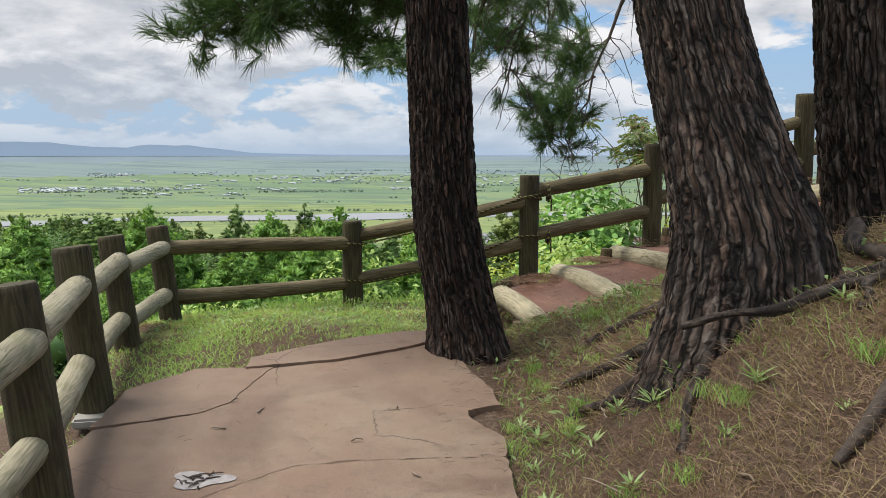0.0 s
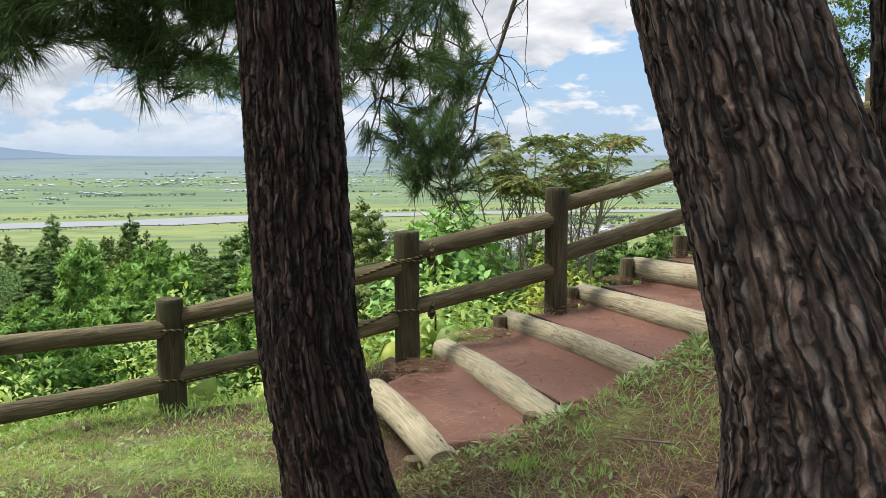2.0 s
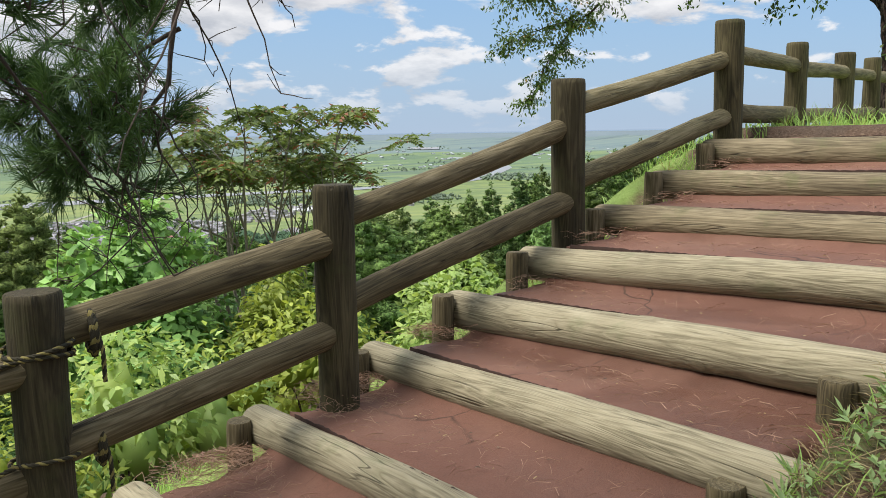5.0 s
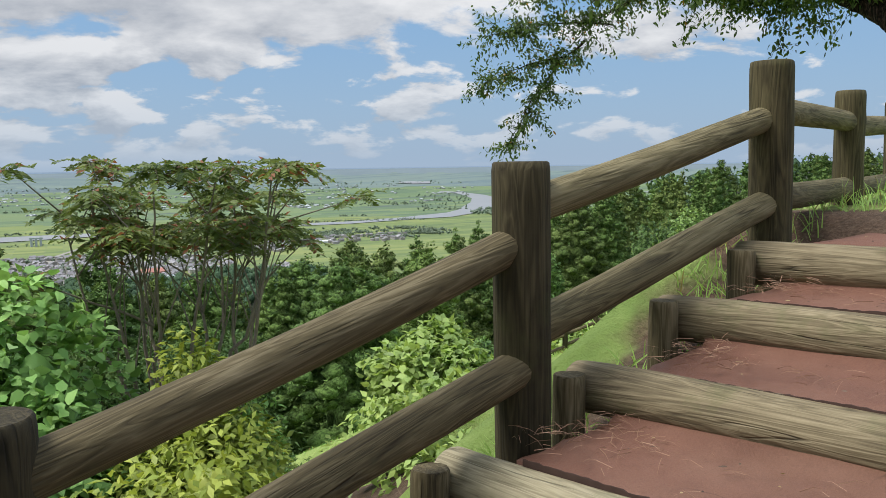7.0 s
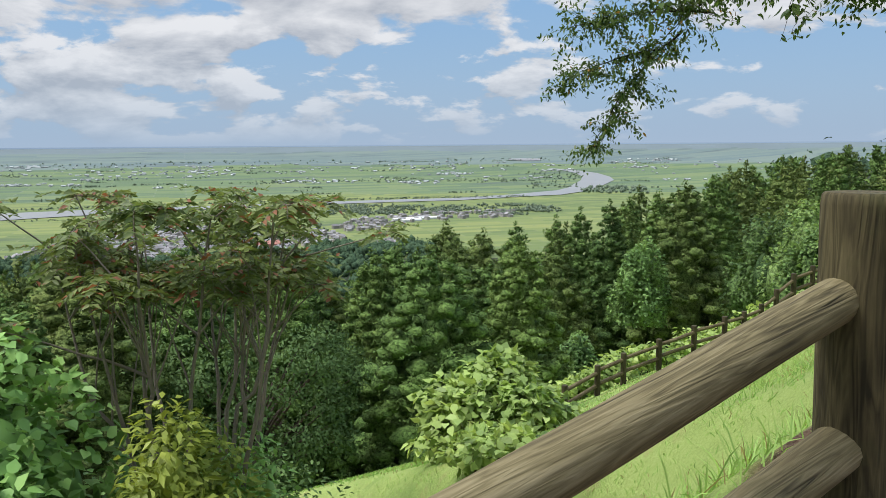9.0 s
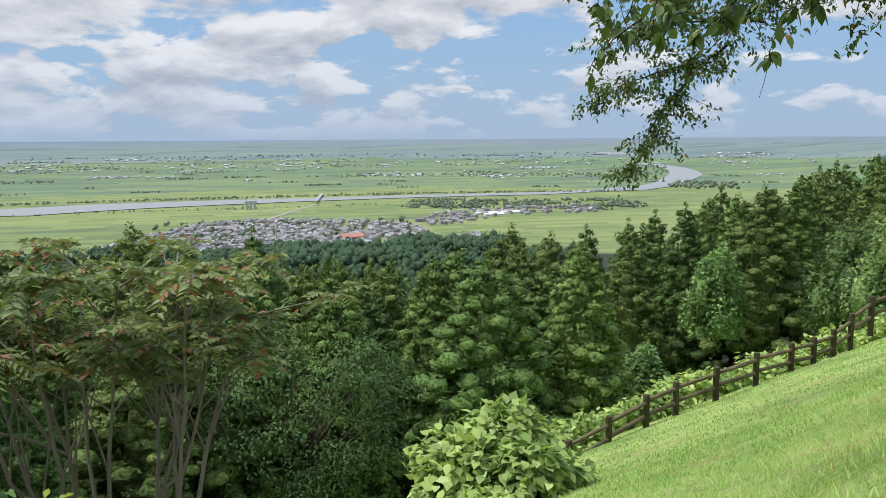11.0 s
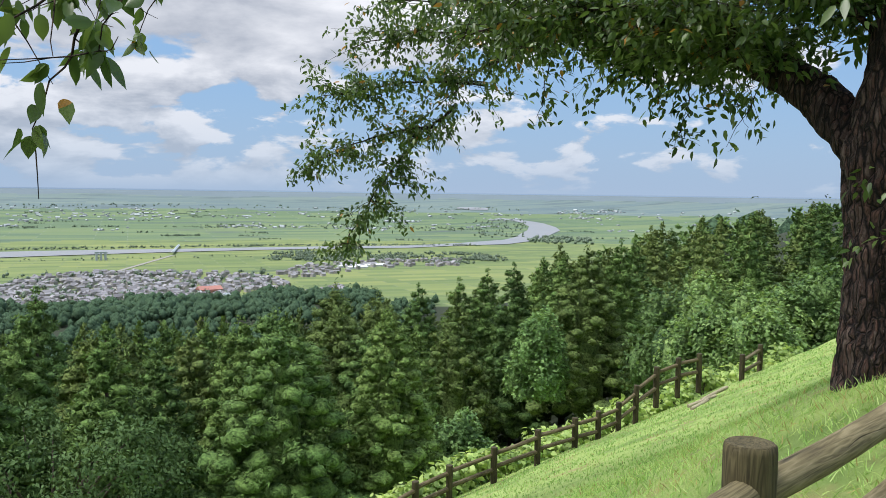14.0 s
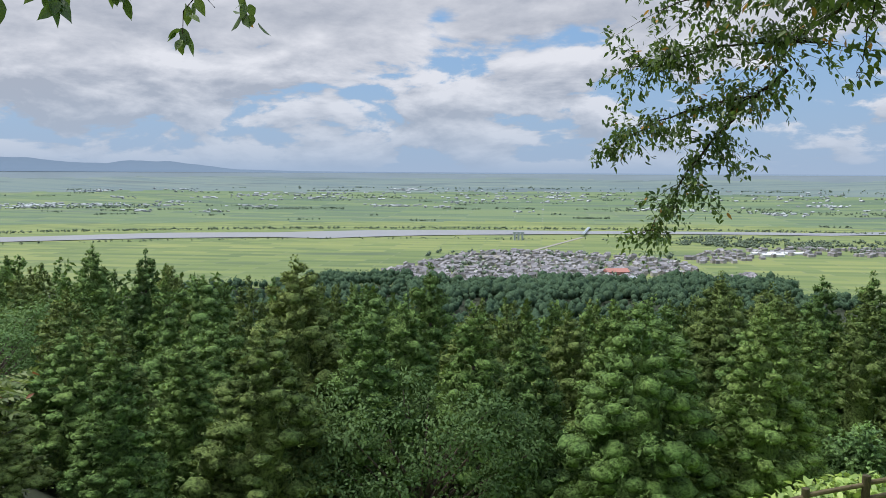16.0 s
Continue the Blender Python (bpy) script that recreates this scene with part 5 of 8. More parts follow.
boughs(pine_a, [
    ((-0.05, 5.05, 2.95), (-1.62, 5.75, 2.24), -0.10, 0.022, 60, 0.42, 50, 0.13, 0.4, 0.3, 0),
    ((-0.05, 5.05, 3.05), (-1.25, 5.6, 2.30), -0.10, 0.022, 58, 0.45, 50, 0.13, 0.4, 0.25, 0),
    ((-0.05, 5.05, 3.0), (-0.85, 5.8, 2.26), -0.08, 0.020, 56, 0.42, 50, 0.13, 0.5, 0.3, 0),
    ((-0.05, 5.05, 3.05), (-0.40, 6.0, 2.34), -0.08, 0.018, 50, 0.42, 50, 0.12, 0.5, 0.3, 0),
    ((0.0, 5.1, 2.9), (-0.55, 8.2, 2.34), -0.05, 0.018, 15, 0.30, 54, 0.13, 0.2, 0.85, 0),
    ((0.05, 5.1, 2.95), (0.30, 7.6, 2.42), -0.05, 0.02, 22, 0.42, 50, 0.13, 0.3, 0.6, 0)])
boughs(pine_b, [
    ((0.95, 3.95, 3.5), (0.30, 6.9, 2.32), -0.35, 0.045, 18, 0.45, 46, 0.12, 0.3, 0.65, 8),
    ((1.02, 5.4, 3.25), (0.52, 7.2, 1.95), -0.25, 0.022, 26, 0.45, 40, 0.12, 0.6, 0.35, 14),
    ((1.00, 5.6, 3.25), (0.75, 7.3, 2.45), -0.20, 0.020, 22, 0.45, 44, 0.12, 0.4, 0.4, 10),
    ((1.30, 5.0, 3.5), (1.70, 8.1, 2.95), -0.15, 0.030, 8, 0.35, 40, 0.12, 0.4, 0.7, 6),
    ((1.74, 8.15, 3.05), (1.18, 8.25, 1.66), 0.06, 0.019, 9, 0.30, 44, 0.12, 0.4, 0.7, 16),
    ((1.55, 8.15, 2.50), (1.12, 8.5, 2.32), -0.05, 0.010, 18, 0.30, 52, 0.12, 0.2, 0.3, 2),
    ((1.45, 8.15, 2.2), (0.92, 8.4, 1.86), -0.02, 0.010, 24, 0.32, 52, 0.12, 0.3, 0.3, 2),
    ((1.30, 8.15, 1.95), (0.95, 8.3, 1.62), 0.0, 0.009, 18, 0.26, 50, 0.12, 0.3, 0.4, 2)])
for pt, x, y, z0, z1, sp, nb in ((pine_a, -0.15, 5.0, 4.6, 8.8, 4.8, 44), (pine_b, 0.75, 4.35, 4.8, 9.3, 3.8, 24), (pine_c, 1.92, 4.2, 4.8, 9.4, 2.8, 16)):
    wood, ndl = Acc(), Acc()
    # long boughs out of view, added to throw shade on the slabs
    far = [(-2.0 - 2.6 * rng.random(), 0.2 + 3.6 * rng.random()) for _ in range(15)] if pt is pine_a else ()
    crown_high(wood, ndl, x, y, z0, z1, sp, nb, far)
    part("crown", ndl, M_needle, part("crown_limb", wood, M_twig, pt))

# surface roots
def root(path, r0, r1, parent):
    acc = Acc()
    p = np.asarray(path, float)
    t = np.linspace(0, 1, len(p))
    tt = np.linspace(0, 1, 22)
    q = np.stack([np.interp(tt, t, p[:, k]) for k in range(3)], -1) + rng.normal(0, 0.004, (22, 3)) + 0.016 * np.stack([np.sin(tt * 9 + r1 * 70), np.cos(tt * 11 + r0 * 90), 0.5 * np.sin(tt * 14)], -1)
    tube(acc, q, np.linspace(r0, r1, 22) * (1 + 0.18 * np.sin(tt * 17 + r0 * 99)), 10, wob=0.16)
    n = len(acc.h[0])
    acc.h[0] = rng.random(n) * 0.8
    return part("root", acc, M_root, parent)


def gz(x, y, up=0.0):
    return float(ground_z(x, y)) + up


def ground_path(pts, up):
    return [(x, y, gz(x, y, u)) for (x, y), u in zip(pts, np.broadcast_to(up, len(pts)))]


root([(0.90, 3.12, 0.81), (1.05, 3.05, 0.87), (1.22, 3.03, 0.90), (1.40, 3.02, 0.965), (1.58, 3.06, 1.0), (1.80, 3.2, 1.08), (2.1, 3.5, 1.16)], 0.012, 0.034, pine_b)
root([(1.62, 3.08, 1.05), (1.50, 2.93, 0.99), (1.40, 2.78, 0.93)], 0.022, 0.009, pine_b)
root([(1.78, 3.16, 1.10), (1.74, 2.95, 1.07), (1.66, 2.80, 1.0)], 0.024, 0.010, pine_b)
root(ground_path([(0.98, 3.6), (0.78, 3.85), (0.60, 4.05), (0.43, 4.12)], (0.03, 0.015, 0.005, -0.015)), 0.036, 0.011, pine_b)
root(ground_path([(0.95, 3.4), (0.72, 3.5), (0.58, 3.68), (0.38, 3.75)], (0.03, 0.012, 0.0, -0.015)), 0.034, 0.010, pine_b)
root(ground_path([(1.02, 3.25), (0.92, 3.0), (0.82, 2.8), (0.78, 2.6)], (0.04, 0.015, 0.0, -0.02)), 0.030, 0.009, pine_b)
root(ground_path([(1.1, 4.1), (0.9, 4.4), (0.75, 4.5), (0.6, 4.55)], (0.03, 0.01, 0.005, -0.01)), 0.034, 0.012, pine_b)
root(ground_path([(1.9, 3.9), (1.75, 3.55), (1.72, 3.2), (1.6, 2.9)], (0.06, 0.03, 0.02, -0.02)), 0.045, 0.015, pine_c)
root(ground_path([(1.5, 3.2), (1.9, 2.95), (2.3, 2.9)], (0.02, 0.03, 0.0)), 0.03, 0.02, pine_c)

# ---- woods on the slope ----
def cedar_meshes(seed, height, radius, n, broad=0.0, spray=0.21, fan=True):
    """Crown of sprays on drooping whorls round a straight stem, and the stem; base at the origin."""
    global rng
    keep, rng = rng, np.random.default_rng(seed)
    crown, stem = Acc(), Acc()
    tube(stem, [(0, 0, -0.5), (0.05, 0.03, height * 0.5), (0, 0, height * 0.97)], [0.03 * height * 0.55, 0.014 * height * 0.6, 0.02], 7)
    k = max(30, n // 24)                            # boughs, each a clump of sprays
    t = ((np.arange(k) + rng.random(k)) / k) ** 0.72    # 0 top, 1 bottom
    a = np.arange(k) * 2.399 + rng.normal(0, 0.5, k)
    prof = 0.07 + 0.93 * t ** (0.82 - 0.30 * broad)
    r = radius * prof * (0.62 + 0.38 * rng.random(k))
    cc = np.stack([r * np.cos(a), r * np.sin(a), height * (0.965 - t * 0.88)], -1)
    rad = radius * (0.07 + 0.15 * prof) * (0.65 + 0.7 * rng.random(k))
    clumps(crown, cc, rad[:, None] * np.array([1.0, 1.0, 0.85]), n // k, spray, spray * (0.34 if fan else 0.45), 0.35, 0.82, 2 if fan else 1, 0.6, -0.1, even=0.28, fan=fan, toward=np.stack([np.cos(a), np.sin(a), 0.35 + 0 * a], -1) * 0.9)
    hc = np.arange(12) / 12                         # dark heart of the crown
    hv, hf = BALLS[1]
    heart = np.array([0, 0, 1.0]) * height * (0.90 - hc[:, None] * 0.80)
    hr = radius * (0.05 + 0.36 * hc[:, None] ** 0.85)
    crown.add((heart[:, None] + hv[None] * (hr * np.array([1, 1, 1.6]))[:, None]).reshape(-1, 3), (hf[None] + np.arange(12)[:, None, None] * len(hv)).reshape(-1, 3))
    tip = height * np.linspace(0.88, 0.985, 6)
    clumps(crown, np.stack([tip * 0, tip * 0, tip], -1), np.linspace(0.17, 0.06, 6)[:, None] * radius * np.array([1, 1, 1.6]), 14, spray * 0.8, spray * 0.4, 0.5, 0.4, 1, 0.7, -0.3)
    rng = keep
    return crown, stem


def broad_meshes(seed, height, radius, n, leaf, lumps=16, flat=0.8, low=0.25):
    """A rounded tree: limbs towards clumps of leaves with gaps between them."""
    global rng
    keep, rng = rng, np.random.default_rng(seed)
    crown, wood = Acc(), Acc()
    tube(wood, arc((0, 0, -0.5), (0.1, 0.05, height * 0.5), 6, 0, 0.05), np.linspace(0.022 * height + 0.05, 0.05, 6), 7)
    for k in range(lumps):
        a = k * 2.4 + rng.random()
        t = (k + 0.5) / lumps
        rr = radius * (0.25 + 0.65 * math.sin(math.pi * (0.2 + 0.75 * t))) * (0.6 + 0.4 * rng.random())
        c = np.array([rr * math.cos(a), rr * math.sin(a), height * (low + (1 - low) * 0.88 * (1 - t))])
        tube(wood, arc((0, 0, height * (0.15 + 0.3 * (1 - t))), c, 6, -0.1, 0.05), np.linspace(0.012 * height + 0.01, 0.012, 6), 5, caps=False)
        rad = radius * (0.36 if lumps < 40 else 0.27) * (0.7 + 0.6 * rng.random())
        clumps(crown, [c], [(rad, rad, rad * flat)], n // lumps, leaf, leaf * 0.55, 0.45, 0.0, 1, 0.5, 0.15, even=0.3, toward=[(0.5 * math.cos(a), 0.5 * math.sin(a), 0.3)])
    rng = keep
    return crown, wood


def tree_kind(name, label, category, crown_mat, wood_mat, crown, wood, group):
    t = thing(name, label, category, (0, 0, -900), group)
    part("crown", crown, crown_mat, t, "", False)
    part("trunk", wood, wood_mat, t, "", False)
    return t


CEDARS = [tree_kind("cedar_tree", lab, "cedar tree", mt, M_cherrybark, *cedar_meshes(s, h, r, n, b), "cedars on the slope")
          for s, h, r, n, b, mt, lab in (
              (1, 14, 2.9, 4300, 0.2, M_cedar, "dark green conical cedar tree in the slope forest"),
              (2, 14, 3.3, 4600, 0.6, M_cedarbr, "olive green cedar tree with brownish cone-laden sprays"),
              (3, 14, 2.6, 4100, 0.1, M_cedar, "slender dark green cedar tree in the slope forest"),
              (4, 14, 3.6, 4800, 0.9, M_cedar, "broad full-crowned green cedar tree in the forest"))]
FARCEDARS = [tree_kind("cedar_tree", "small distant dark cedar tree in the woods", "cedar tree", mt, M_cherrybark, *cedar_meshes(s, 13, r, 2300, b, 0.34, False), "distant cedars")
             for s, r, b, mt in ((11, 2.5, 0.3, M_cedar), (12, 2.9, 0.8, M_cedarbr))]
YOUNG = [tree_kind("cedar_tree", "young bright green cedar behind the path fence", "cedar tree", M_young, M_cherrybark, *cedar_meshes(s, 4, r, 2400, b, 0.15), "young cedars")
         for s, r, b in ((14, 1.1, 0.4), (15, 1.3, 0.7))]
BROADS = [tree_kind("broadleaf_tree", "rounded pale green broadleaf tree among the cedars", "broadleaf tree", mt, M_twig, *broad_meshes(s, 9, 3.4, 6200, 0.22, 36), "broadleaf trees on the slope")
          for s, mt in ((21, M_paleleaf), (22, M_broad), (23, M_broad))]
SKY_AZ = [-75, -45, -36, -30, -24, -17, -13, -10, -4, 0, 5, 10, 15, 18, 21, 24, 27, 30, 32, 34, 37, 41, 45, 48, 52, 62, 90]
SKY_EL = [-6.5, -5.4, -4.2, -3.3, -3.6, -4.5, -5.6, -6.4, -7.5, -7.7, -8.0, -8.4, -8.1, -7.9, -7.4, -7.2, -6.8, -6.2, -4.9, -3.5, -2.7, -2.2, -1.1, -0.8, -0.2, 0.2, 0.5]
EX, EY, EZ = 8.0, 8.3, 3.35


def plant(kind, x, y, top, own_h, turn=None, wide=1.22):
    b = float(ground_z(x, y)) - 0.3
    s = max(0.25, (top - b) / own_h)
    a = rng.random() * 6.28 if turn is None else turn
    t = copy_thing(kind, pose(0, 0, 0))
    t.matrix_basis = Matrix.LocRotScale((x, y, b), Euler((0, 0, a)), (s ** 0.6 * wide, s ** 0.6 * wide, s))
    return t


def at_angle(az, dist):
    return EX + dist * math.sin(radians(az)), EY + dist * math.cos(radians(az))


# the tall ones that stand out, then the rest of the wood under the skyline
planted = []
for k, (x, y, top) in enumerate([(9.95, 53.4, -1.44), (4.05, 45.4, -0.3), (27.2, 58.1, -2.4)]):
    plant(CEDARS[(2, 1, 1)[k]], x, y, top, 14)
    planted.append((x, y))
for az, el, dist, kd in [(24.0, -6.7, 57, 1), (26.7, -6.1, 64, 0), (29.5, -5.65, 62, 2), (31.4, -5.05, 66, 2), (14.8, -8.2, 44, 0), (17.1, -7.8, 46, 3), (-1.8, -7.7, 44, 3), (9.6, -10.0, 38, 0),
                         (6.1, -9.3, 46, 2), (-5.5, -8.2, 40, 1), (11.5, -9.2, 48, 1), (21.3, -8.0, 45, 1), (23.4, -9.5, 44, 3), (26.6, -9.0, 51, 2), (19.5, -10.5, 38, 2), (-16.9, -5.0, 70, 2), (-20.3, -4.6, 85, 0), (-13.0, -6.8, 45, 3), (38.1, -3.4, 55, 1), (40.3, -2.9, 59, 2), (36.6, -3.9, 61, 0), (33.2, -4.6, 60, 2)]:
    x, y = at_angle(az, dist)
    plant(CEDARS[kd], x, y, EZ + dist * math.tan(radians(el)), 14)
    planted.append((x, y))
distant = []
tries = 0
while len(planted) < 620 and tries < 26000:
    tries += 1
    az = rng.uniform(-72, 60)
    dist = 26 + 190 * rng.random() ** 1.5
    x, y = at_angle(az, dist)
    if (x > 6 and y < 36 + 0.1 * x) or y < 20 + max(0, 4 - x):
        continue
    if (az > 33 and dist < 62) or (31 < az < 38.5 and dist < 54) or (26.5 < az < 33 and dist < 47):
        continue
    gap = 3.5 + dist * 0.013
    if any((x - a) ** 2 + (y - b) ** 2 < gap * gap for a, b in planted):
        continue
    base = float(ground_z(x, y))
    lim = EZ + dist * math.tan(radians(float(np.interp(az, SKY_AZ, SKY_EL)) - 0.1 - 1.0 * rng.random() ** 1.5))
    low = float(np.interp(math.degrees(math.atan2(x, y)), [-40, -30, -20, -13, -8, -3, 5, 12, 22], [-3.2, -3.4, -3.7, -4.9, -4.4, -5.4, -4.8, -3.5, 5]))
    lim = min(lim, 1.45 + math.hypot(x, y) * math.tan(radians(low - 0.9 * rng.random() ** 2)))
    h = rng.uniform(10.5, 17)
    if base + h > lim or (az < 26 and dist < 150 and lim - base < 33 and rng.random() < 0.8):
        h = lim - base
    if h < 3.5:
        continue
    planted.append((x, y))
    u = rng.random()
    if u < (0.22 if az < -22 else 0.0) and dist < 110:
        plant(BROADS[rng.integers(0, 3)], x, y, base + h * 0.85, 9)
    elif dist > 105:
        distant.append((x, y, base, h))
    elif dist > 43:
        plant(FARCEDARS[rng.integers(0, 2)], x, y, base + h, 13)
    else:
        plant(CEDARS[rng.integers(0, 4)], x, y, base + h, 14)
for _ in range(170):                                # the wooded shoulder on the west
    az, dist = rng.uniform(-46, -12), rng.uniform(75, 230)
    x, y = at_angle(az, dist)
    base = float(ground_z(x, y))
    low = float(np.interp(math.degrees(math.atan2(x, y)), [-40, -30, -20, -13, -8, -3], [-3.2, -3.4, -3.7, -4.9, -4.4, -5.4]))
    lim = min(EZ + dist * math.tan(radians(float(np.interp(az, SKY_AZ, SKY_EL)) - 0.7 * rng.random() ** 1.5)), 1.45 + math.hypot(x, y) * math.tan(radians(low - 0.5 * rng.random())))
    if 5 < lim - base < 27:
        distant.append((x, y, base, lim - base))
# young cedars close behind the path fence
for x, y, top in ((-1.9, 15.5, 0.45), (-0.4, 17.5, 0.1), (-3.6, 14.6, -0.2), (-5.2, 16.5, -0.1), (-6.4, 13.5, -0.6), (-8.0, 15.5, -0.5), (-2.8, 19.0, 0.0), (-9.5, 18.5, -0.4), (-7.0, 20.0, 0.2), (-11.5, 15.0, -0.9),
                 (-4.6, 22.5, -0.1), (-12.0, 21.5, -0.5), (-14.5, 18.0, -0.8), (-10.2, 12.5, -1.2), (-5.5, 11.3, -1.2), (-16.5, 23.0, -0.6), (-8.5, 24.5, -0.3), (-13.0, 26.0, -0.5)):
    if top - gz(x, y) > 0.9:
        plant(YOUNG[int(x * 7) % 2], x, y, top, 4)
# the rows farther off, in one mesh
acc = Acc()
for x, y, base, h in distant:
    m = 15 if h < 18 else 22
    t = ((np.arange(m) + rng.random(m)) / m) ** 0.7
    a = np.arange(m) * 2.4 + rng.random()
    r = min(h, 16) * 0.19 * t ** 0.7 * (0.4 + 0.4 * rng.random(m))
    c = np.stack([x + r * np.cos(a), y + r * np.sin(a), base + h * (0.97 - 0.88 * t)], -1)
    rad = min(h, 16) * (0.022 + 0.065 * t) * (0.75 + 0.5 * rng.random(m))
    clumps(acc, c, rad[:, None] * np.array([1, 1, 1.25]), 7, 1.0, 0.55, 0.4, 0.6, 1, 0.6, -0.1)
tagged(part("distant_cedars", acc.mesh("distant_cedars", M_cedar), None, None), "rows of small dark cedars farther down the slope", "woods", kind="stuff")
for t in (*CEDARS, *FARCEDARS, *YOUNG, *BROADS):
    for o in (*t.children_recursive, t):
        bpy.data.objects.remove(o)

# the pale tree in front of the cedars
plant_pale = tree_kind("broadleaf_tree", "large pale grey-green broadleaf tree below the lookout", "broadleaf tree", M_paleleaf, M_twig, *broad_meshes(31, 9.0, 4.6, 24000, 0.17, 80, 0.55), "broadleaf trees on the slope")
plant_pale.location = (9.6, 38.0, -12.6)


def far_wood(name, cells, label, size, per, mat):
    """A distant wood: many small uneven crowns in one mesh."""
    acc = Acc()
    for (x, y, h) in cells:
        z = float(ground_z(x, y))
        c = np.array([x, y, z + h * 0.45]) + rng.normal(0, 1, (2, 3)) * h * np.array([0.2, 0.2, 0.1])
        clumps(acc, c, h * np.array([[0.46, 0.46, 0.60], [0.38, 0.38, 0.5]]) * (0.8 + 0.4 * rng.random((2, 1))), per // 2, size * 0.7, size * 0.4, 0.5, 0.9, 1, 0.5, even=0.25)
    return tagged(part(name, acc.mesh(name, mat), None, None), label, "woods", kind="stuff")


cells = []
while len(cells) < 1900:                              # lower slopes behind the front rows
    az, dist = rng.uniform(-55, 62), rng.uniform(170, 560)
    x, y = at_angle(az, dist)
    z = float(ground_z(x, y))
    lim = EZ + dist * math.tan(radians(float(np.interp(az, SKY_AZ, SKY_EL)) - 0.15))
    if z < -146:
        continue
    h = min(rng.uniform(9, 15), lim - z)
    if h > 3:
        cells.append((x, y, h))
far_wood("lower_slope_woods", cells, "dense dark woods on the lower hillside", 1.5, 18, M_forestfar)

# ---- river, town and distance on the plain ----
RIVER = [(-40, -3.95, -4.30), (-24.2, -4.05, -4.33), (-16.9, -3.98, -4.32), (-10, -4.04, -4.36), (-7.0, -3.98, -4.46), (-3.8, -3.92, -4.36), (0, -3.9, -4.26), (5, -3.88, -4.17), (10.6, -3.86, -4.06),
         (18.2, -3.74, -3.90), (25.9, -3.60, -3.76), (29.6, -3.38, -3.55)]
BEND = [((29.6, -3.38), (29.6, -3.55)), ((32.5, -3.12), (32.8, -3.41)), ((33.3, -2.92), (34.4, -3.17)), ((33.7, -2.66), (35.6, -2.75)), ((34.1, -2.44), (36.3, -2.42)),
        ((34.2, -2.18), (36.0, -2.20)), ((33.7, -1.93), (35.2, -1.96)), ((32.8, -1.75), (33.7, -1.75)), ((31.9, -1.64), (32.3, -1.64))]


def ribbon(name, pairs, mat, label, category, lift, kind="structure", cut=10):
    acc = Acc()
    a, b = np.array([p[0] for p in pairs], float), np.array([p[1] for p in pairs], float)
    t = np.linspace(0, len(pairs) - 1, (len(pairs) - 1) * cut + 1)
    k = np.arange(len(pairs))
    sm = lambda s: np.stack([np.interp(t, k, s[:, 0]), np.interp(t, k, s[:, 1])], -1)
    a, b = sm(a), sm(b)
    rows = np.linspace(0, 1, 5)
    v = []
    for i in range(len(t)):
        for r in rows:
            x, y, z = on_plain(*(a[i] * (1 - r) + b[i] * r))
            v.append((x, y, z + lift))
    m = len(rows)
    i, j = np.meshgrid(np.arange(len(t) - 1), np.arange(m - 1), indexing="ij")
    q = np.stack([i * m + j, i * m + j + 1, (i + 1) * m + j + 1, (i + 1) * m + j], -1).reshape(-1, 4)
    acc.add(v, q)
    me = acc.mesh(name, mat)
    ob = tagged(part(name, me, None, None), label, category, kind=kind)
    return ob


ribbon("river", [((a, n), (a, f)) for a, n, f in RIVER], M_water, "wide pale grey-blue river across the plain", "river", 1.5)
ribbon("river_bend", BEND, M_water, "bend of the pale river before the far fields", "river", 1.6)
ribbon("far_water", [((29.3, -0.98), (29.3, -1.05)), ((30.2, -0.95), (30.2, -1.12)), ((31.4, -0.98), (31.4, -1.12))], M_water, "distant strip of pale water", "river", 3)

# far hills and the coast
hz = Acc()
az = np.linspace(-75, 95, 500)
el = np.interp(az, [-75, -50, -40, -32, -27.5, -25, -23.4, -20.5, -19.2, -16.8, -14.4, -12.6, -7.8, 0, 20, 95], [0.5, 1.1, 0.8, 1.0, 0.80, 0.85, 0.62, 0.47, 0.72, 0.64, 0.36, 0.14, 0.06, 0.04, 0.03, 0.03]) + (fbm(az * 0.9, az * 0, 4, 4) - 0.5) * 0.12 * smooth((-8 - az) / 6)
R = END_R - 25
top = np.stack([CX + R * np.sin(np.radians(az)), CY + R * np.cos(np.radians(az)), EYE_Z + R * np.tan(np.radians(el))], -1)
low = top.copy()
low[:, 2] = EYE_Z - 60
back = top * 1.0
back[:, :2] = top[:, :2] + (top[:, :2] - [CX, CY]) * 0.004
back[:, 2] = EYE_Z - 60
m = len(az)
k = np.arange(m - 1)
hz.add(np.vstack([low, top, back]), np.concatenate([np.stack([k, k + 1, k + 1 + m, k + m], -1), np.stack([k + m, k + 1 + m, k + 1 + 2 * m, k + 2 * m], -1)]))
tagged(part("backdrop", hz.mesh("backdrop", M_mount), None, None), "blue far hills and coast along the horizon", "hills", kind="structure")


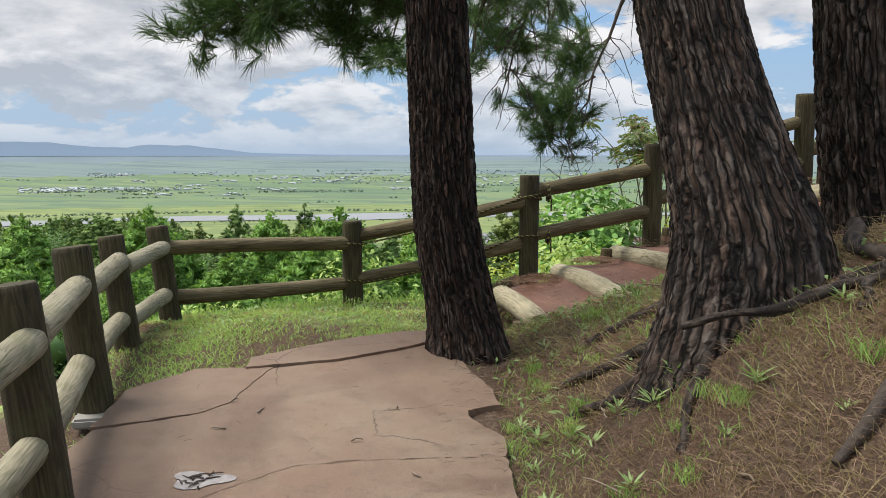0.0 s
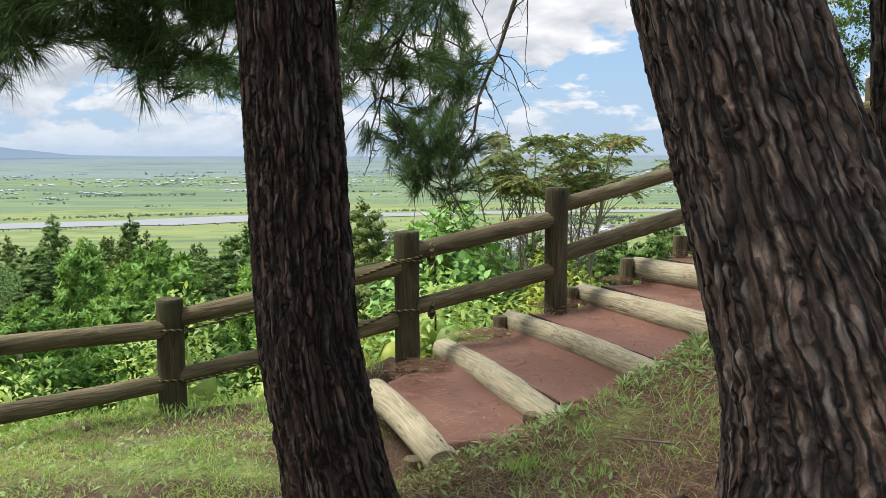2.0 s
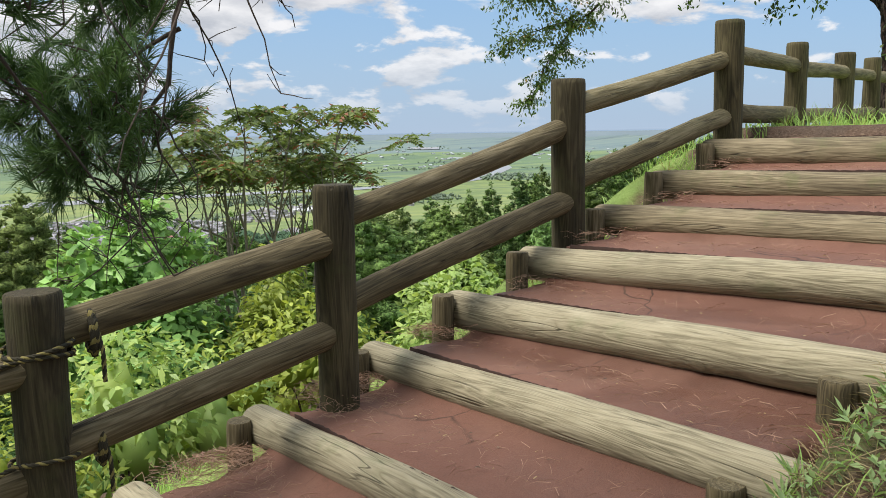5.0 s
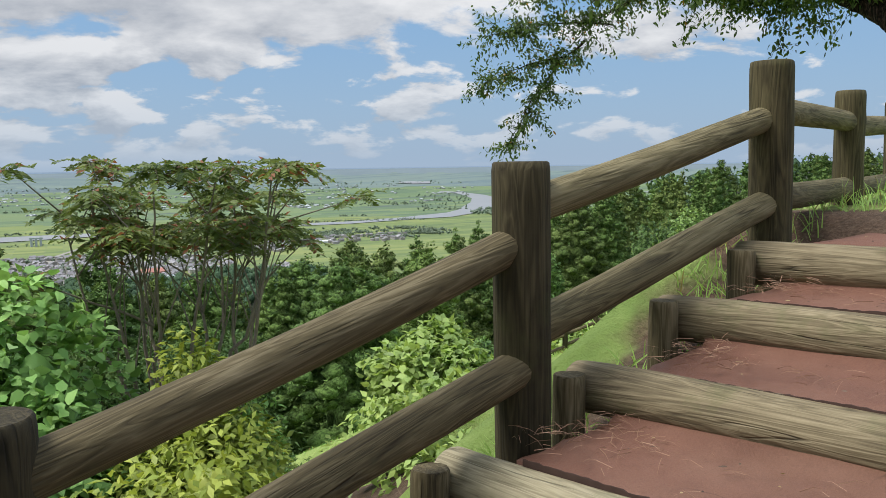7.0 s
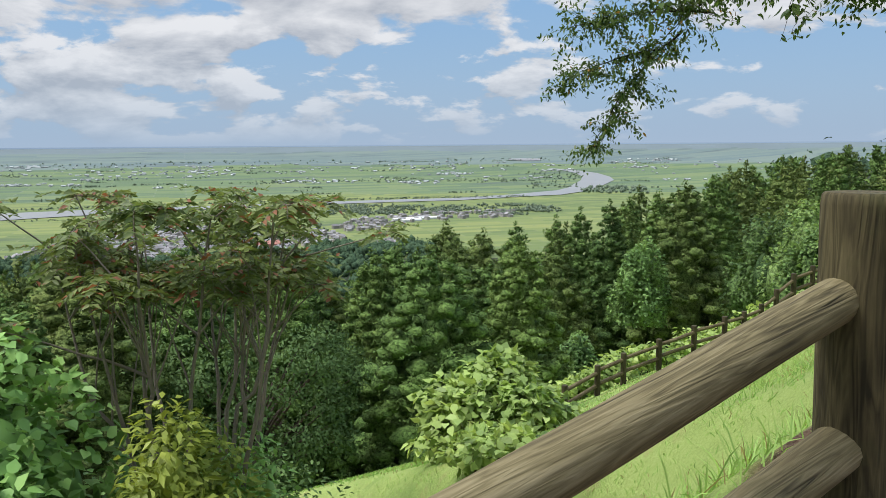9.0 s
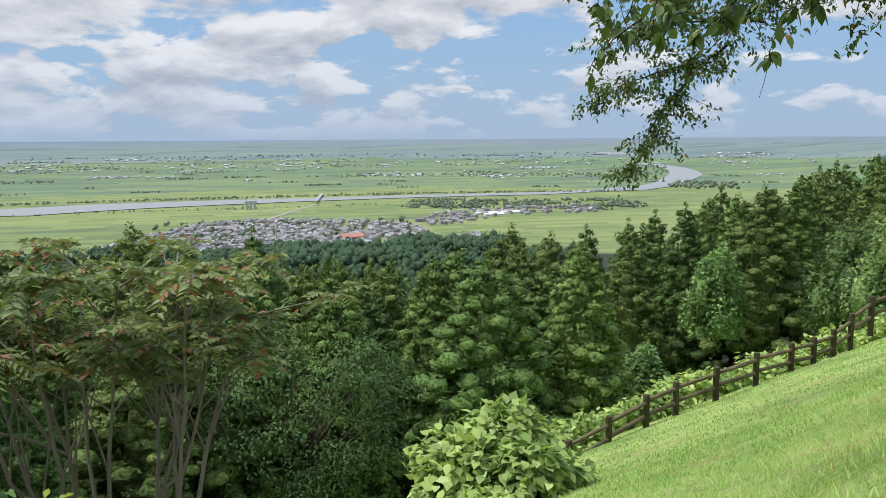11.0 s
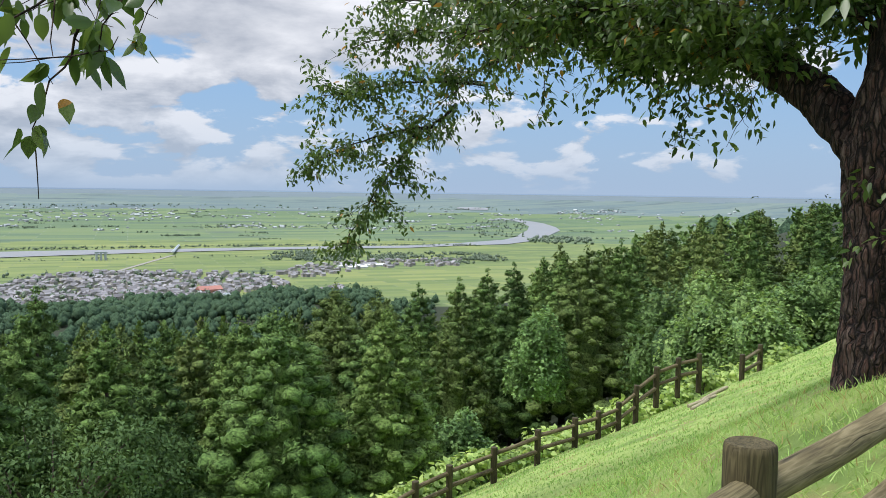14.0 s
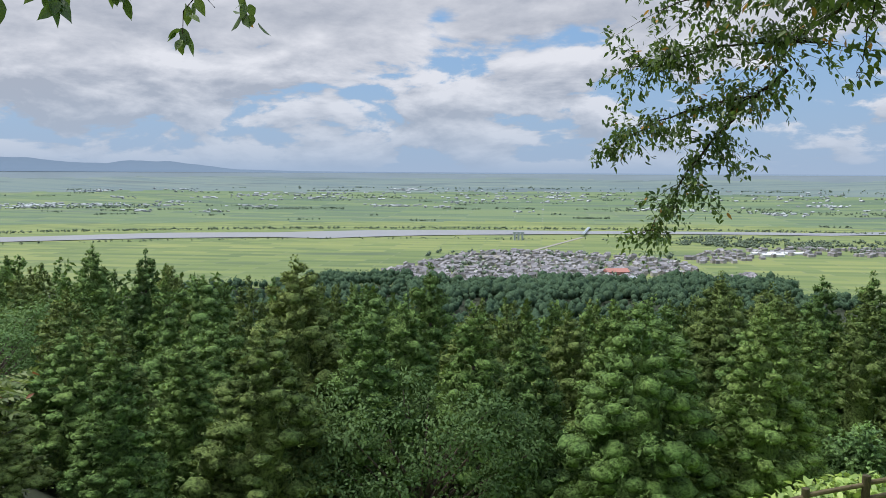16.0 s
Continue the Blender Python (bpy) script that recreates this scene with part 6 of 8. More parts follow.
def houses(spots, name, label, walls, roofs, size=(9, 7, 4.5)):
    """Many small gabled houses in one mesh."""
    acc = Acc()
    for (x, y, z), s in spots:
        a = rng.choice([0.15, 0.15 + math.pi / 2]) + rng.normal(0, 0.08)
        w, d, h = (v * s * (0.75 + 0.5 * rng.random()) for v in size)
        c, sn = math.cos(a), math.sin(a)
        P = lambda u, v, t: (x + u * c - v * sn, y + u * sn + v * c, z + t)
        wv = [P(u, v, t) for t in (-1, h) for u, v in ((-w / 2, -d / 2), (w / 2, -d / 2), (w / 2, d / 2), (-w / 2, d / 2))]
        acc.add(wv, [(0, 1, 5, 4), (1, 2, 6, 5), (2, 3, 7, 6), (3, 0, 4, 7)], mat=0)
        e = 0.5 * s
        rv = [P(-w / 2 - e, -d / 2 - e, h), P(w / 2 + e, -d / 2 - e, h), P(w / 2 + e, d / 2 + e, h), P(-w / 2 - e, d / 2 + e, h), P(-w / 2 - e, 0, h + d * 0.32), P(w / 2 + e, 0, h + d * 0.32)]
        acc.add(rv, [(0, 1, 5, 4), (2, 3, 4, 5)], mat=1)
        acc.add(rv, [(1, 2, 5), (3, 0, 4)], mat=0)
    me = acc.mesh(name, [walls, roofs], False)
    return tagged(part(name, me, None, None), label, "houses", kind="stuff")


def scatter(n, poly):
    """Random places inside a polygon of azimuth and depression."""
    p = np.array(poly)
    out = []
    while len(out) < n:
        a, e = rng.uniform(p[:, 0].min(), p[:, 0].max()), rng.uniform(p[:, 1].min(), p[:, 1].max())
        inside = False
        for i in range(len(p)):
            (x0, y0), (x1, y1) = p[i], p[i - 1]
            if (y0 > e) != (y1 > e) and a < (x1 - x0) * (e - y0) / (y1 - y0) + x0:
                inside = not inside
        if inside:
            out.append(on_plain(a, e))
    return out


TOWN = [(-3.4, -6.9), (-1.5, -6.35), (1.0, -5.9), (2.5, -5.5), (6, -5.25), (9, -5.35), (13, -5.4), (17, -5.8), (18.2, -6.3), (15, -6.9), (12, -7.2), (8, -7.1), (5, -7.5), (1.5, -7.6), (-2, -7.2)]
houses([(p, 1.0) for p in scatter(900, TOWN)], "town_houses", "dense small town of grey and brown gabled houses", M_walls, M_roofs)
houses([(p, 1.0) for p in scatter(140, [(17, -5.6), (19, -4.95), (24, -4.6), (30, -4.5), (30, -4.9), (23, -5.2), (19, -5.9)])] + [(p, 1.0) for p in scatter(70, [(19, -6.9), (21.5, -6.4), (22, -6.8), (20, -7.2)])], "outlying_houses", "scattered grey houses among trees by the river", M_walls, M_roofs)
spots = []
for a0, a1, e0, e1, n in ((-8, 30, -1.75, -1.1, 150), (-27, -19, -2.3, -2.0, 80), (-13, -5, -1.7, -1.4, 50), (13, 33, -2.5, -2.1, 40), (36, 50, -2.0, -1.0, 50), (2, 11, -2.0, -1.5, 70)):
    spots += [(on_plain(rng.uniform(a0, a1), rng.uniform(e0, e1)), rng.uniform(0.6, 1.2)) for _ in range(n)]
for _ in range(46):                                   # hamlets strung along the field roads
    a0, e0 = rng.uniform(-38, 42), -1.0 - 1.6 * rng.random()
    for k in range(rng.integers(8, 26)):
        spots.append((on_plain(a0 + rng.normal(0, 0.7), min(-0.9, e0 + rng.normal(0, 0.035))), rng.uniform(0.6, 1.1)))
# the roofs here have the haze in their colour, like the walls
houses(spots, "far_settlements", "tiny pale far settlements scattered over the plain", M_farwall, plain("hazed_far_roofs", (0.30, 0.34, 0.35), 0.8, 0.4, 0.01), (14, 9, 2.6))


def building(name, at, w, d, h, turn, roof_mat, wall_mat, label, pitch=0.0):
    b = thing(name, label, "building", at)
    bm = bmesh.new()
    bmesh.ops.create_cube(bm, size=1, matrix=Matrix.Translation((0, 0, h / 2 - 0.5)) @ Matrix.Diagonal((w, d, h + 1, 1)))
    part("wall", bm, wall_mat, b)
    bm = bmesh.new()
    vs = [bm.verts.new(c) for c in ((-w / 2 - .6, -d / 2 - .6, h), (w / 2 + .6, -d / 2 - .6, h), (w / 2 + .6, d / 2 + .6, h), (-w / 2 - .6, d / 2 + .6, h), (-w / 2 - .6, 0, h + pitch + .6), (w / 2 + .6, 0, h + pitch + .6))]
    for f in ((0, 1, 5, 4), (2, 3, 4, 5), (1, 2, 5), (3, 0, 4), (3, 2, 1, 0)):
        bm.faces.new([vs[i] for i in f])
    part("roof", bm, roof_mat, b)
    b.rotation_euler = (0, 0, turn)
    return b


building("school_building", on_plain(12.9, -6.75), 34, 20, 7, 0.1, M_redroof, M_redroof, "large red-roofed building in the town", 4)
building("hall", on_plain(14.2, -7.1), 20, 14, 5, 0.2, M_steel, M_walls, "grey-roofed hall beside the red building", 3)
for k, (a, e) in enumerate([(22.0, -5.05), (23.0, -5.0), (23.9, -4.98), (22.6, -5.13), (9.4, -7.0)]):
    building("greenhouse", on_plain(a, e), 42, 12, 3, 0.05, M_white, M_white, "long white film greenhouse among fields", 2).name = "greenhouse"
for a in np.arange(2.0, 5.3, 0.28):
    building("greenhouse", on_plain(a, -5.72), 9, 60, 2.5, 0.45, M_conc, M_conc, "long grey plastic greenhouse in a row", 1.5)

# bridge over the river and the straight road through the town
def road_strip(name, a, b, w, mat, label, lift=0.8):
    acc = Acc()
    p, q = Vector(on_plain(*a)), Vector(on_plain(*b))
    d = (q - p).normalized()
    s = Vector((-d.y, d.x, 0)) * w / 2
    v = [tuple(p + s + Vector((0, 0, lift))), tuple(p - s + Vector((0, 0, lift))), tuple(q - s + Vector((0, 0, lift))), tuple(q + s + Vector((0, 0, lift)))]
    acc.add(v, [(0, 1, 2, 3)])
    return tagged(part(name, acc.mesh(name, mat), None, None), label, "road", kind="structure")


road_strip("road", (6.9, -6.4), (7.0, -5.2), 22, M_conc, "pale straight road through the town")
road_strip("road", (7.0, -5.3), (10.6, -4.25), 9, M_conc, "pale road from the town to the bridge")
br = thing("bridge", "long pale girder bridge over the river", "bridge", on_plain(10.6, -4.2))
for nm, lo, w, hgt in (("deck", 6, 7, 1.0), ("girder", 7, 2, 1.4)):
    bm = bmesh.new()
    p, q = Vector(on_plain(10.6, -4.22)), Vector(on_plain(11.0, -3.72))
    dv = q - p
    bmesh.ops.create_cube(bm, size=1, matrix=Matrix.Translation(dv / 2 + Vector((0, 0, lo))) @ Matrix.Rotation(math.atan2(dv.y, dv.x), 4, 'Z') @ Matrix.Diagonal((dv.length, w, hgt, 1)))
    part(nm, bm, M_steel, br)
gate = thing("sluice_gate", "tall pale sluice gate by the river bank", "building", on_plain(6.3, -4.5))
for dx in (-9, 0, 9):
    bm = bmesh.new()
    bmesh.ops.create_cube(bm, size=1, matrix=Matrix.Translation((dx, 0, 9)) @ Matrix.Diagonal((4, 6, 20, 1)))
    part("tower", bm, M_steel, gate)
bm = bmesh.new()
bmesh.ops.create_cube(bm, size=1, matrix=Matrix.Translation((0, 0, 17)) @ Matrix.Diagonal((26, 5, 3, 1)))
part("beam", bm, M_steel, gate)

# tree lines and groves on the plain
cells = []
for a0, a1, e0, e1, n, h0 in ((-40, 31, -3.80, -3.70, 900, 4.5), (-40, 30, -4.5, -4.40, 200, 3), (-12.5, -5.5, -2.5, -2.38, 90, 7), (-27, -18, -2.35, -2.24, 90, 7), (12, 30, -2.5, -2.3, 150, 7), (-10, 34, -1.15, -0.95, 120, 8), (34, 38.5, -3.3, -2.9, 120, 12), (0, 17, -7.1, -5.4, 200, 9), (30.5, 34, -3.0, -1.8, 90, 9)):
    for _ in range(n):
        a = rng.uniform(a0, a1)
        e = rng.uniform(e0, e1) + (0.28 * (a - 5) / 30 if -4.6 < e0 < -3.6 and a > 5 and a1 > 29 else 0)
        x, y, z = on_plain(a, e)
        cells.append((x, y, h0 * rng.uniform(0.6, 1.2)))
for _ in range(46):                                   # riverside copses among the houses
    a0, e0, w = rng.uniform(16.5, 33), rng.uniform(-4.72, -4.10), rng.uniform(0.3, 1.4)
    for k in range(int(w * 26)):
        x, y, z = on_plain(a0 + rng.normal(0, w * 0.6), e0 + rng.normal(0, 0.035))
        cells.append((x, y, rng.uniform(4, 8)))
for _ in range(95):                                   # hedges and village groves in long thin rows
    a0, e0 = rng.uniform(-38, 40), -0.95 - 2.35 * rng.random() ** 1.3
    ln, sl = rng.uniform(0.6, 3.0), rng.normal(0, 0.012)
    for k in range(int(ln * rng.uniform(5, 12))):
        da = ln * rng.random()
        x, y, z = on_plain(a0 + da, min(-0.9, e0 + sl * da + rng.normal(0, 0.012)))
        cells.append((x, y, rng.uniform(3.0, 7.0)))
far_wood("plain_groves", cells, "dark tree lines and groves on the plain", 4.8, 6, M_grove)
cells = []
for a0, a1, e0, e1, n, h0 in ((-1, 9, -8.6, -7.6, 260, 17), (8, 17, -8.4, -7.3, 300, 17), (-8, -1, -7.6, -7.1, 110, 15), (-14, 26, -14, -8.2, 1700, 15), (-16, 28, -8.4, -7.5, 420, 13), (16, 24, -7.6, -7.0, 240, 16)):
    for _ in range(n):
        x, y, z = on_plain(rng.uniform(a0, a1), rng.uniform(e0, e1))
        cells.append((x, y, h0 * rng.uniform(0.6, 1.2)))
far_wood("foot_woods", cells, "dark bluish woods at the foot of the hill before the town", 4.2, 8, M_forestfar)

# ---- shrubs, vines and small trees near the lookout ----
def ovate(acc, centres, dirs, length, width, ups):
    """Ovate toothed leaves with a drawn-out tip, curved along and across the midrib."""
    c, d = np.asarray(centres, float), np.asarray(dirs, float)
    n = len(c)
    d = d / (np.linalg.norm(d, axis=1)[:, None] + 1e-9)
    s = np.cross(d, ups)
    s /= np.linalg.norm(s, axis=1)[:, None] + 1e-9
    nn = np.cross(s, d)
    L, W = (np.asarray(length) * np.ones(n))[:, None], width
    curl = rng.uniform(-0.05, 0.22, (n, 1))
    t = np.array([0.0, 0.07, 0.2, 0.36, 0.52, 0.68, 0.82, 0.91, 1.0])
    w = np.array([0.0, 0.26, 0.43, 0.5, 0.47, 0.36, 0.19, 0.07, 0.0])
    rows = []
    for a, b in zip(t, w):
        mid = c + d * L * a - nn * L * curl * a * a
        g = s * W * b * (1 + 0.06 * rng.normal(0, 1, (n, 1)))
        rows += [mid - g + nn * W * b * 0.3, mid, mid + g + nn * W * b * 0.3]
    v = np.stack(rows, 1).reshape(-1, 3)
    k = np.arange(n)[:, None] * 27
    f = [k + np.array([[3 * r + j, 3 * r + j + 1, 3 * r + j + 4, 3 * r + j + 3]]) for r in range(8) for j in (0, 1)]
    acc.add(v, np.concatenate(f))


def shrub(name, label, category, at, size, n, leaf, mat, heart=False, lumps=9, stems=7, group="", seed=1, up=0.35, lump=0.5):
    """A leafy mound: clumps of leaves over an uneven dome, on a few stems."""
    x, y, z = at
    sx, sy, sz = size
    t = thing(name, label, category, (x, y, z), group)
    crown, wood = Acc(), Acc()
    lob = unit(lumps, 0.6)
    lob[:, 2] = np.abs(lob[:, 2])
    ctr = lob * np.array([sx, sy, sz]) * 0.62 * (0.7 + 0.5 * rng.random((lumps, 1)))
    ctr = np.vstack([ctr, [0, 0, sz * 0.35]])
    bv, bf = BALLS[2]
    hull = np.array([x, y, z]) + ctr[:, None] + bv[None] * np.array([sx, sy, sz]) * lump * (0.62 if leaf > 0.2 else 0.34) * (0.75 + 0.45 * rng.random((len(ctr), len(bv), 1)))
    hull[..., 2] = np.maximum(hull[..., 2], z - 0.2)
    crown_n = np.tile(bv, (len(ctr), 1))
    crown.add(hull.reshape(-1, 3), (bf[None] + np.arange(len(ctr))[:, None, None] * len(bv)).reshape(-1, 3))
    crown.nr[-1] = crown_n
    cl = rng.integers(0, len(ctr), n)
    dd = unit(n, up)
    rr = (0.62 + 0.42 * rng.random((n, 1)) ** 0.5) * np.array([sx, sy, sz]) * lump
    p = np.array([x, y, z]) + ctr[cl] + dd * rr
    keep = p[:, 2] > z - 0.15
    p, dd = p[keep], dd[keep]
    m = len(p)
    d = dd * np.array([1, 1, 0.4]) + rng.normal(0, 0.45, (m, 3)) + np.array([0, 0, -0.35])
    ups = dd * 1.2 + np.array([0, 0, 0.5]) + rng.normal(0, 0.35, (m, 3))
    first = len(crown.v)
    (broad_leaf(crown, p, d, leaf * (0.6 + 0.7 * rng.random(m)), leaf * 0.8, ups) if heart else leaves(crown, p, d, leaf * (0.6 + 0.7 * rng.random(m)), leaf * 0.5, 0.15, 0.1, ups=ups))
    crown.lumpy(first, dd + np.array([0, 0, 0.25]) + rng.normal(0, 0.45, (m, 3)))
    for k in range(stems):
        e = np.array([x, y, z]) + ctr[k % len(ctr)]
        tube(wood, arc((x + rng.normal(0, 0.1), y + rng.normal(0, 0.1), z - 0.3), e, 6, 0, 0.03), np.linspace(0.018, 0.006, 6), 5, caps=False)
    part("stem", wood, M_twig, t)
    part("foliage", crown, mat, t)
    return t


def gshrub(name, label, x, y, size, n, leaf, mat, heart=False, lift=0.0, **kw):
    return shrub(name, label, "shrub", (x, y, gz(x, y) + lift), size, n, leaf, mat, heart, **kw)


def topshrub(name, label, x, y, top, wide, n, leaf, mat, heart=False, sink=0.0, **kw):
    """A shrub whose crown ends at a known height."""
    b = gz(x, y) - sink
    return shrub(name, label, "shrub", (x, y, b), (wide, wide * 0.9, (top - b) / 0.93), n, leaf, mat, heart, **kw)


topshrub("kudzu_mound", "bright green kudzu heaped over a bush beside the mown slope", 9.3, 18.0, -0.75, 1.4, 5200, 0.165, M_kudzu, True, lumps=26, lump=0.36)
gshrub("kudzu_patch", "low bright kudzu at the head of the mown slope", 9.5, 19.8, (1.0, 0.9, 0.5), 520, 0.16, M_kudzu, True)
topshrub("vine_shrub", "dense dark green vine-covered shrub below the fence", 2.55, 15.0, 1.0, 1.6, 8500, 0.14, M_vine, True, lumps=26, lump=0.33)
topshrub("yellow_shrub", "yellow-green shrub with turning leaves below the stairs", 4.05, 14.3, 0.30, 1.1, 6500, 0.11, M_yellowleaf, lumps=22, lump=0.34)
for k in range(6, 11):
    x, y = 7.7 + 0.09 * k + rng.normal(0, 0.15), 11.6 + 0.62 * k
    gshrub("kudzu_patch", "low bright kudzu fringing the mown slope", x, y, (0.55, 0.55, 0.30), 230, 0.14, M_kudzu, True, lumps=6, stems=3, group="kudzu fringe of the slope")
topshrub("leafy_shrub", "olive green shrub beside the yellow one", 4.85, 15.2, -0.35, 0.75, 2200, 0.105, M_vine, lumps=16, lump=0.36)
gshrub("yellow_shrub", "small yellow-green shrub behind the fence", 0.75, 10.4, (0.8, 0.7, 1.25), 1300, 0.085, M_yellowleaf, lumps=9)
gshrub("leafy_shrub", "green leafy shrub close behind the fence", 1.7, 11.0, (0.95, 0.85, 1.4), 1600, 0.10, M_kudzu, lumps=9)
gshrub("leafy_shrub", "light green leafy shrub behind the path fence", 3.3, 11.3, (1.0, 0.8, 1.0), 1500, 0.09, M_yellowleaf, lumps=9)
gshrub("leafy_shrub", "light green leafy shrub behind the path fence", -1.3, 12.2, (0.85, 0.85, 2.1), 1700, 0.10, M_kudzu, lumps=11)
gshrub("leafy_shrub", "tall light green shrub on the slope", -0.1, 12.6, (0.9, 0.9, 1.7), 1500, 0.10, M_kudzu, lumps=10)
gshrub("leafy_shrub", "tall light green shrub on the slope", -3.2, 12.0, (1.1, 0.9, 1.5), 1500, 0.10, M_kudzu, lumps=10)
gshrub("leafy_shrub", "tall light green shrub on the slope", -4.6, 9.8, (1.0, 1.0, 1.0), 1300, 0.09, M_broad, lumps=10)
gshrub("leafy_shrub", "low green shrub at the head of the gully", 4.6, 10.9, (0.7, 0.6, 0.5), 800, 0.08, M_kudzu, lumps=9)
for k in range(26):                                    # thicket down the slope
    x, y = rng.uniform(-9, 7.5), rng.uniform(14.5, 27)
    if abs(x - 4.4) < 2.2 and y < 20 or (x > 5.0 and y < 24):
        continue
    s = rng.uniform(0.9, 1.6)
    gshrub("leafy_shrub", "green shrub in the thicket under the trees", x, y, (s, s, s * rng.uniform(0.8, 1.3)), 800, 0.15, (M_vine, M_broad, M_paleleaf)[k % 3], lumps=9)

# kudzu along the lower fence and on the trees behind it
for k in range(34):
    x = 13.2 + k * 0.62
    y = float(np.interp(x, [13, 17, 22, 28, 35], [26.3, 27.2, 28.0, 28.3, 29.0])) + rng.uniform(0.1, 0.8)
    gshrub("kudzu_patch", "low kudzu spilling along the lower fence", x, y, (0.75, 0.8, 0.62), 170, 0.19, M_kudzu, True, lumps=6, stems=3, group="kudzu along the lower fence", lift=0.15 + 0.2 * rng.random())
for x, y, top, w, lab, mat in ((37.2, 50.0, -2.5, 2.2, "kudzu-draped conical tree among the cedars", M_kudzumound), (29.8, 46.5, -7.6, 2.3, "rounded kudzu-covered mound before the cedars", M_kudzumound), (31.5, 41.0, -8.2, 1.6, "low kudzu-covered mound behind the lower fence", M_kudzumound)):
    b = gz(x, y)
    h = top - b
    shrub("kudzu_tree", lab, "kudzu-covered tree", (x, y, b + h * (0.35 if h > 8 else 0.1)), (w, w, h * (0.56 if h > 8 else 0.8)), 8000, 0.24, mat, True, lumps=34, up=0.2, lump=0.32)
for az, dist, el, w in ((43.8, 50, -3.4, 3.0), (46.5, 47, -2.9, 3.4), (49.5, 46, -3.6, 3.0), (46.2, 41, -5.6, 2.2), (49.0, 40, -5.0, 2.6), (52.0, 48, -2.2, 3.4), (55.5, 46, -3.2, 3.2)):
    x, y = at_angle(az, dist)
    top = EZ + dist * math.tan(radians(el))
    b = gz(x, y)
    shrub("kudzu_tree", "pale green tree smothered in kudzu above the slope", "kudzu-covered tree", (x, y, min(b, top - 1.5)), (w, w, max(1.5, (top - b)) * 0.85), 6500, 0.26, M_kudzutree, True, lumps=30, lump=0.32, group="kudzu-covered trees")


def sumac(x, y):
    """A many-stemmed small tree with a flat crown of feathered leaves."""
    z = gz(x, y)
    t = thing("sumac_tree", "flat-topped sumac with pale stems and reddening feathered leaves", "small tree", (x, y, z))
    wood, fol = Acc(), Acc()
    tips = []
    for k in range(12):
        a = k * 2.4
        r = 0.30 + 1.05 * math.sqrt((k + 0.5) / 12)
        foot = (-0.28, 0.05) if math.cos(a) < 0.15 else (0.34, -0.05)        # two groups of stems
        top = np.array([x + r * math.cos(a) * 1.08, y + r * math.sin(a) * 0.95, 1.98 - 0.42 * (r / 1.45) ** 2 + rng.normal(0, 0.13)])
        base = np.array([x + 0.6 * foot[0] + 0.05 * math.cos(a), y + foot[1] + 0.05 * math.sin(a), z - 0.2])
        mid = base + (top - base) * np.array([0.46, 0.46, 0.52]) + rng.normal(0, 0.07, 3)
        p = np.vstack([arc(base, mid, 6, 0, 0.02), arc(mid, top, 7, 0.10, 0.02)[1:]])
        tube(wood, p, np.linspace(0.034, 0.008, len(p)), 6, caps=False)
        tips.append((top, top - mid))
        for m in range(6):
            b = p[rng.integers(5, 12)]
            e = b + np.array([rng.normal(0, 0.34), rng.normal(0, 0.34), 0.25 + 0.50 * rng.random()])
            e[2] = min(max(e[2], 1.15 + 0.3 * rng.random()), 2.05)
            tube(wood, arc(b, e, 5, 0, 0.01), np.linspace(0.011, 0.005, 5), 5, caps=False)
            tips.append((e, e - b))
    tips.append((np.array([x - 0.95, y + 0.1, 2.12]), np.array([-0.1, 0, 1.0])))
    tips.append((np.array([x - 1.75, y - 0.2, 0.95]), np.array([-1.0, 0, 0.2])))
    for tip, ax in tips[-2:]:
        tube(wood, arc((x - 0.4, y, 0.3), tip, 8, -0.05, 0.02), np.linspace(0.018, 0.006, 8), 5, caps=False)
    for tip, ax in tips:
        nl = 9
        for k in range(nl):
            a = k * 2.4 + rng.random()
            d = np.array([math.cos(a), math.sin(a), 0.75 - 0.9 * rng.random()])
            L = 0.27 * (0.75 + 0.5 * rng.random())
            q = tip + d * np.linspace(0, 1, 8)[:, None] * L
            q[:, 2] -= 0.15 * np.linspace(0, 1, 8) ** 2 * L / 0.3
            s = np.cross(d, [0, 0, 1.0])
            s /= np.linalg.norm(s)
            c = np.repeat(q[1:], 2, 0)
            sd = np.tile(np.vstack([s, -s]), (7, 1)) + d * 0.5 + np.array([0, 0, -0.30])
            leaves(fol, c, sd, 0.098, 0.046, 0.12, 0.15, ups=np.tile([[0, 0, 1.0]], (14, 1)) + rng.normal(0, 0.55, (14, 3)))
            leaves(fol, q[-1:], d[None], 0.09, 0.04)
            tube(wood, q, np.linspace(0.003, 0.0015, 8), 3, caps=False)
    part("stem", wood, M_palestem, t)
    part("foliage", fol, M_sumac, t)
    return t


sumac(4.45, 15.6)
gshrub("pale_thicket", "grey-green thicket under the sumac", 5.2, 17.4, (1.7, 1.3, 1.3), 2600, 0.10, M_paleleaf, lumps=14)


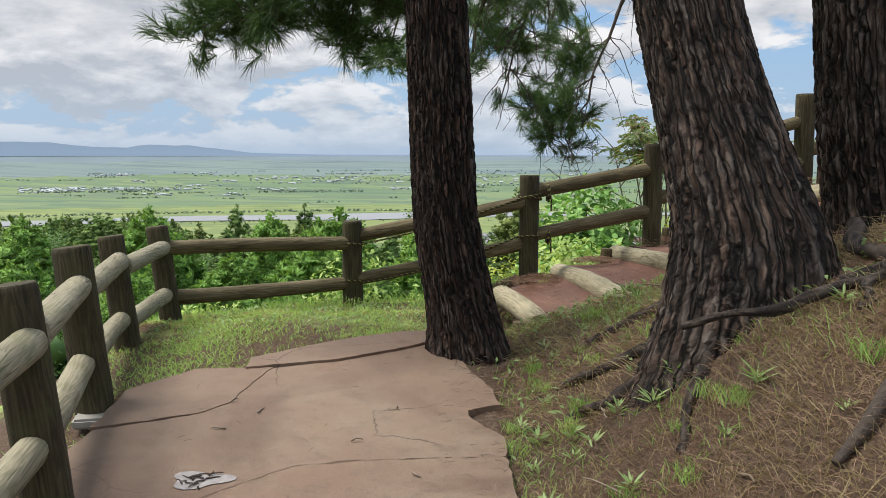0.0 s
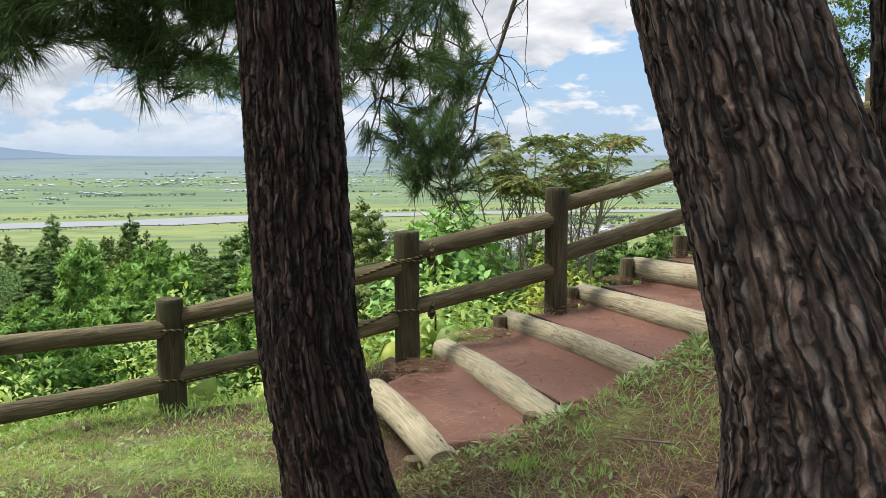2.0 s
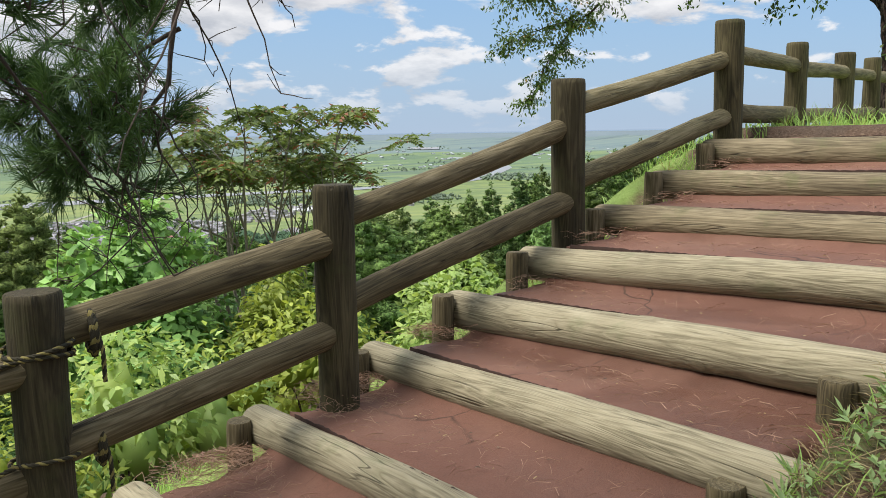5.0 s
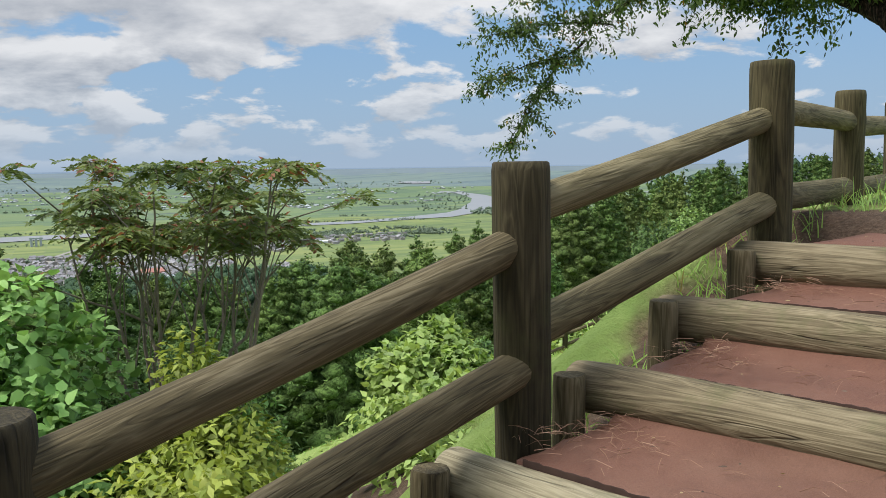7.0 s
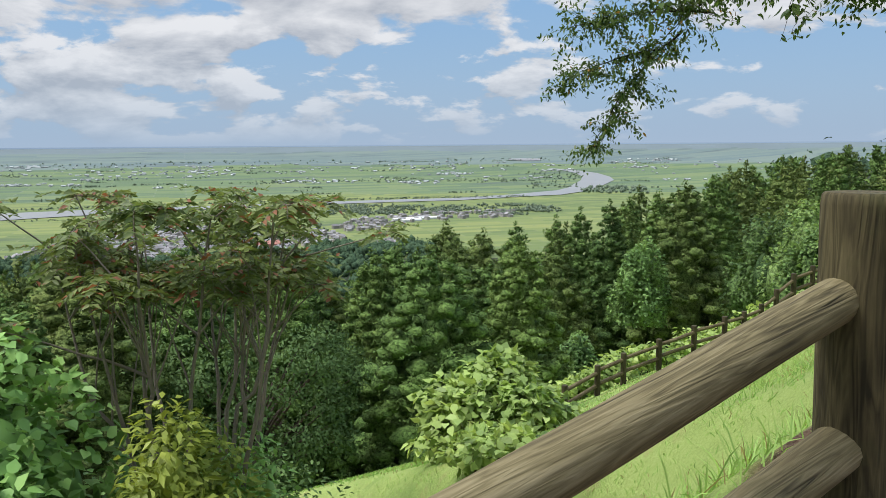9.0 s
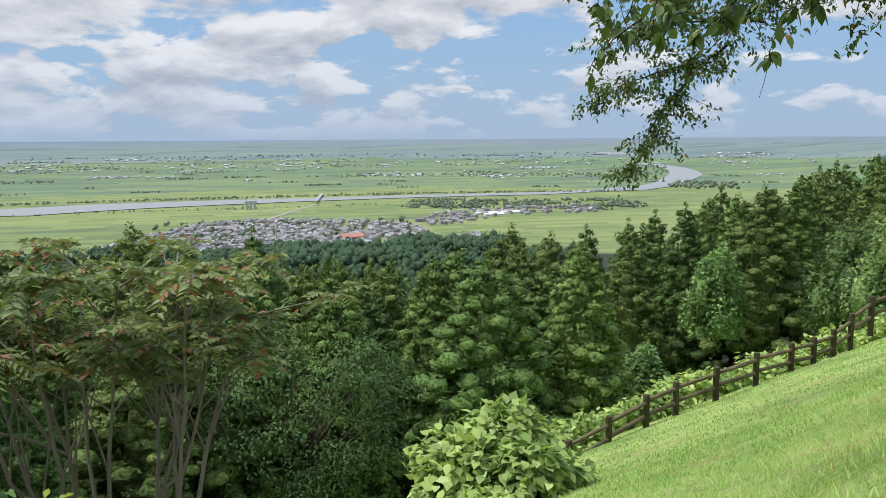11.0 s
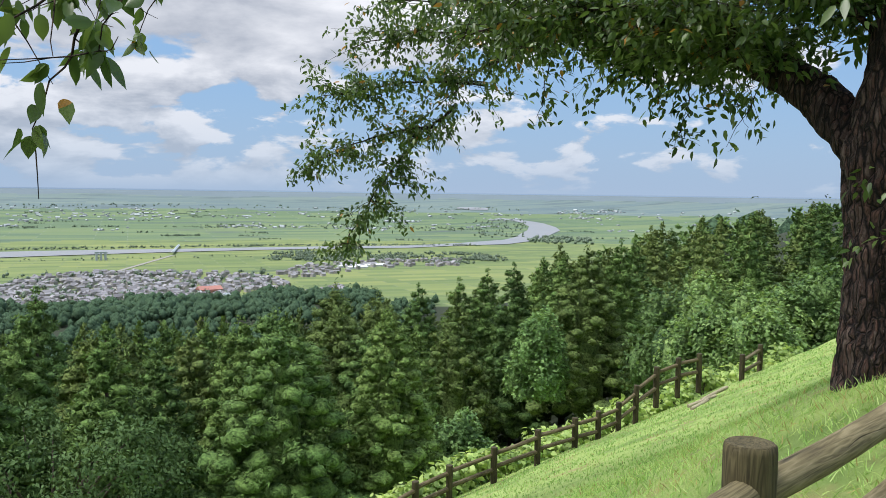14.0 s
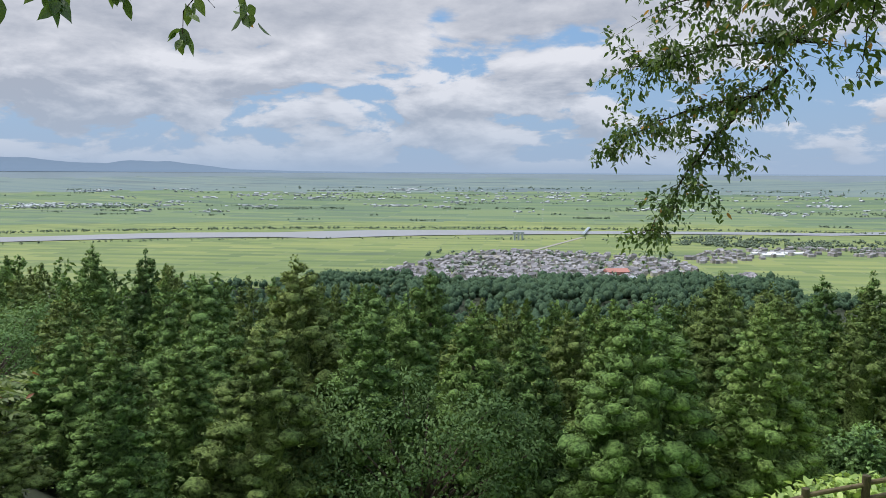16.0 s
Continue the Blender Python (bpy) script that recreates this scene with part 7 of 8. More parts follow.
def cherry():
    """The old cherry on the mown slope, its limb reaching over the view."""
    t = thing("cherry_tree", "old cherry tree with dark rough trunk and overhanging leafy limb", "cherry tree", (14.4, 12.65, gz(14.4, 12.65)))
    tr, lim, fol, near = Acc(), Acc(), Acc(), Acc()

    def rough(acc, pts, radii, sides, seed):
        p = np.asarray(pts, float)
        tt, ti = np.linspace(0, 1, len(p)), np.linspace(0, 1, max(40, 16 * len(p)))
        q = np.stack([np.interp(ti, tt, p[:, k]) for k in range(3)], -1)
        kk = np.exp(-np.linspace(-2, 2, 15) ** 2)
        kk /= kk.sum()
        q = np.stack([np.convolve(np.pad(q[:, k], 7, mode="edge"), kk, "valid") for k in range(3)], -1)
        r = np.interp(ti, tt, radii)
        tg, u, v = frames_along(q)
        a = np.linspace(0, 2 * np.pi, sides, endpoint=False)
        I, A = np.meshgrid(np.arange(len(q)) * 0.5, a, indexing="ij")
        ridge = 1 - np.abs(2 * fbm(A * 5.1 + 0.6 * np.sin(I * 0.5), I * 0.22, seed + 4, 3) - 1)
        h = 0.45 * fbm(A * 3.2, I * 0.55, seed, 4) + 0.75 * (1 - ridge ** 3)
        R = r[:, None] * (1 + 0.08 * np.sin(3 * A + seed + I * 0.05) + 0.26 * (h - 0.5))
        vv = q[:, None] + R[..., None] * (np.cos(A)[..., None] * u[:, None] + np.sin(A)[..., None] * v[:, None])
        n = len(q)
        i, j = np.meshgrid(np.arange(n - 1), np.arange(sides), indexing="ij")
        acc.add(vv.reshape(-1, 3), np.stack([i * sides + j, i * sides + (j + 1) % sides, (i + 1) * sides + (j + 1) % sides, (i + 1) * sides + j], -1).reshape(-1, 4), np.clip(h * 1.15 - 0.1, 0, 1).ravel())
        return q

    rough(tr, [(14.4, 12.65, 0.6), (14.4, 12.65, 1.3), (14.42, 12.65, 2.2), (14.46, 12.7, 3.0), (14.50, 12.72, 3.7), (14.52, 12.6, 4.6), (14.6, 12.3, 6.5)], [0.50, 0.39, 0.34, 0.32, 0.36, 0.27, 0.16], 44, 5)
    limb = rough(lim, [(14.46, 12.72, 3.35), (14.40, 12.95, 3.85), (14.48, 13.35, 4.2), (14.54, 13.85, 4.5), (14.66, 14.5, 4.82), (14.75, 15.4, 5.2), (14.8, 16.8, 5.6), (15.1, 18.4, 5.7)], [0.20, 0.19, 0.185, 0.17, 0.155, 0.13, 0.09, 0.06], 24, 8)

    def spray(start, end, r0, n, leaf, spread, sag=0.0, hang=0.5, target=None, twigs=10):
        p = arc(start, end, 12, sag, 0.03)
        tube(lim, p, np.linspace(r0, r0 * 0.25, 12), 6, caps=False)
        acc = fol if target is None else target
        per = max(1, n // twigs)
        for k in range(twigs):
            b = p[rng.integers(2, 12)]
            e = b + rng.normal(0, 1, 3) * spread * np.array([1, 1, 0.6]) + np.array([0, 0, -hang * spread])
            q = arc(b, e, 6, -0.02, 0.012)
            tube(lim, q, np.linspace(max(0.004, r0 * 0.2), 0.002, 6), 4, caps=False)
            idx = rng.integers(1, 6, per)
            c = q[idx] + rng.normal(0, leaf * 0.55, (per, 3))
            d = rng.normal(0, 0.6, (per, 3)) + (e - b) / (np.linalg.norm(e - b) + 1e-9) * 0.4 + np.array([0, 0, -0.45])
            broad_leaf(acc, c, d, leaf * (0.65 + 0.55 * rng.random(per)), leaf * 0.44, rng.normal(0, 0.6, (per, 3)) + np.array([0, 0, 1.0]))

    # long drooping branch in front of the plain
    spray((15.1, 18.4, 5.7), (14.63, 20.3, 4.75), 0.045, 798, 0.105, 0.42, -0.1, 0.3, twigs=34)
    spray((14.63, 20.3, 4.75), (14.0, 20.65, 4.05), 0.034, 304, 0.105, 0.30, 0.0, 0.4, twigs=16)
    spray((14.05, 20.62, 4.1), (12.95, 21.05, 2.6), 0.022, 1178, 0.105, 0.30, -0.12, 0.7, twigs=46)
    spray((14.3, 20.5, 4.4), (12.5, 21.2, 3.75), 0.020, 1178, 0.105, 0.34, -0.12, 0.5, twigs=42)
    spray((14.8, 19.6, 5.0), (12.75, 21.0, 4.7), 0.022, 1710, 0.105, 0.42, -0.15, 0.3, twigs=60)
    spray((15.2, 18.6, 5.7), (13.1, 20.6, 5.5), 0.024, 1710, 0.105, 0.48, -0.1, 0.2, twigs=60)
    spray((15.1, 18.4, 5.7), (12.9, 19.3, 5.9), 0.024, 1330, 0.105, 0.5, -0.1, 0.3, twigs=50)
    # thick foliage along the limb, nearer
    for s, e in (((14.6, 14.2, 4.75), (13.3, 15.6, 4.95)), ((14.7, 14.9, 5.0), (12.5, 16.3, 5.15)), ((14.75, 15.4, 5.2), (13.0, 16.8, 5.0)), ((14.75, 15.4, 5.2), (14.0, 17.4, 5.1)), ((14.6, 14.4, 4.8), (14.3, 15.6, 4.75)),
                 ((14.66, 14.5, 4.82), (15.5, 15.9, 4.9)), ((14.8, 16.0, 5.4), (15.3, 17.0, 5.0)), ((14.5, 13.6, 4.4), (13.6, 14.6, 5.0)), ((14.5, 12.8, 4.6), (13.4, 13.4, 5.2)), ((14.5, 12.8, 4.8), (15.0, 14.0, 5.2))):
        spray(s, (e[0], e[1], e[2] + 0.25), 0.03, 1900, 0.108, 0.44, -0.12, 0.1, twigs=80)
    spray((14.9, 15.4, 5.0), (15.15, 15.75, 3.95), 0.012, 130, 0.12, 0.22, 0.0, 0.5, twigs=14)
    spray((15.3, 15.6, 4.9), (15.5, 15.5, 4.35), 0.010, 120, 0.12, 0.24, 0.0, 0.5, twigs=12)
    spray((13.9, 16.7, 4.9), (13.8, 16.8, 4.15), 0.008, 50, 0.12, 0.12, 0.0, 0.5, twigs=6)
    spray((14.45, 12.4, 4.4), (14.2, 12.3, 2.6), 0.012, 420, 0.10, 0.30, 0.0, 0.6, twigs=30)
    spray((14.7, 12.2, 4.6), (14.75, 12.1, 2.4), 0.012, 420, 0.10, 0.28, 0.0, 0.6, twigs=30)
    # crown over the slope
    for k in range(12):
        a = k * 2.4
        spray((14.55, 12.4, 5.4 + 0.06 * k), (14.5 + (2.2 + 1.4 * rng.random()) * math.cos(a), 12.6 + (2.2 + 1.4 * rng.random()) * math.sin(a), 5.6 + 2.2 * rng.random()), 0.04, 330, 0.16, 0.6, 0, 0.2, twigs=14)
    # thin branch that comes down close to the path
    tw = [((8.45, 11.35, 4.2), (8.27, 11.40, 3.85), 20), ((8.27, 11.40, 3.9), (8.05, 11.50, 3.59), 18), ((8.3, 11.4, 4.05), (7.85, 11.53, 3.68), 26), ((7.95, 11.4, 3.95), (7.68, 11.55, 3.63), 24), ((8.1, 11.3, 4.1), (7.5, 11.5, 3.78), 30), ((7.8, 11.4, 4.0), (7.45, 11.56, 3.58), 18)]
    tw += [((7.75, 11.75, 4.35), (7.54, 11.9, 3.75), 5), ((7.54, 11.9, 3.75), (7.30, 11.95, 3.33), 9), ((7.9, 12.2, 4.3), (7.45, 12.0, 3.90), 26), ((7.8, 12.0, 4.2), (7.32, 12.05, 3.60), 16), ((7.9, 12.1, 4.3), (7.75, 11.9, 3.85), 20), ((7.6, 12.2, 4.3), (7.14, 12.05, 4.0), 22), ((9.2, 12.75, 4.9), (7.7, 11.9, 4.35), 16), ((9.0, 12.6, 4.8), (8.35, 11.4, 4.2), 12),
          ((9.0, 13.2, 4.7), (8.35, 13.5, 4.08), 22), ((9.0, 13.2, 4.7), (8.75, 13.6, 4.2), 18), ((8.7, 13.3, 4.5), (8.1, 13.4, 4.25), 18)]
    tw += [((8.6 - 0.12 * k, 12.7 + 0.3 * math.sin(k), 4.75), (8.35 - 0.13 * k, 12.15 + 0.35 * math.sin(2.3 * k), 4.02 + 0.16 * math.sin(1.7 * k)), 26) for k in range(10)]
    for s, e, n in tw:
        p = arc(s, e, 8, -0.04, 0.022)
        tube(lim, p, np.linspace(0.006, 0.0022, 8), 5, caps=False)
        for m in range(4):
            q0 = p[rng.integers(2, 8)]
            tube(lim, arc(q0, q0 + rng.normal(0, 0.09, 3) - np.array([0, 0, 0.04]), 4, 0, 0.012), np.linspace(0.003, 0.0015, 4), 4, caps=False)
        c = p[rng.integers(2, 8, n)] + rng.normal(0, 0.03, (n, 3))
        c[: n // 3] = p[-1] + rng.normal(0, 0.02, (n // 3, 3))
        ovate(near, c, rng.normal(0, 0.45, (n, 3)) + np.array([0, 0, -0.8]), 0.110 * (0.65 + 0.5 * rng.random(n)), 0.049, rng.normal(0, 0.7, (n, 3)) + np.array([0.2, -0.6, 0.5]))
    tube(lim, arc((14.5, 13.2, 5.2), (11.5, 13.0, 6.0), 8, -0.2, 0.03), np.linspace(0.06, 0.03, 8), 7, caps=False)
    tube(lim, arc((11.5, 13.0, 6.0), (9.2, 12.75, 4.9), 8, -0.3, 0.03), np.linspace(0.03, 0.009, 8), 6, caps=False)
    part("trunk", tr, M_cherrytrunk, t)
    limb_ob = part("limb", lim, M_cherrytrunk, t)
    part("foliage", fol, M_cherry, limb_ob)
    part("foliage", near, M_cherry, limb_ob)
    return t


cherry()

# ---- grass, weeds, litter, ropes ----
def field_points(n, x0, x1, y0, y1, keep):
    x, y = rng.uniform(x0, x1, n), rng.uniform(y0, y1, n)
    k = keep(x, y)
    x, y = x[k], y[k]
    return np.stack([x, y, ground_z(x, y)], -1)


def off_path(x, y):
    """True away from the slabs and treads."""
    slab = (x > -1.62) & (x < 0.24) & (y < np.interp(x, [-1.6, -1.1, -0.6, 0.0, 0.24], [4.2, 4.8, 5.2, 5.4, 4.3]))
    stairs = (y > stair_foot(x) - 0.02) & (y < 7.9) & (x > 0.6) & (x < 6.4)
    return ~slab & ~stairs


def grass(name, label, pts, h, w, mat, lean=0.45):
    acc = Acc()
    n = len(pts)
    ln = rng.normal(0, lean, (n, 3))
    ln[:, 2] = 1
    ln /= np.linalg.norm(ln, axis=1)[:, None]
    blades(acc, pts, ln, h * (0.5 + 0.8 * rng.random(n)), w)
    return tagged(part(name, acc.mesh(name, mat), None, None), label, "grass", kind="stuff")


inside = lambda f: (lambda x, y: off_path(x, y) & (rng.random(len(x)) < f(x, y)))
patch = lambda x, y: smooth((fbm(x * 1.6, y * 1.6, 21, 3) - 0.34) / 0.2)
grass("fence_grass", "short green grass strip inside the path fence", field_points(34000, -2.4, 0.7, 5.0, 8.2, inside(lambda x, y: (0.06 + 0.8 * patch(x * 1.3, y * 1.3) ** 1.5) * smooth((y - 5.1) / 0.5))), 0.042, 0.0048, M_turf, 0.8)
grass("verge_grass", "sparse grass and straw between the slab and the fence", np.vstack([field_points(5000, -2.3, -1.25, 1.8, 5.6, inside(lambda x, y: 0.25 + 0.75 * patch(x, y))), field_points(5500, -1.9, 0.2, 4.4, 6.3, inside(lambda x, y: 0.35 + 0.65 * patch(x * 1.5, y * 1.5)))]), 0.05, 0.0045, M_grass, 0.8)
grass("fence_straw", "dry straw in the grass strip inside the fence", field_points(7000, -2.4, 0.7, 5.0, 7.6, inside(lambda x, y: 0.3 + 0.7 * (1 - patch(x, y)))), 0.075, 0.003, M_straw, 2.0)
grass("edge_grass", "longer grass under the fence and on the slope edge", np.vstack([field_points(9000, -2.8, 1.2, 6.6, 9.0, inside(lambda x, y: smooth((y - 6.9) / 0.5) * 0.9)), field_points(5000, 1.0, 6.0, 7.9, 9.6, inside(lambda x, y: 0.8 * patch(x, y)))]), 0.12, 0.006, M_grass, 0.6)
grass("bank_grass", "sparse grass on the bank beside the stairs", field_points(12500, 0.3, 6.5, 3.9, 6.1, inside(lambda x, y: (0.15 + 0.85 * patch(x, y)) * smooth((y - 4.0) / 0.8) * worn(x, y))), 0.085, 0.0042, M_grass, 0.6)
grass("bank_straw", "dry straw lying among the grass on the bank", field_points(42000, 0.4, 6.5, 3.4, 6.1, inside(lambda x, y: 0.25 + 0.75 * (1 - patch(x, y)))), 0.12, 0.003, M_straw, 2.2)
grass("slope_grass", "bright mown grass on the sunny slope", field_points(90000, 5.5, 20, 8.8, 22, inside(lambda x, y: smooth((y - edge_y(x) + 1.6) / 0.4) * smooth((22 - y) / 8) * (x > 7.0) * (0.35 + 0.65 * patch(x, y)))), 0.075, 0.007, M_grass, 0.6)
grass("slope_tufts", "taller loose grass on the upper mown slope", field_points(34000, 8.5, 19, 9.8, 19, inside(lambda x, y: smooth((y - edge_y(x) + 1.2) / 0.4) * smooth((19 - y) / 5) * patch(x * 1.3 + 3, y * 1.3))), 0.11, 0.006, M_turf, 0.75)
grass("lower_slope_grass", "bright mown grass farther down the sunny slope", field_points(40000, 8, 34, 15, 28, inside(lambda x, y: smooth((27.3 - y) / 0.5) * (y > edge_y(x)) * (0.4 + 0.6 * patch(x, y)))), 0.06, 0.018, M_grass)
grass("tall_grass", "long wild grass at the fence posts near the stair head", np.vstack([field_points(900, 4.6, 7.0, 8.2, 9.4, inside(lambda x, y: 0.75 * patch(x, y))), field_points(260, 3.2, 3.7, 7.95, 8.4, inside(lambda x, y: 1.0 + x * 0))]), 0.19, 0.006, M_grass)
grass("needle_bank_grass", "dry straw and grass on the needle bank", field_points(36000, 0.35, 3.4, 1.6, 4.8, inside(lambda x, y: 0.35 + 0.5 * patch(x, y))), 0.075, 0.0018, M_treadneedle, 2.2)

grass("bank_dry_grass", "bleached dry grass standing on the needle bank", field_points(17000, 0.32, 3.2, 1.3, 3.1, inside(lambda x, y: 0.1 + 0.9 * patch(x * 1.4 + 5, y * 1.4))), 0.10, 0.0026, M_straw, 1.1)
grass("bank_green_grass", "fresh green grass between roots and needles", field_points(9000, 0.28, 2.6, 2.6, 5.2, inside(lambda x, y: patch(x * 2.2 + 9, y * 2.2) ** 4 * smooth((1.9 - x) / 1.2) * worn(x, y))), 0.07, 0.0034, M_grass, 0.7)

# fallen needles
def litter(name, label, pts, length, mat=None):
    acc = Acc()
    n = len(pts)
    a = rng.random(n) * 6.28
    d = np.stack([np.cos(a), np.sin(a), rng.normal(0.02, 0.16, n)], -1)
    p = np.array(pts)
    p[:, 2] += 0.006 + 0.012 * rng.random(n)
    d /= np.linalg.norm(d, axis=1)[:, None]
    blades(acc, p - d * length / 2, d * np.array([1, 1, 1]), length * (0.7 + 0.5 * rng.random(n)), 0.0019)
    return tagged(part(name, acc.mesh(name, mat or M_dryneedle), None, None), label, "needle litter", kind="stuff")


litter("needle_litter", "red-brown fallen pine needles on the bank", field_points(44000, 0.2, 4.2, 1.4, 6.0, inside(lambda x, y: 0.55 + 0.45 * patch(x, y))), 0.10)
litter("fence_litter", "fallen needles along the path edge and fence foot", field_points(16000, -2.3, 0.8, 2.0, 6.4, inside(lambda x, y: 0.6 * (1 - 0.7 * patch(x, y)))), 0.09)
tp = []
for i, (L, R) in enumerate(STEPS[:8]):
    L, R, N = np.array(L), np.array(R), np.array(STEPS[i + 1][0])
    n = 420 if i < 4 else 200
    u = np.where(rng.random(n) < 0.5, 0.08 + 0.14 * rng.random(n), 1 - 0.92 * rng.random(n) ** 1.4)
    p = L + (R - L) * u[:, None]
    p[:, 0] += 0.08 + 0.36 * rng.random(n)
    p[:, 2] += 0.008 + 0.05 * rng.random(n) * (u < 0.2)
    tp.append(p)
for px, py, pz, rx, ry, hh, n in ((0.86, 7.36, 0.35, 0.20, 0.13, 0.07, 1300), (1.42, 7.78, 0.47, 0.22, 0.12, 0.05, 900), (2.02, 7.92, 0.65, 0.2, 0.1, 0.04, 600), (2.55, 8.0, 0.82, 0.14, 0.08, 0.03, 300)):
    q = rng.normal(0, 0.55, (n, 2))
    dome = np.exp(-(q ** 2).sum(1))
    tp.append(np.stack([px + q[:, 0] * rx, py + q[:, 1] * ry, pz + hh * dome * rng.random(n)], -1))
crumbs, flakes = Acc(), Acc()
for i, (L, R) in enumerate(STEPS[:9]):
    L, R = np.array(L), np.array(R)
    n = 70 if i < 5 else 40
    p = L + (R - L) * (0.1 + 0.87 * rng.random((n, 1)))
    p[:, 0] += 0.05 + 0.45 * rng.random(n)
    p[:, 2] += 0.012
    a = rng.random(n) * 6.28
    d = np.stack([np.cos(a), np.sin(a), 0.15 * rng.random(n)], -1)
    size = 0.008 + 0.022 * rng.random(n) ** 3
    for acc, pick in ((crumbs, slice(0, n // 2)), (flakes, slice(n // 2, n))):
        broad_leaf(acc, p[pick], d[pick], size[pick], 0.006)
tagged(part("leaf_crumbs", crumbs.mesh("leaf_crumbs", M_deadleaf), None, None), "dark dead leaf crumbs scattered on the red treads", "leaf litter", kind="stuff")
tagged(part("bark_flakes", flakes.mesh("bark_flakes", M_straw), None, None), "pale bark flakes scattered on the red treads", "leaf litter", kind="stuff")
gravel = field_points(2600, 0.1, 1.1, 4.0, 5.7, inside(lambda x, y: 1 - worn(x, y)))
acc = Acc()
a = rng.random(len(gravel)) * 6.28
broad_leaf(acc, gravel + np.array([0, 0, 0.008]), np.stack([np.cos(a), np.sin(a), 0.5 * rng.random(len(a))], -1), 0.010 + 0.022 * rng.random(len(a)), 0.011)
tagged(part("bark_litter", acc.mesh("bark_litter", M_deadleaf), None, None), "dark bark scraps and gravel at the slim pine's foot", "bark litter", kind="stuff")
litter("tread_litter", "dry needles gathered on the red treads", np.vstack(tp), 0.08, M_treadneedle)
sp = np.stack([np.concatenate([rng.uniform(-1.5, 0.2, 120), 0.24 - 0.25 * rng.random(260) ** 2]), rng.uniform(2.4, 4.9, 380), np.zeros(380)], -1)
sp[:, 2] = 0.05 * sp[:, 1] + 0.036
litter("slab_litter", "scattered dry needles on the path slabs", sp, 0.06, M_stick)


def weed(at, n, leaf, mat, label, upright=0.6):
    """A rosette of long pointed leaves."""
    t = thing("weed", label, "weed", at, "weeds beside the path")
    acc = Acc()
    a = np.arange(n) * 2.4 + rng.random()
    d = np.stack([np.cos(a), np.sin(a), upright * (0.5 + rng.random(n))], -1)
    broad_leaf(acc, np.tile(at, (n, 1)) + d * 0.01 + np.array([0, 0, 1.0]) * rng.random((n, 1)) * leaf * 0.6, d, leaf * (0.6 + 0.6 * rng.random(n)), leaf * 0.17)
    part("leaf", acc, mat, t)


for k in range(150):
    x = rng.uniform(0.9, 5.4)
    y = float(stair_foot(x)) - 0.03 - 1.0 * rng.random() ** 2.6
    weed((x, y, gz(x, y)), rng.integers(8, 15), rng.uniform(0.03, 0.075), M_weed, "pale green weed beside the log stairs", 0.9)
for x, y, s in ((0.36, 3.75, 0.10), (0.42, 3.6, 0.12), (0.55, 3.45, 0.11), (0.82, 3.2, 0.13), (0.92, 3.25, 0.12), (0.38, 2.95, 0.12), (1.28, 3.05, 0.10), (0.5, 3.95, 0.08), (0.72, 3.38, 0.1), (1.42, 2.95, 0.1), (1.12, 3.42, 0.08), (1.2, 3.4, 0.08), (1.35, 3.3, 0.07), (0.62, 4.6, 0.07), (0.5, 4.9, 0.06), (-1.62, 3.35, 0.07), (-1.0, 4.05, 0.04), (1.05, 2.75, 0.12), (0.65, 2.8, 0.1), (1.7, 3.0, 0.1)):
    weed((x, y, gz(x, y)), 17, s * 0.62, M_weed, "pale green rosette weed on the needle bank", 0.55)
for x, y, s, n in ((0.62, 3.62, 0.10, 90), (0.55, 3.55, 0.09, 70), (0.50, 4.55, 0.08, 70), (-1.15, 3.93, 0.05, 40), (0.95, 5.2, 0.1, 80)):
    acc = Acc()
    b = np.array([x, y, gz(x, y)]) + rng.normal(0, 0.03, (n, 3)) * np.array([1, 1, 0])
    ln = rng.normal(0, 0.4, (n, 3))
    ln[:, 2] = 1
    blades(acc, b, ln / np.linalg.norm(ln, axis=1)[:, None], s, 0.004)
    tagged(part("grass_tuft", acc.mesh("grass_tuft", M_grass), None, None), "small fresh green grass tuft", "grass", kind="stuff")

for k in range(26):
    x, y = 0.32 + 1.1 * rng.random() ** 1.5, rng.uniform(2.2, 4.9)
    weed((x, y, gz(x, y)), 11, rng.uniform(0.035, 0.065), M_weed, "small pale green weed among fallen needles", 0.7)
for k in range(30):
    x, y = (0.30 + 1.0 * rng.random() ** 1.5, rng.uniform(2.3, 5.3)) if k % 3 else (rng.uniform(-2.0, -0.2), rng.uniform(5.4, 7.2))
    acc = Acc()
    n = rng.integers(40, 90)
    b = np.array([x, y, gz(x, y)]) + rng.normal(0, 0.035, (n, 3)) * np.array([1, 1, 0])
    ln = rng.normal(0, 0.45, (n, 3))
    ln[:, 2] = 1
    blades(acc, b, ln / np.linalg.norm(ln, axis=1)[:, None], rng.uniform(0.05, 0.10), 0.0035)
    tagged(part("grass_tuft", acc.mesh("grass_tuft", M_grass), None, None), "small fresh green grass tuft", "grass", kind="stuff")

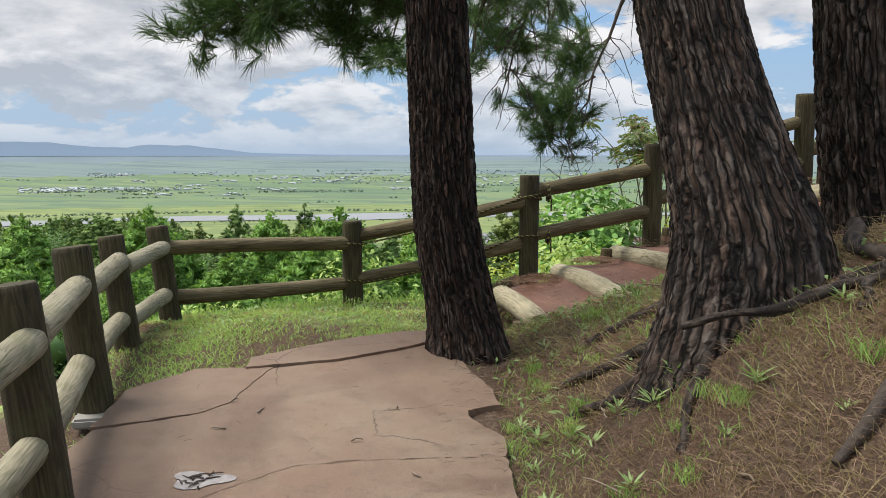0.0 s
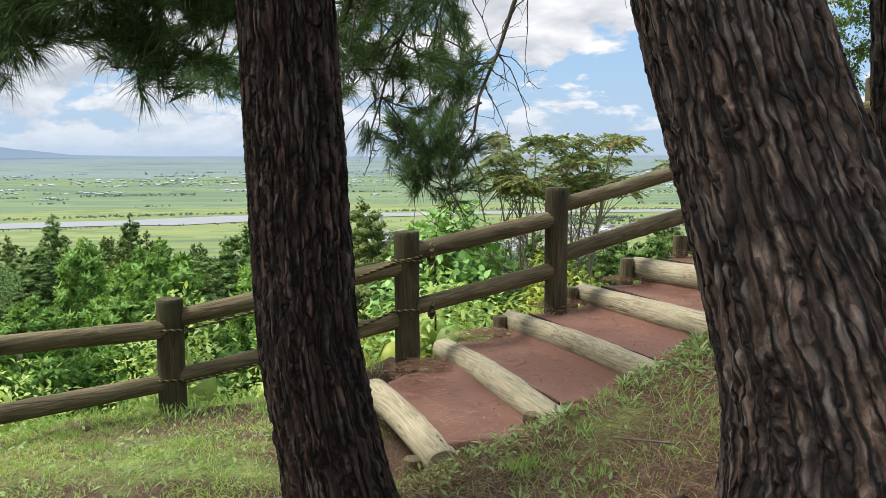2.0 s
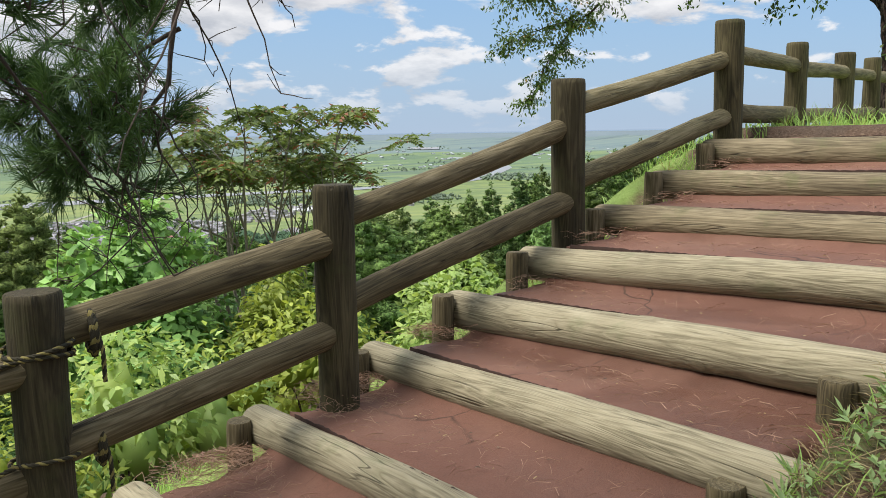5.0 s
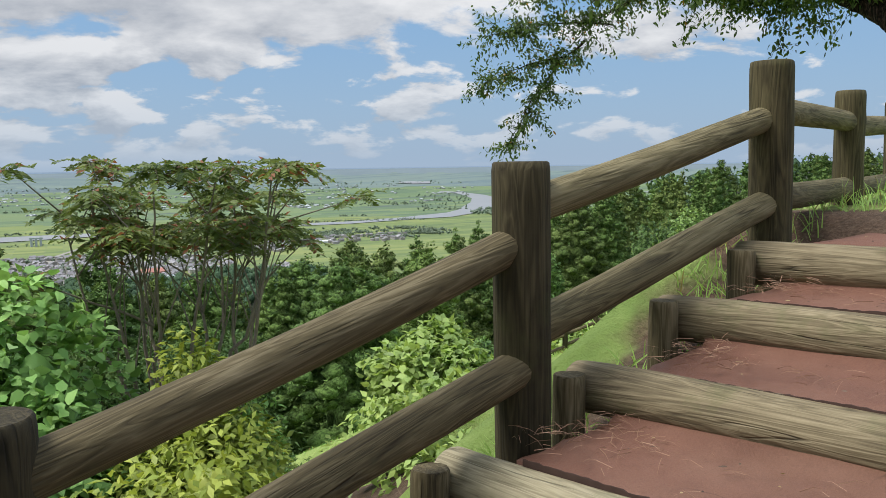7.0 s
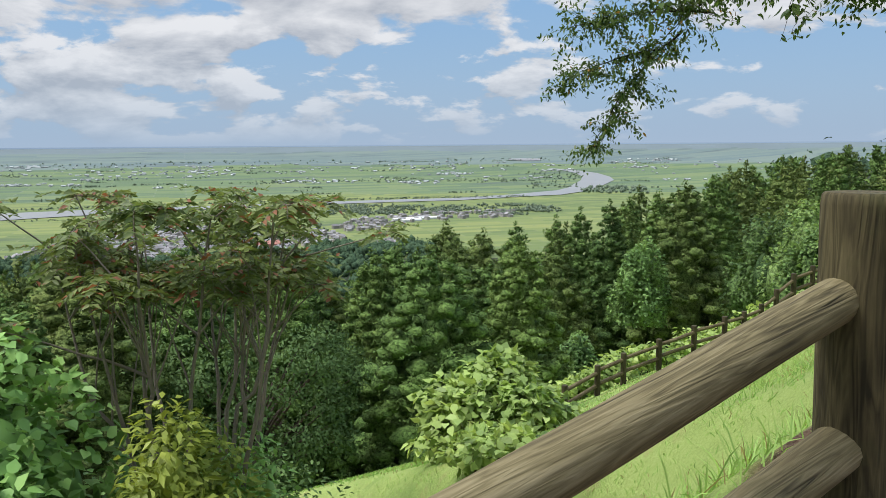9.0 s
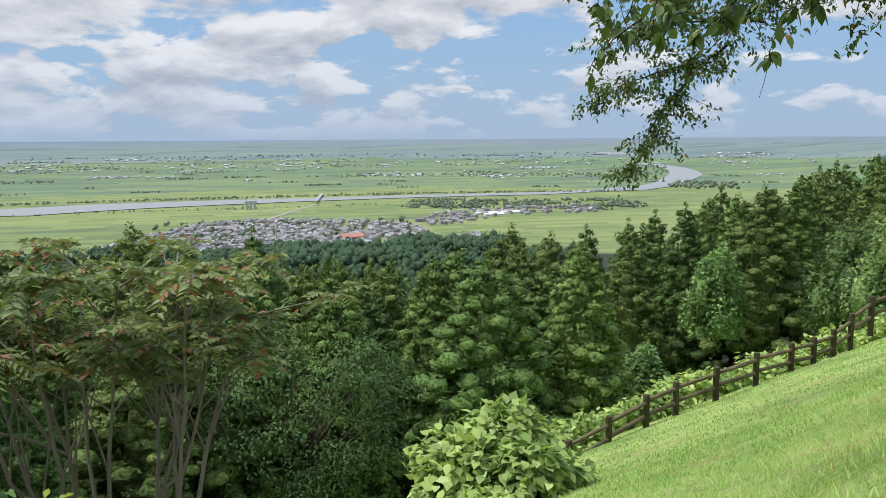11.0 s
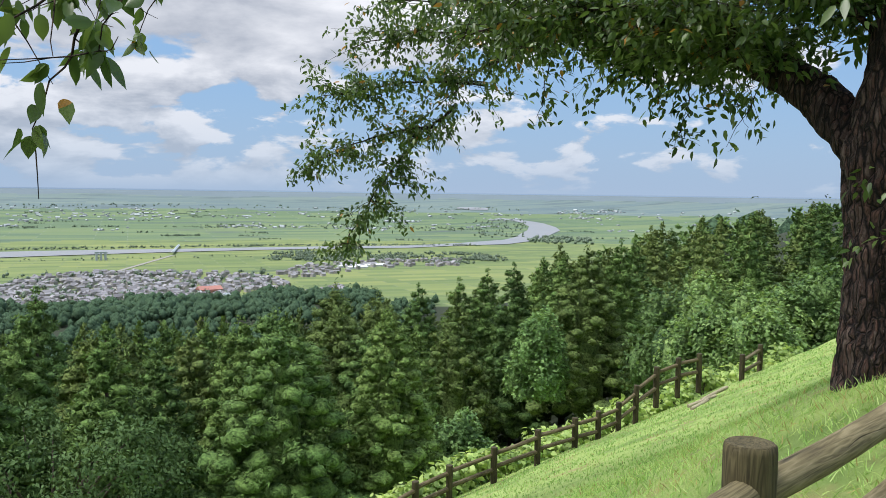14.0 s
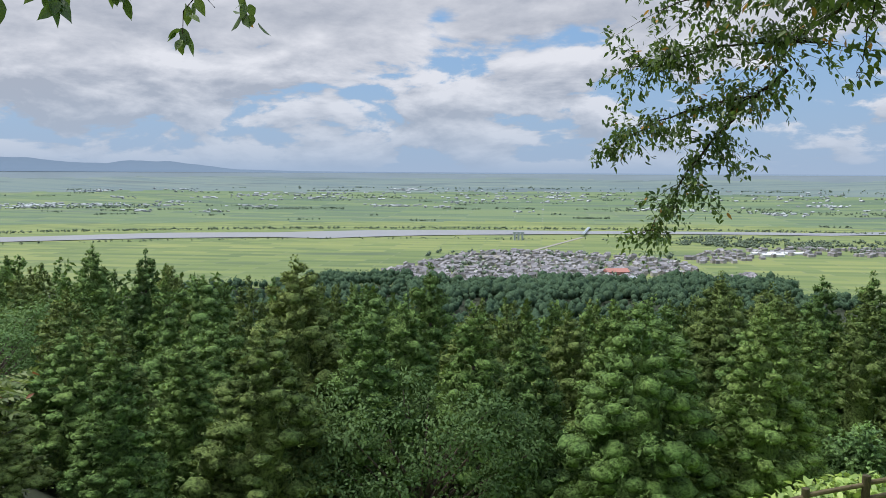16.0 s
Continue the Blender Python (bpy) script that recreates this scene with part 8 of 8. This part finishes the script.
# small leafy weeds in drifts beside the stairs
wp = np.vstack([field_points(9000, 0.5, 6.0, 5.2, 6.12, inside(lambda x, y: patch(x * 1.7, y * 1.7) * smooth((y - 5.1) / 0.7))), field_points(2500, 0.3, 4.5, 3.2, 5.4, inside(lambda x, y: 0.6 * patch(x * 2.3 + 4, y * 2.3) ** 3)), field_points(2500, -2.2, 0.6, 5.6, 7.4, inside(lambda x, y: 0.5 * patch(x * 2.1, y * 2.1)))])
acc = Acc()
wp[:, 2] += 0.05 * rng.random(len(wp))
wd = rng.normal(0, 1, (len(wp), 3))
wd[:, 2] = 0.3 + np.abs(wd[:, 2]) * 0.5
leaves(acc, wp, wd, 0.042 * (0.6 + 0.8 * rng.random(len(wp))), 0.017, 0.12, 0.15)
tagged(part("bank_weeds", acc.mesh("bank_weeds", M_weed), None, None), "low mixed leafy weeds along the stairs", "weeds", kind="stuff")

for k in range(16):                                   # debris in the puddle
    a, q, L = rng.random() * 6.28, rng.normal(0, 0.028, 2), rng.uniform(0.02, 0.07)
    acc = Acc()
    p0 = np.array([-0.95 + q[0] * 1.5, 3.18 + q[1], 0.05 * (3.18 + q[1]) + 0.037])
    tube(acc, arc(p0, p0 + np.array([L * math.cos(a), L * math.sin(a), 0.002]), 4, 0, 0.003), np.linspace(0.004, 0.002, 4), 5)
    tagged(part("stick", acc.mesh("stick", M_root, True, True), None, None), "dark wet twig lying in the puddle", "twig", group="fallen twigs")

# sticks and bark crumbs
for k in range(26):
    x, y = (rng.uniform(0.3, 2.2), rng.uniform(2.4, 4.9)) if k % 3 else (rng.uniform(-1.3, 0.1), rng.uniform(2.9, 5.0))
    on_slab = not bool(off_path(np.array([x]), np.array([y]))[0])
    z = 0.05 * y + 0.036 if on_slab else gz(x, y, 0.012)
    a, L = rng.random() * 6.28, rng.uniform(0.03, 0.07) if on_slab else rng.uniform(0.08, 0.28)
    acc = Acc()
    tube(acc, arc((x, y, z), (x + L * math.cos(a), y + L * math.sin(a), z + 0.004), 5, -0.004, 0.004), np.linspace(0.005, 0.003, 5), 5)
    tagged(part("stick", acc.mesh("stick", M_stick, True, True), None, None), "dry fallen twig on the ground", "twig", group="fallen twigs")


for x0, y0, a, L in ((25.6, 25.5, 0.2, 1.3), (24.3, 24.7, 0.1, 1.1), (23.6, 23.9, 0.3, 0.9)):
    q = log_between("short_log", (x0, y0, gz(x0, y0, 0.05)), (x0 + L * math.cos(a), y0 + L * math.sin(a), gz(x0 + L * math.cos(a), y0 + L * math.sin(a), 0.05)), 0.05, M_log, None)
    tagged(q, "short pale log lying on the mown slope", "log", group="logs on the slope")
acc = Acc()
bx = np.array([(1.02, 2.12), (1.12, 2.16), (1.24, 2.25), (1.42, 2.30), (1.6, 2.27)])
tube(acc, np.stack([bx[:, 0], bx[:, 1], ground_z(bx[:, 0], bx[:, 1]) + np.array([0.03, 0.025, 0.04, 0.03, 0.0])], -1), [0.012, 0.02, 0.024, 0.026, 0.02], 9, wob=0.2)
tagged(part("fallen_branch", acc.mesh("fallen_branch", M_root, True, True), None, None), "short broken branch lying on the needle bank", "branch")


def rope(pts, label):
    t = thing("rope", label, "rope", pts[0])
    p = np.asarray(pts, float)
    tt = np.concatenate([[0], np.cumsum(np.linalg.norm(np.diff(p, axis=0), axis=1))])
    n = max(20, int(tt[-1] / 0.012))
    ti = np.linspace(0, tt[-1], n)
    q = np.stack([np.interp(ti, tt, p[:, k]) for k in range(3)], -1)
    _, u, v = frames_along(q)
    for ph, mt in ((0, M_rope), (2.1, M_rope), (4.2, M_ropey)):
        acc = Acc()
        ang = ti / 0.05 * 6.28 + ph
        tube(acc, q + 0.0045 * (np.cos(ang)[:, None] * u + np.sin(ang)[:, None] * v), np.full(n, 0.0048), 5)
        part("strand", acc, mt, t, "yellow strand" if mt is M_ropey else "")
    return t


def coil(x, y, z, r, turns, rise):
    a = np.linspace(0, turns * 6.28, int(turns * 18))
    return [(x + r * math.cos(k), y + r * math.sin(k), z + rise * k / (turns * 6.28) + 0.01 * math.sin(k * 1.7)) for k in a]


EPX, PPX = (-0.81, 7.5), (0.77, 7.53)
rope(coil(*EPX, 0.66, 0.108, 1.2, 0.02) + list(map(tuple, arc((EPX[0] + 0.1, EPX[1] - 0.06, 0.675), (PPX[0] - 0.1, PPX[1] - 0.07, 1.07), 14, 0.03))) + coil(*PPX, 1.06, 0.108, 2.2, 0.05), "dark twisted rope tied along the top rail")
rope(coil(*EPX, 0.33, 0.108, 1.2, 0.02) + list(map(tuple, arc((EPX[0] + 0.1, EPX[1] - 0.06, 0.33), (PPX[0] - 0.1, PPX[1] - 0.07, 0.74), 14, 0.05))) + coil(*PPX, 0.72, 0.108, 1.2, 0.03), "dark twisted rope stretched between two posts")
a, b = Vector((0.77, 7.53, 1.07)), Vector((1.93, 7.76, 1.37))
for dz, lab in ((0.0, "rope bound round the top rail joint"), (-0.38, "knotted rope bound round the lower rail joint")):
    p = Vector((0.93, 7.56, 1.12 + dz))
    rope([(p.x + 0.02 * (k / 60), p.y + 0.072 * math.cos(k * 0.55), p.z + 0.072 * math.sin(k * 0.55) + 0.01 * math.sin(k)) for k in range(60)] + [(p.x + 0.03, p.y - 0.08, p.z - 0.05 - 0.02 * k + 0.008 * math.sin(k * 2)) for k in range(6)], lab)
bm = bmesh.new()
bmesh.ops.create_cube(bm, size=1, matrix=Matrix.Translation((-1.66, 4.0, 0.175)) @ Matrix.Rotation(0.25, 4, 'Z') @ Matrix.Diagonal((0.26, 0.16, 0.05, 1)))
bmesh.ops.bevel(bm, geom=bm.edges[:], offset=0.012, segments=2, affect='EDGES')
tagged(part("concrete_block", bm, M_conc, None), "pale concrete footing block beside a fence post", "block")
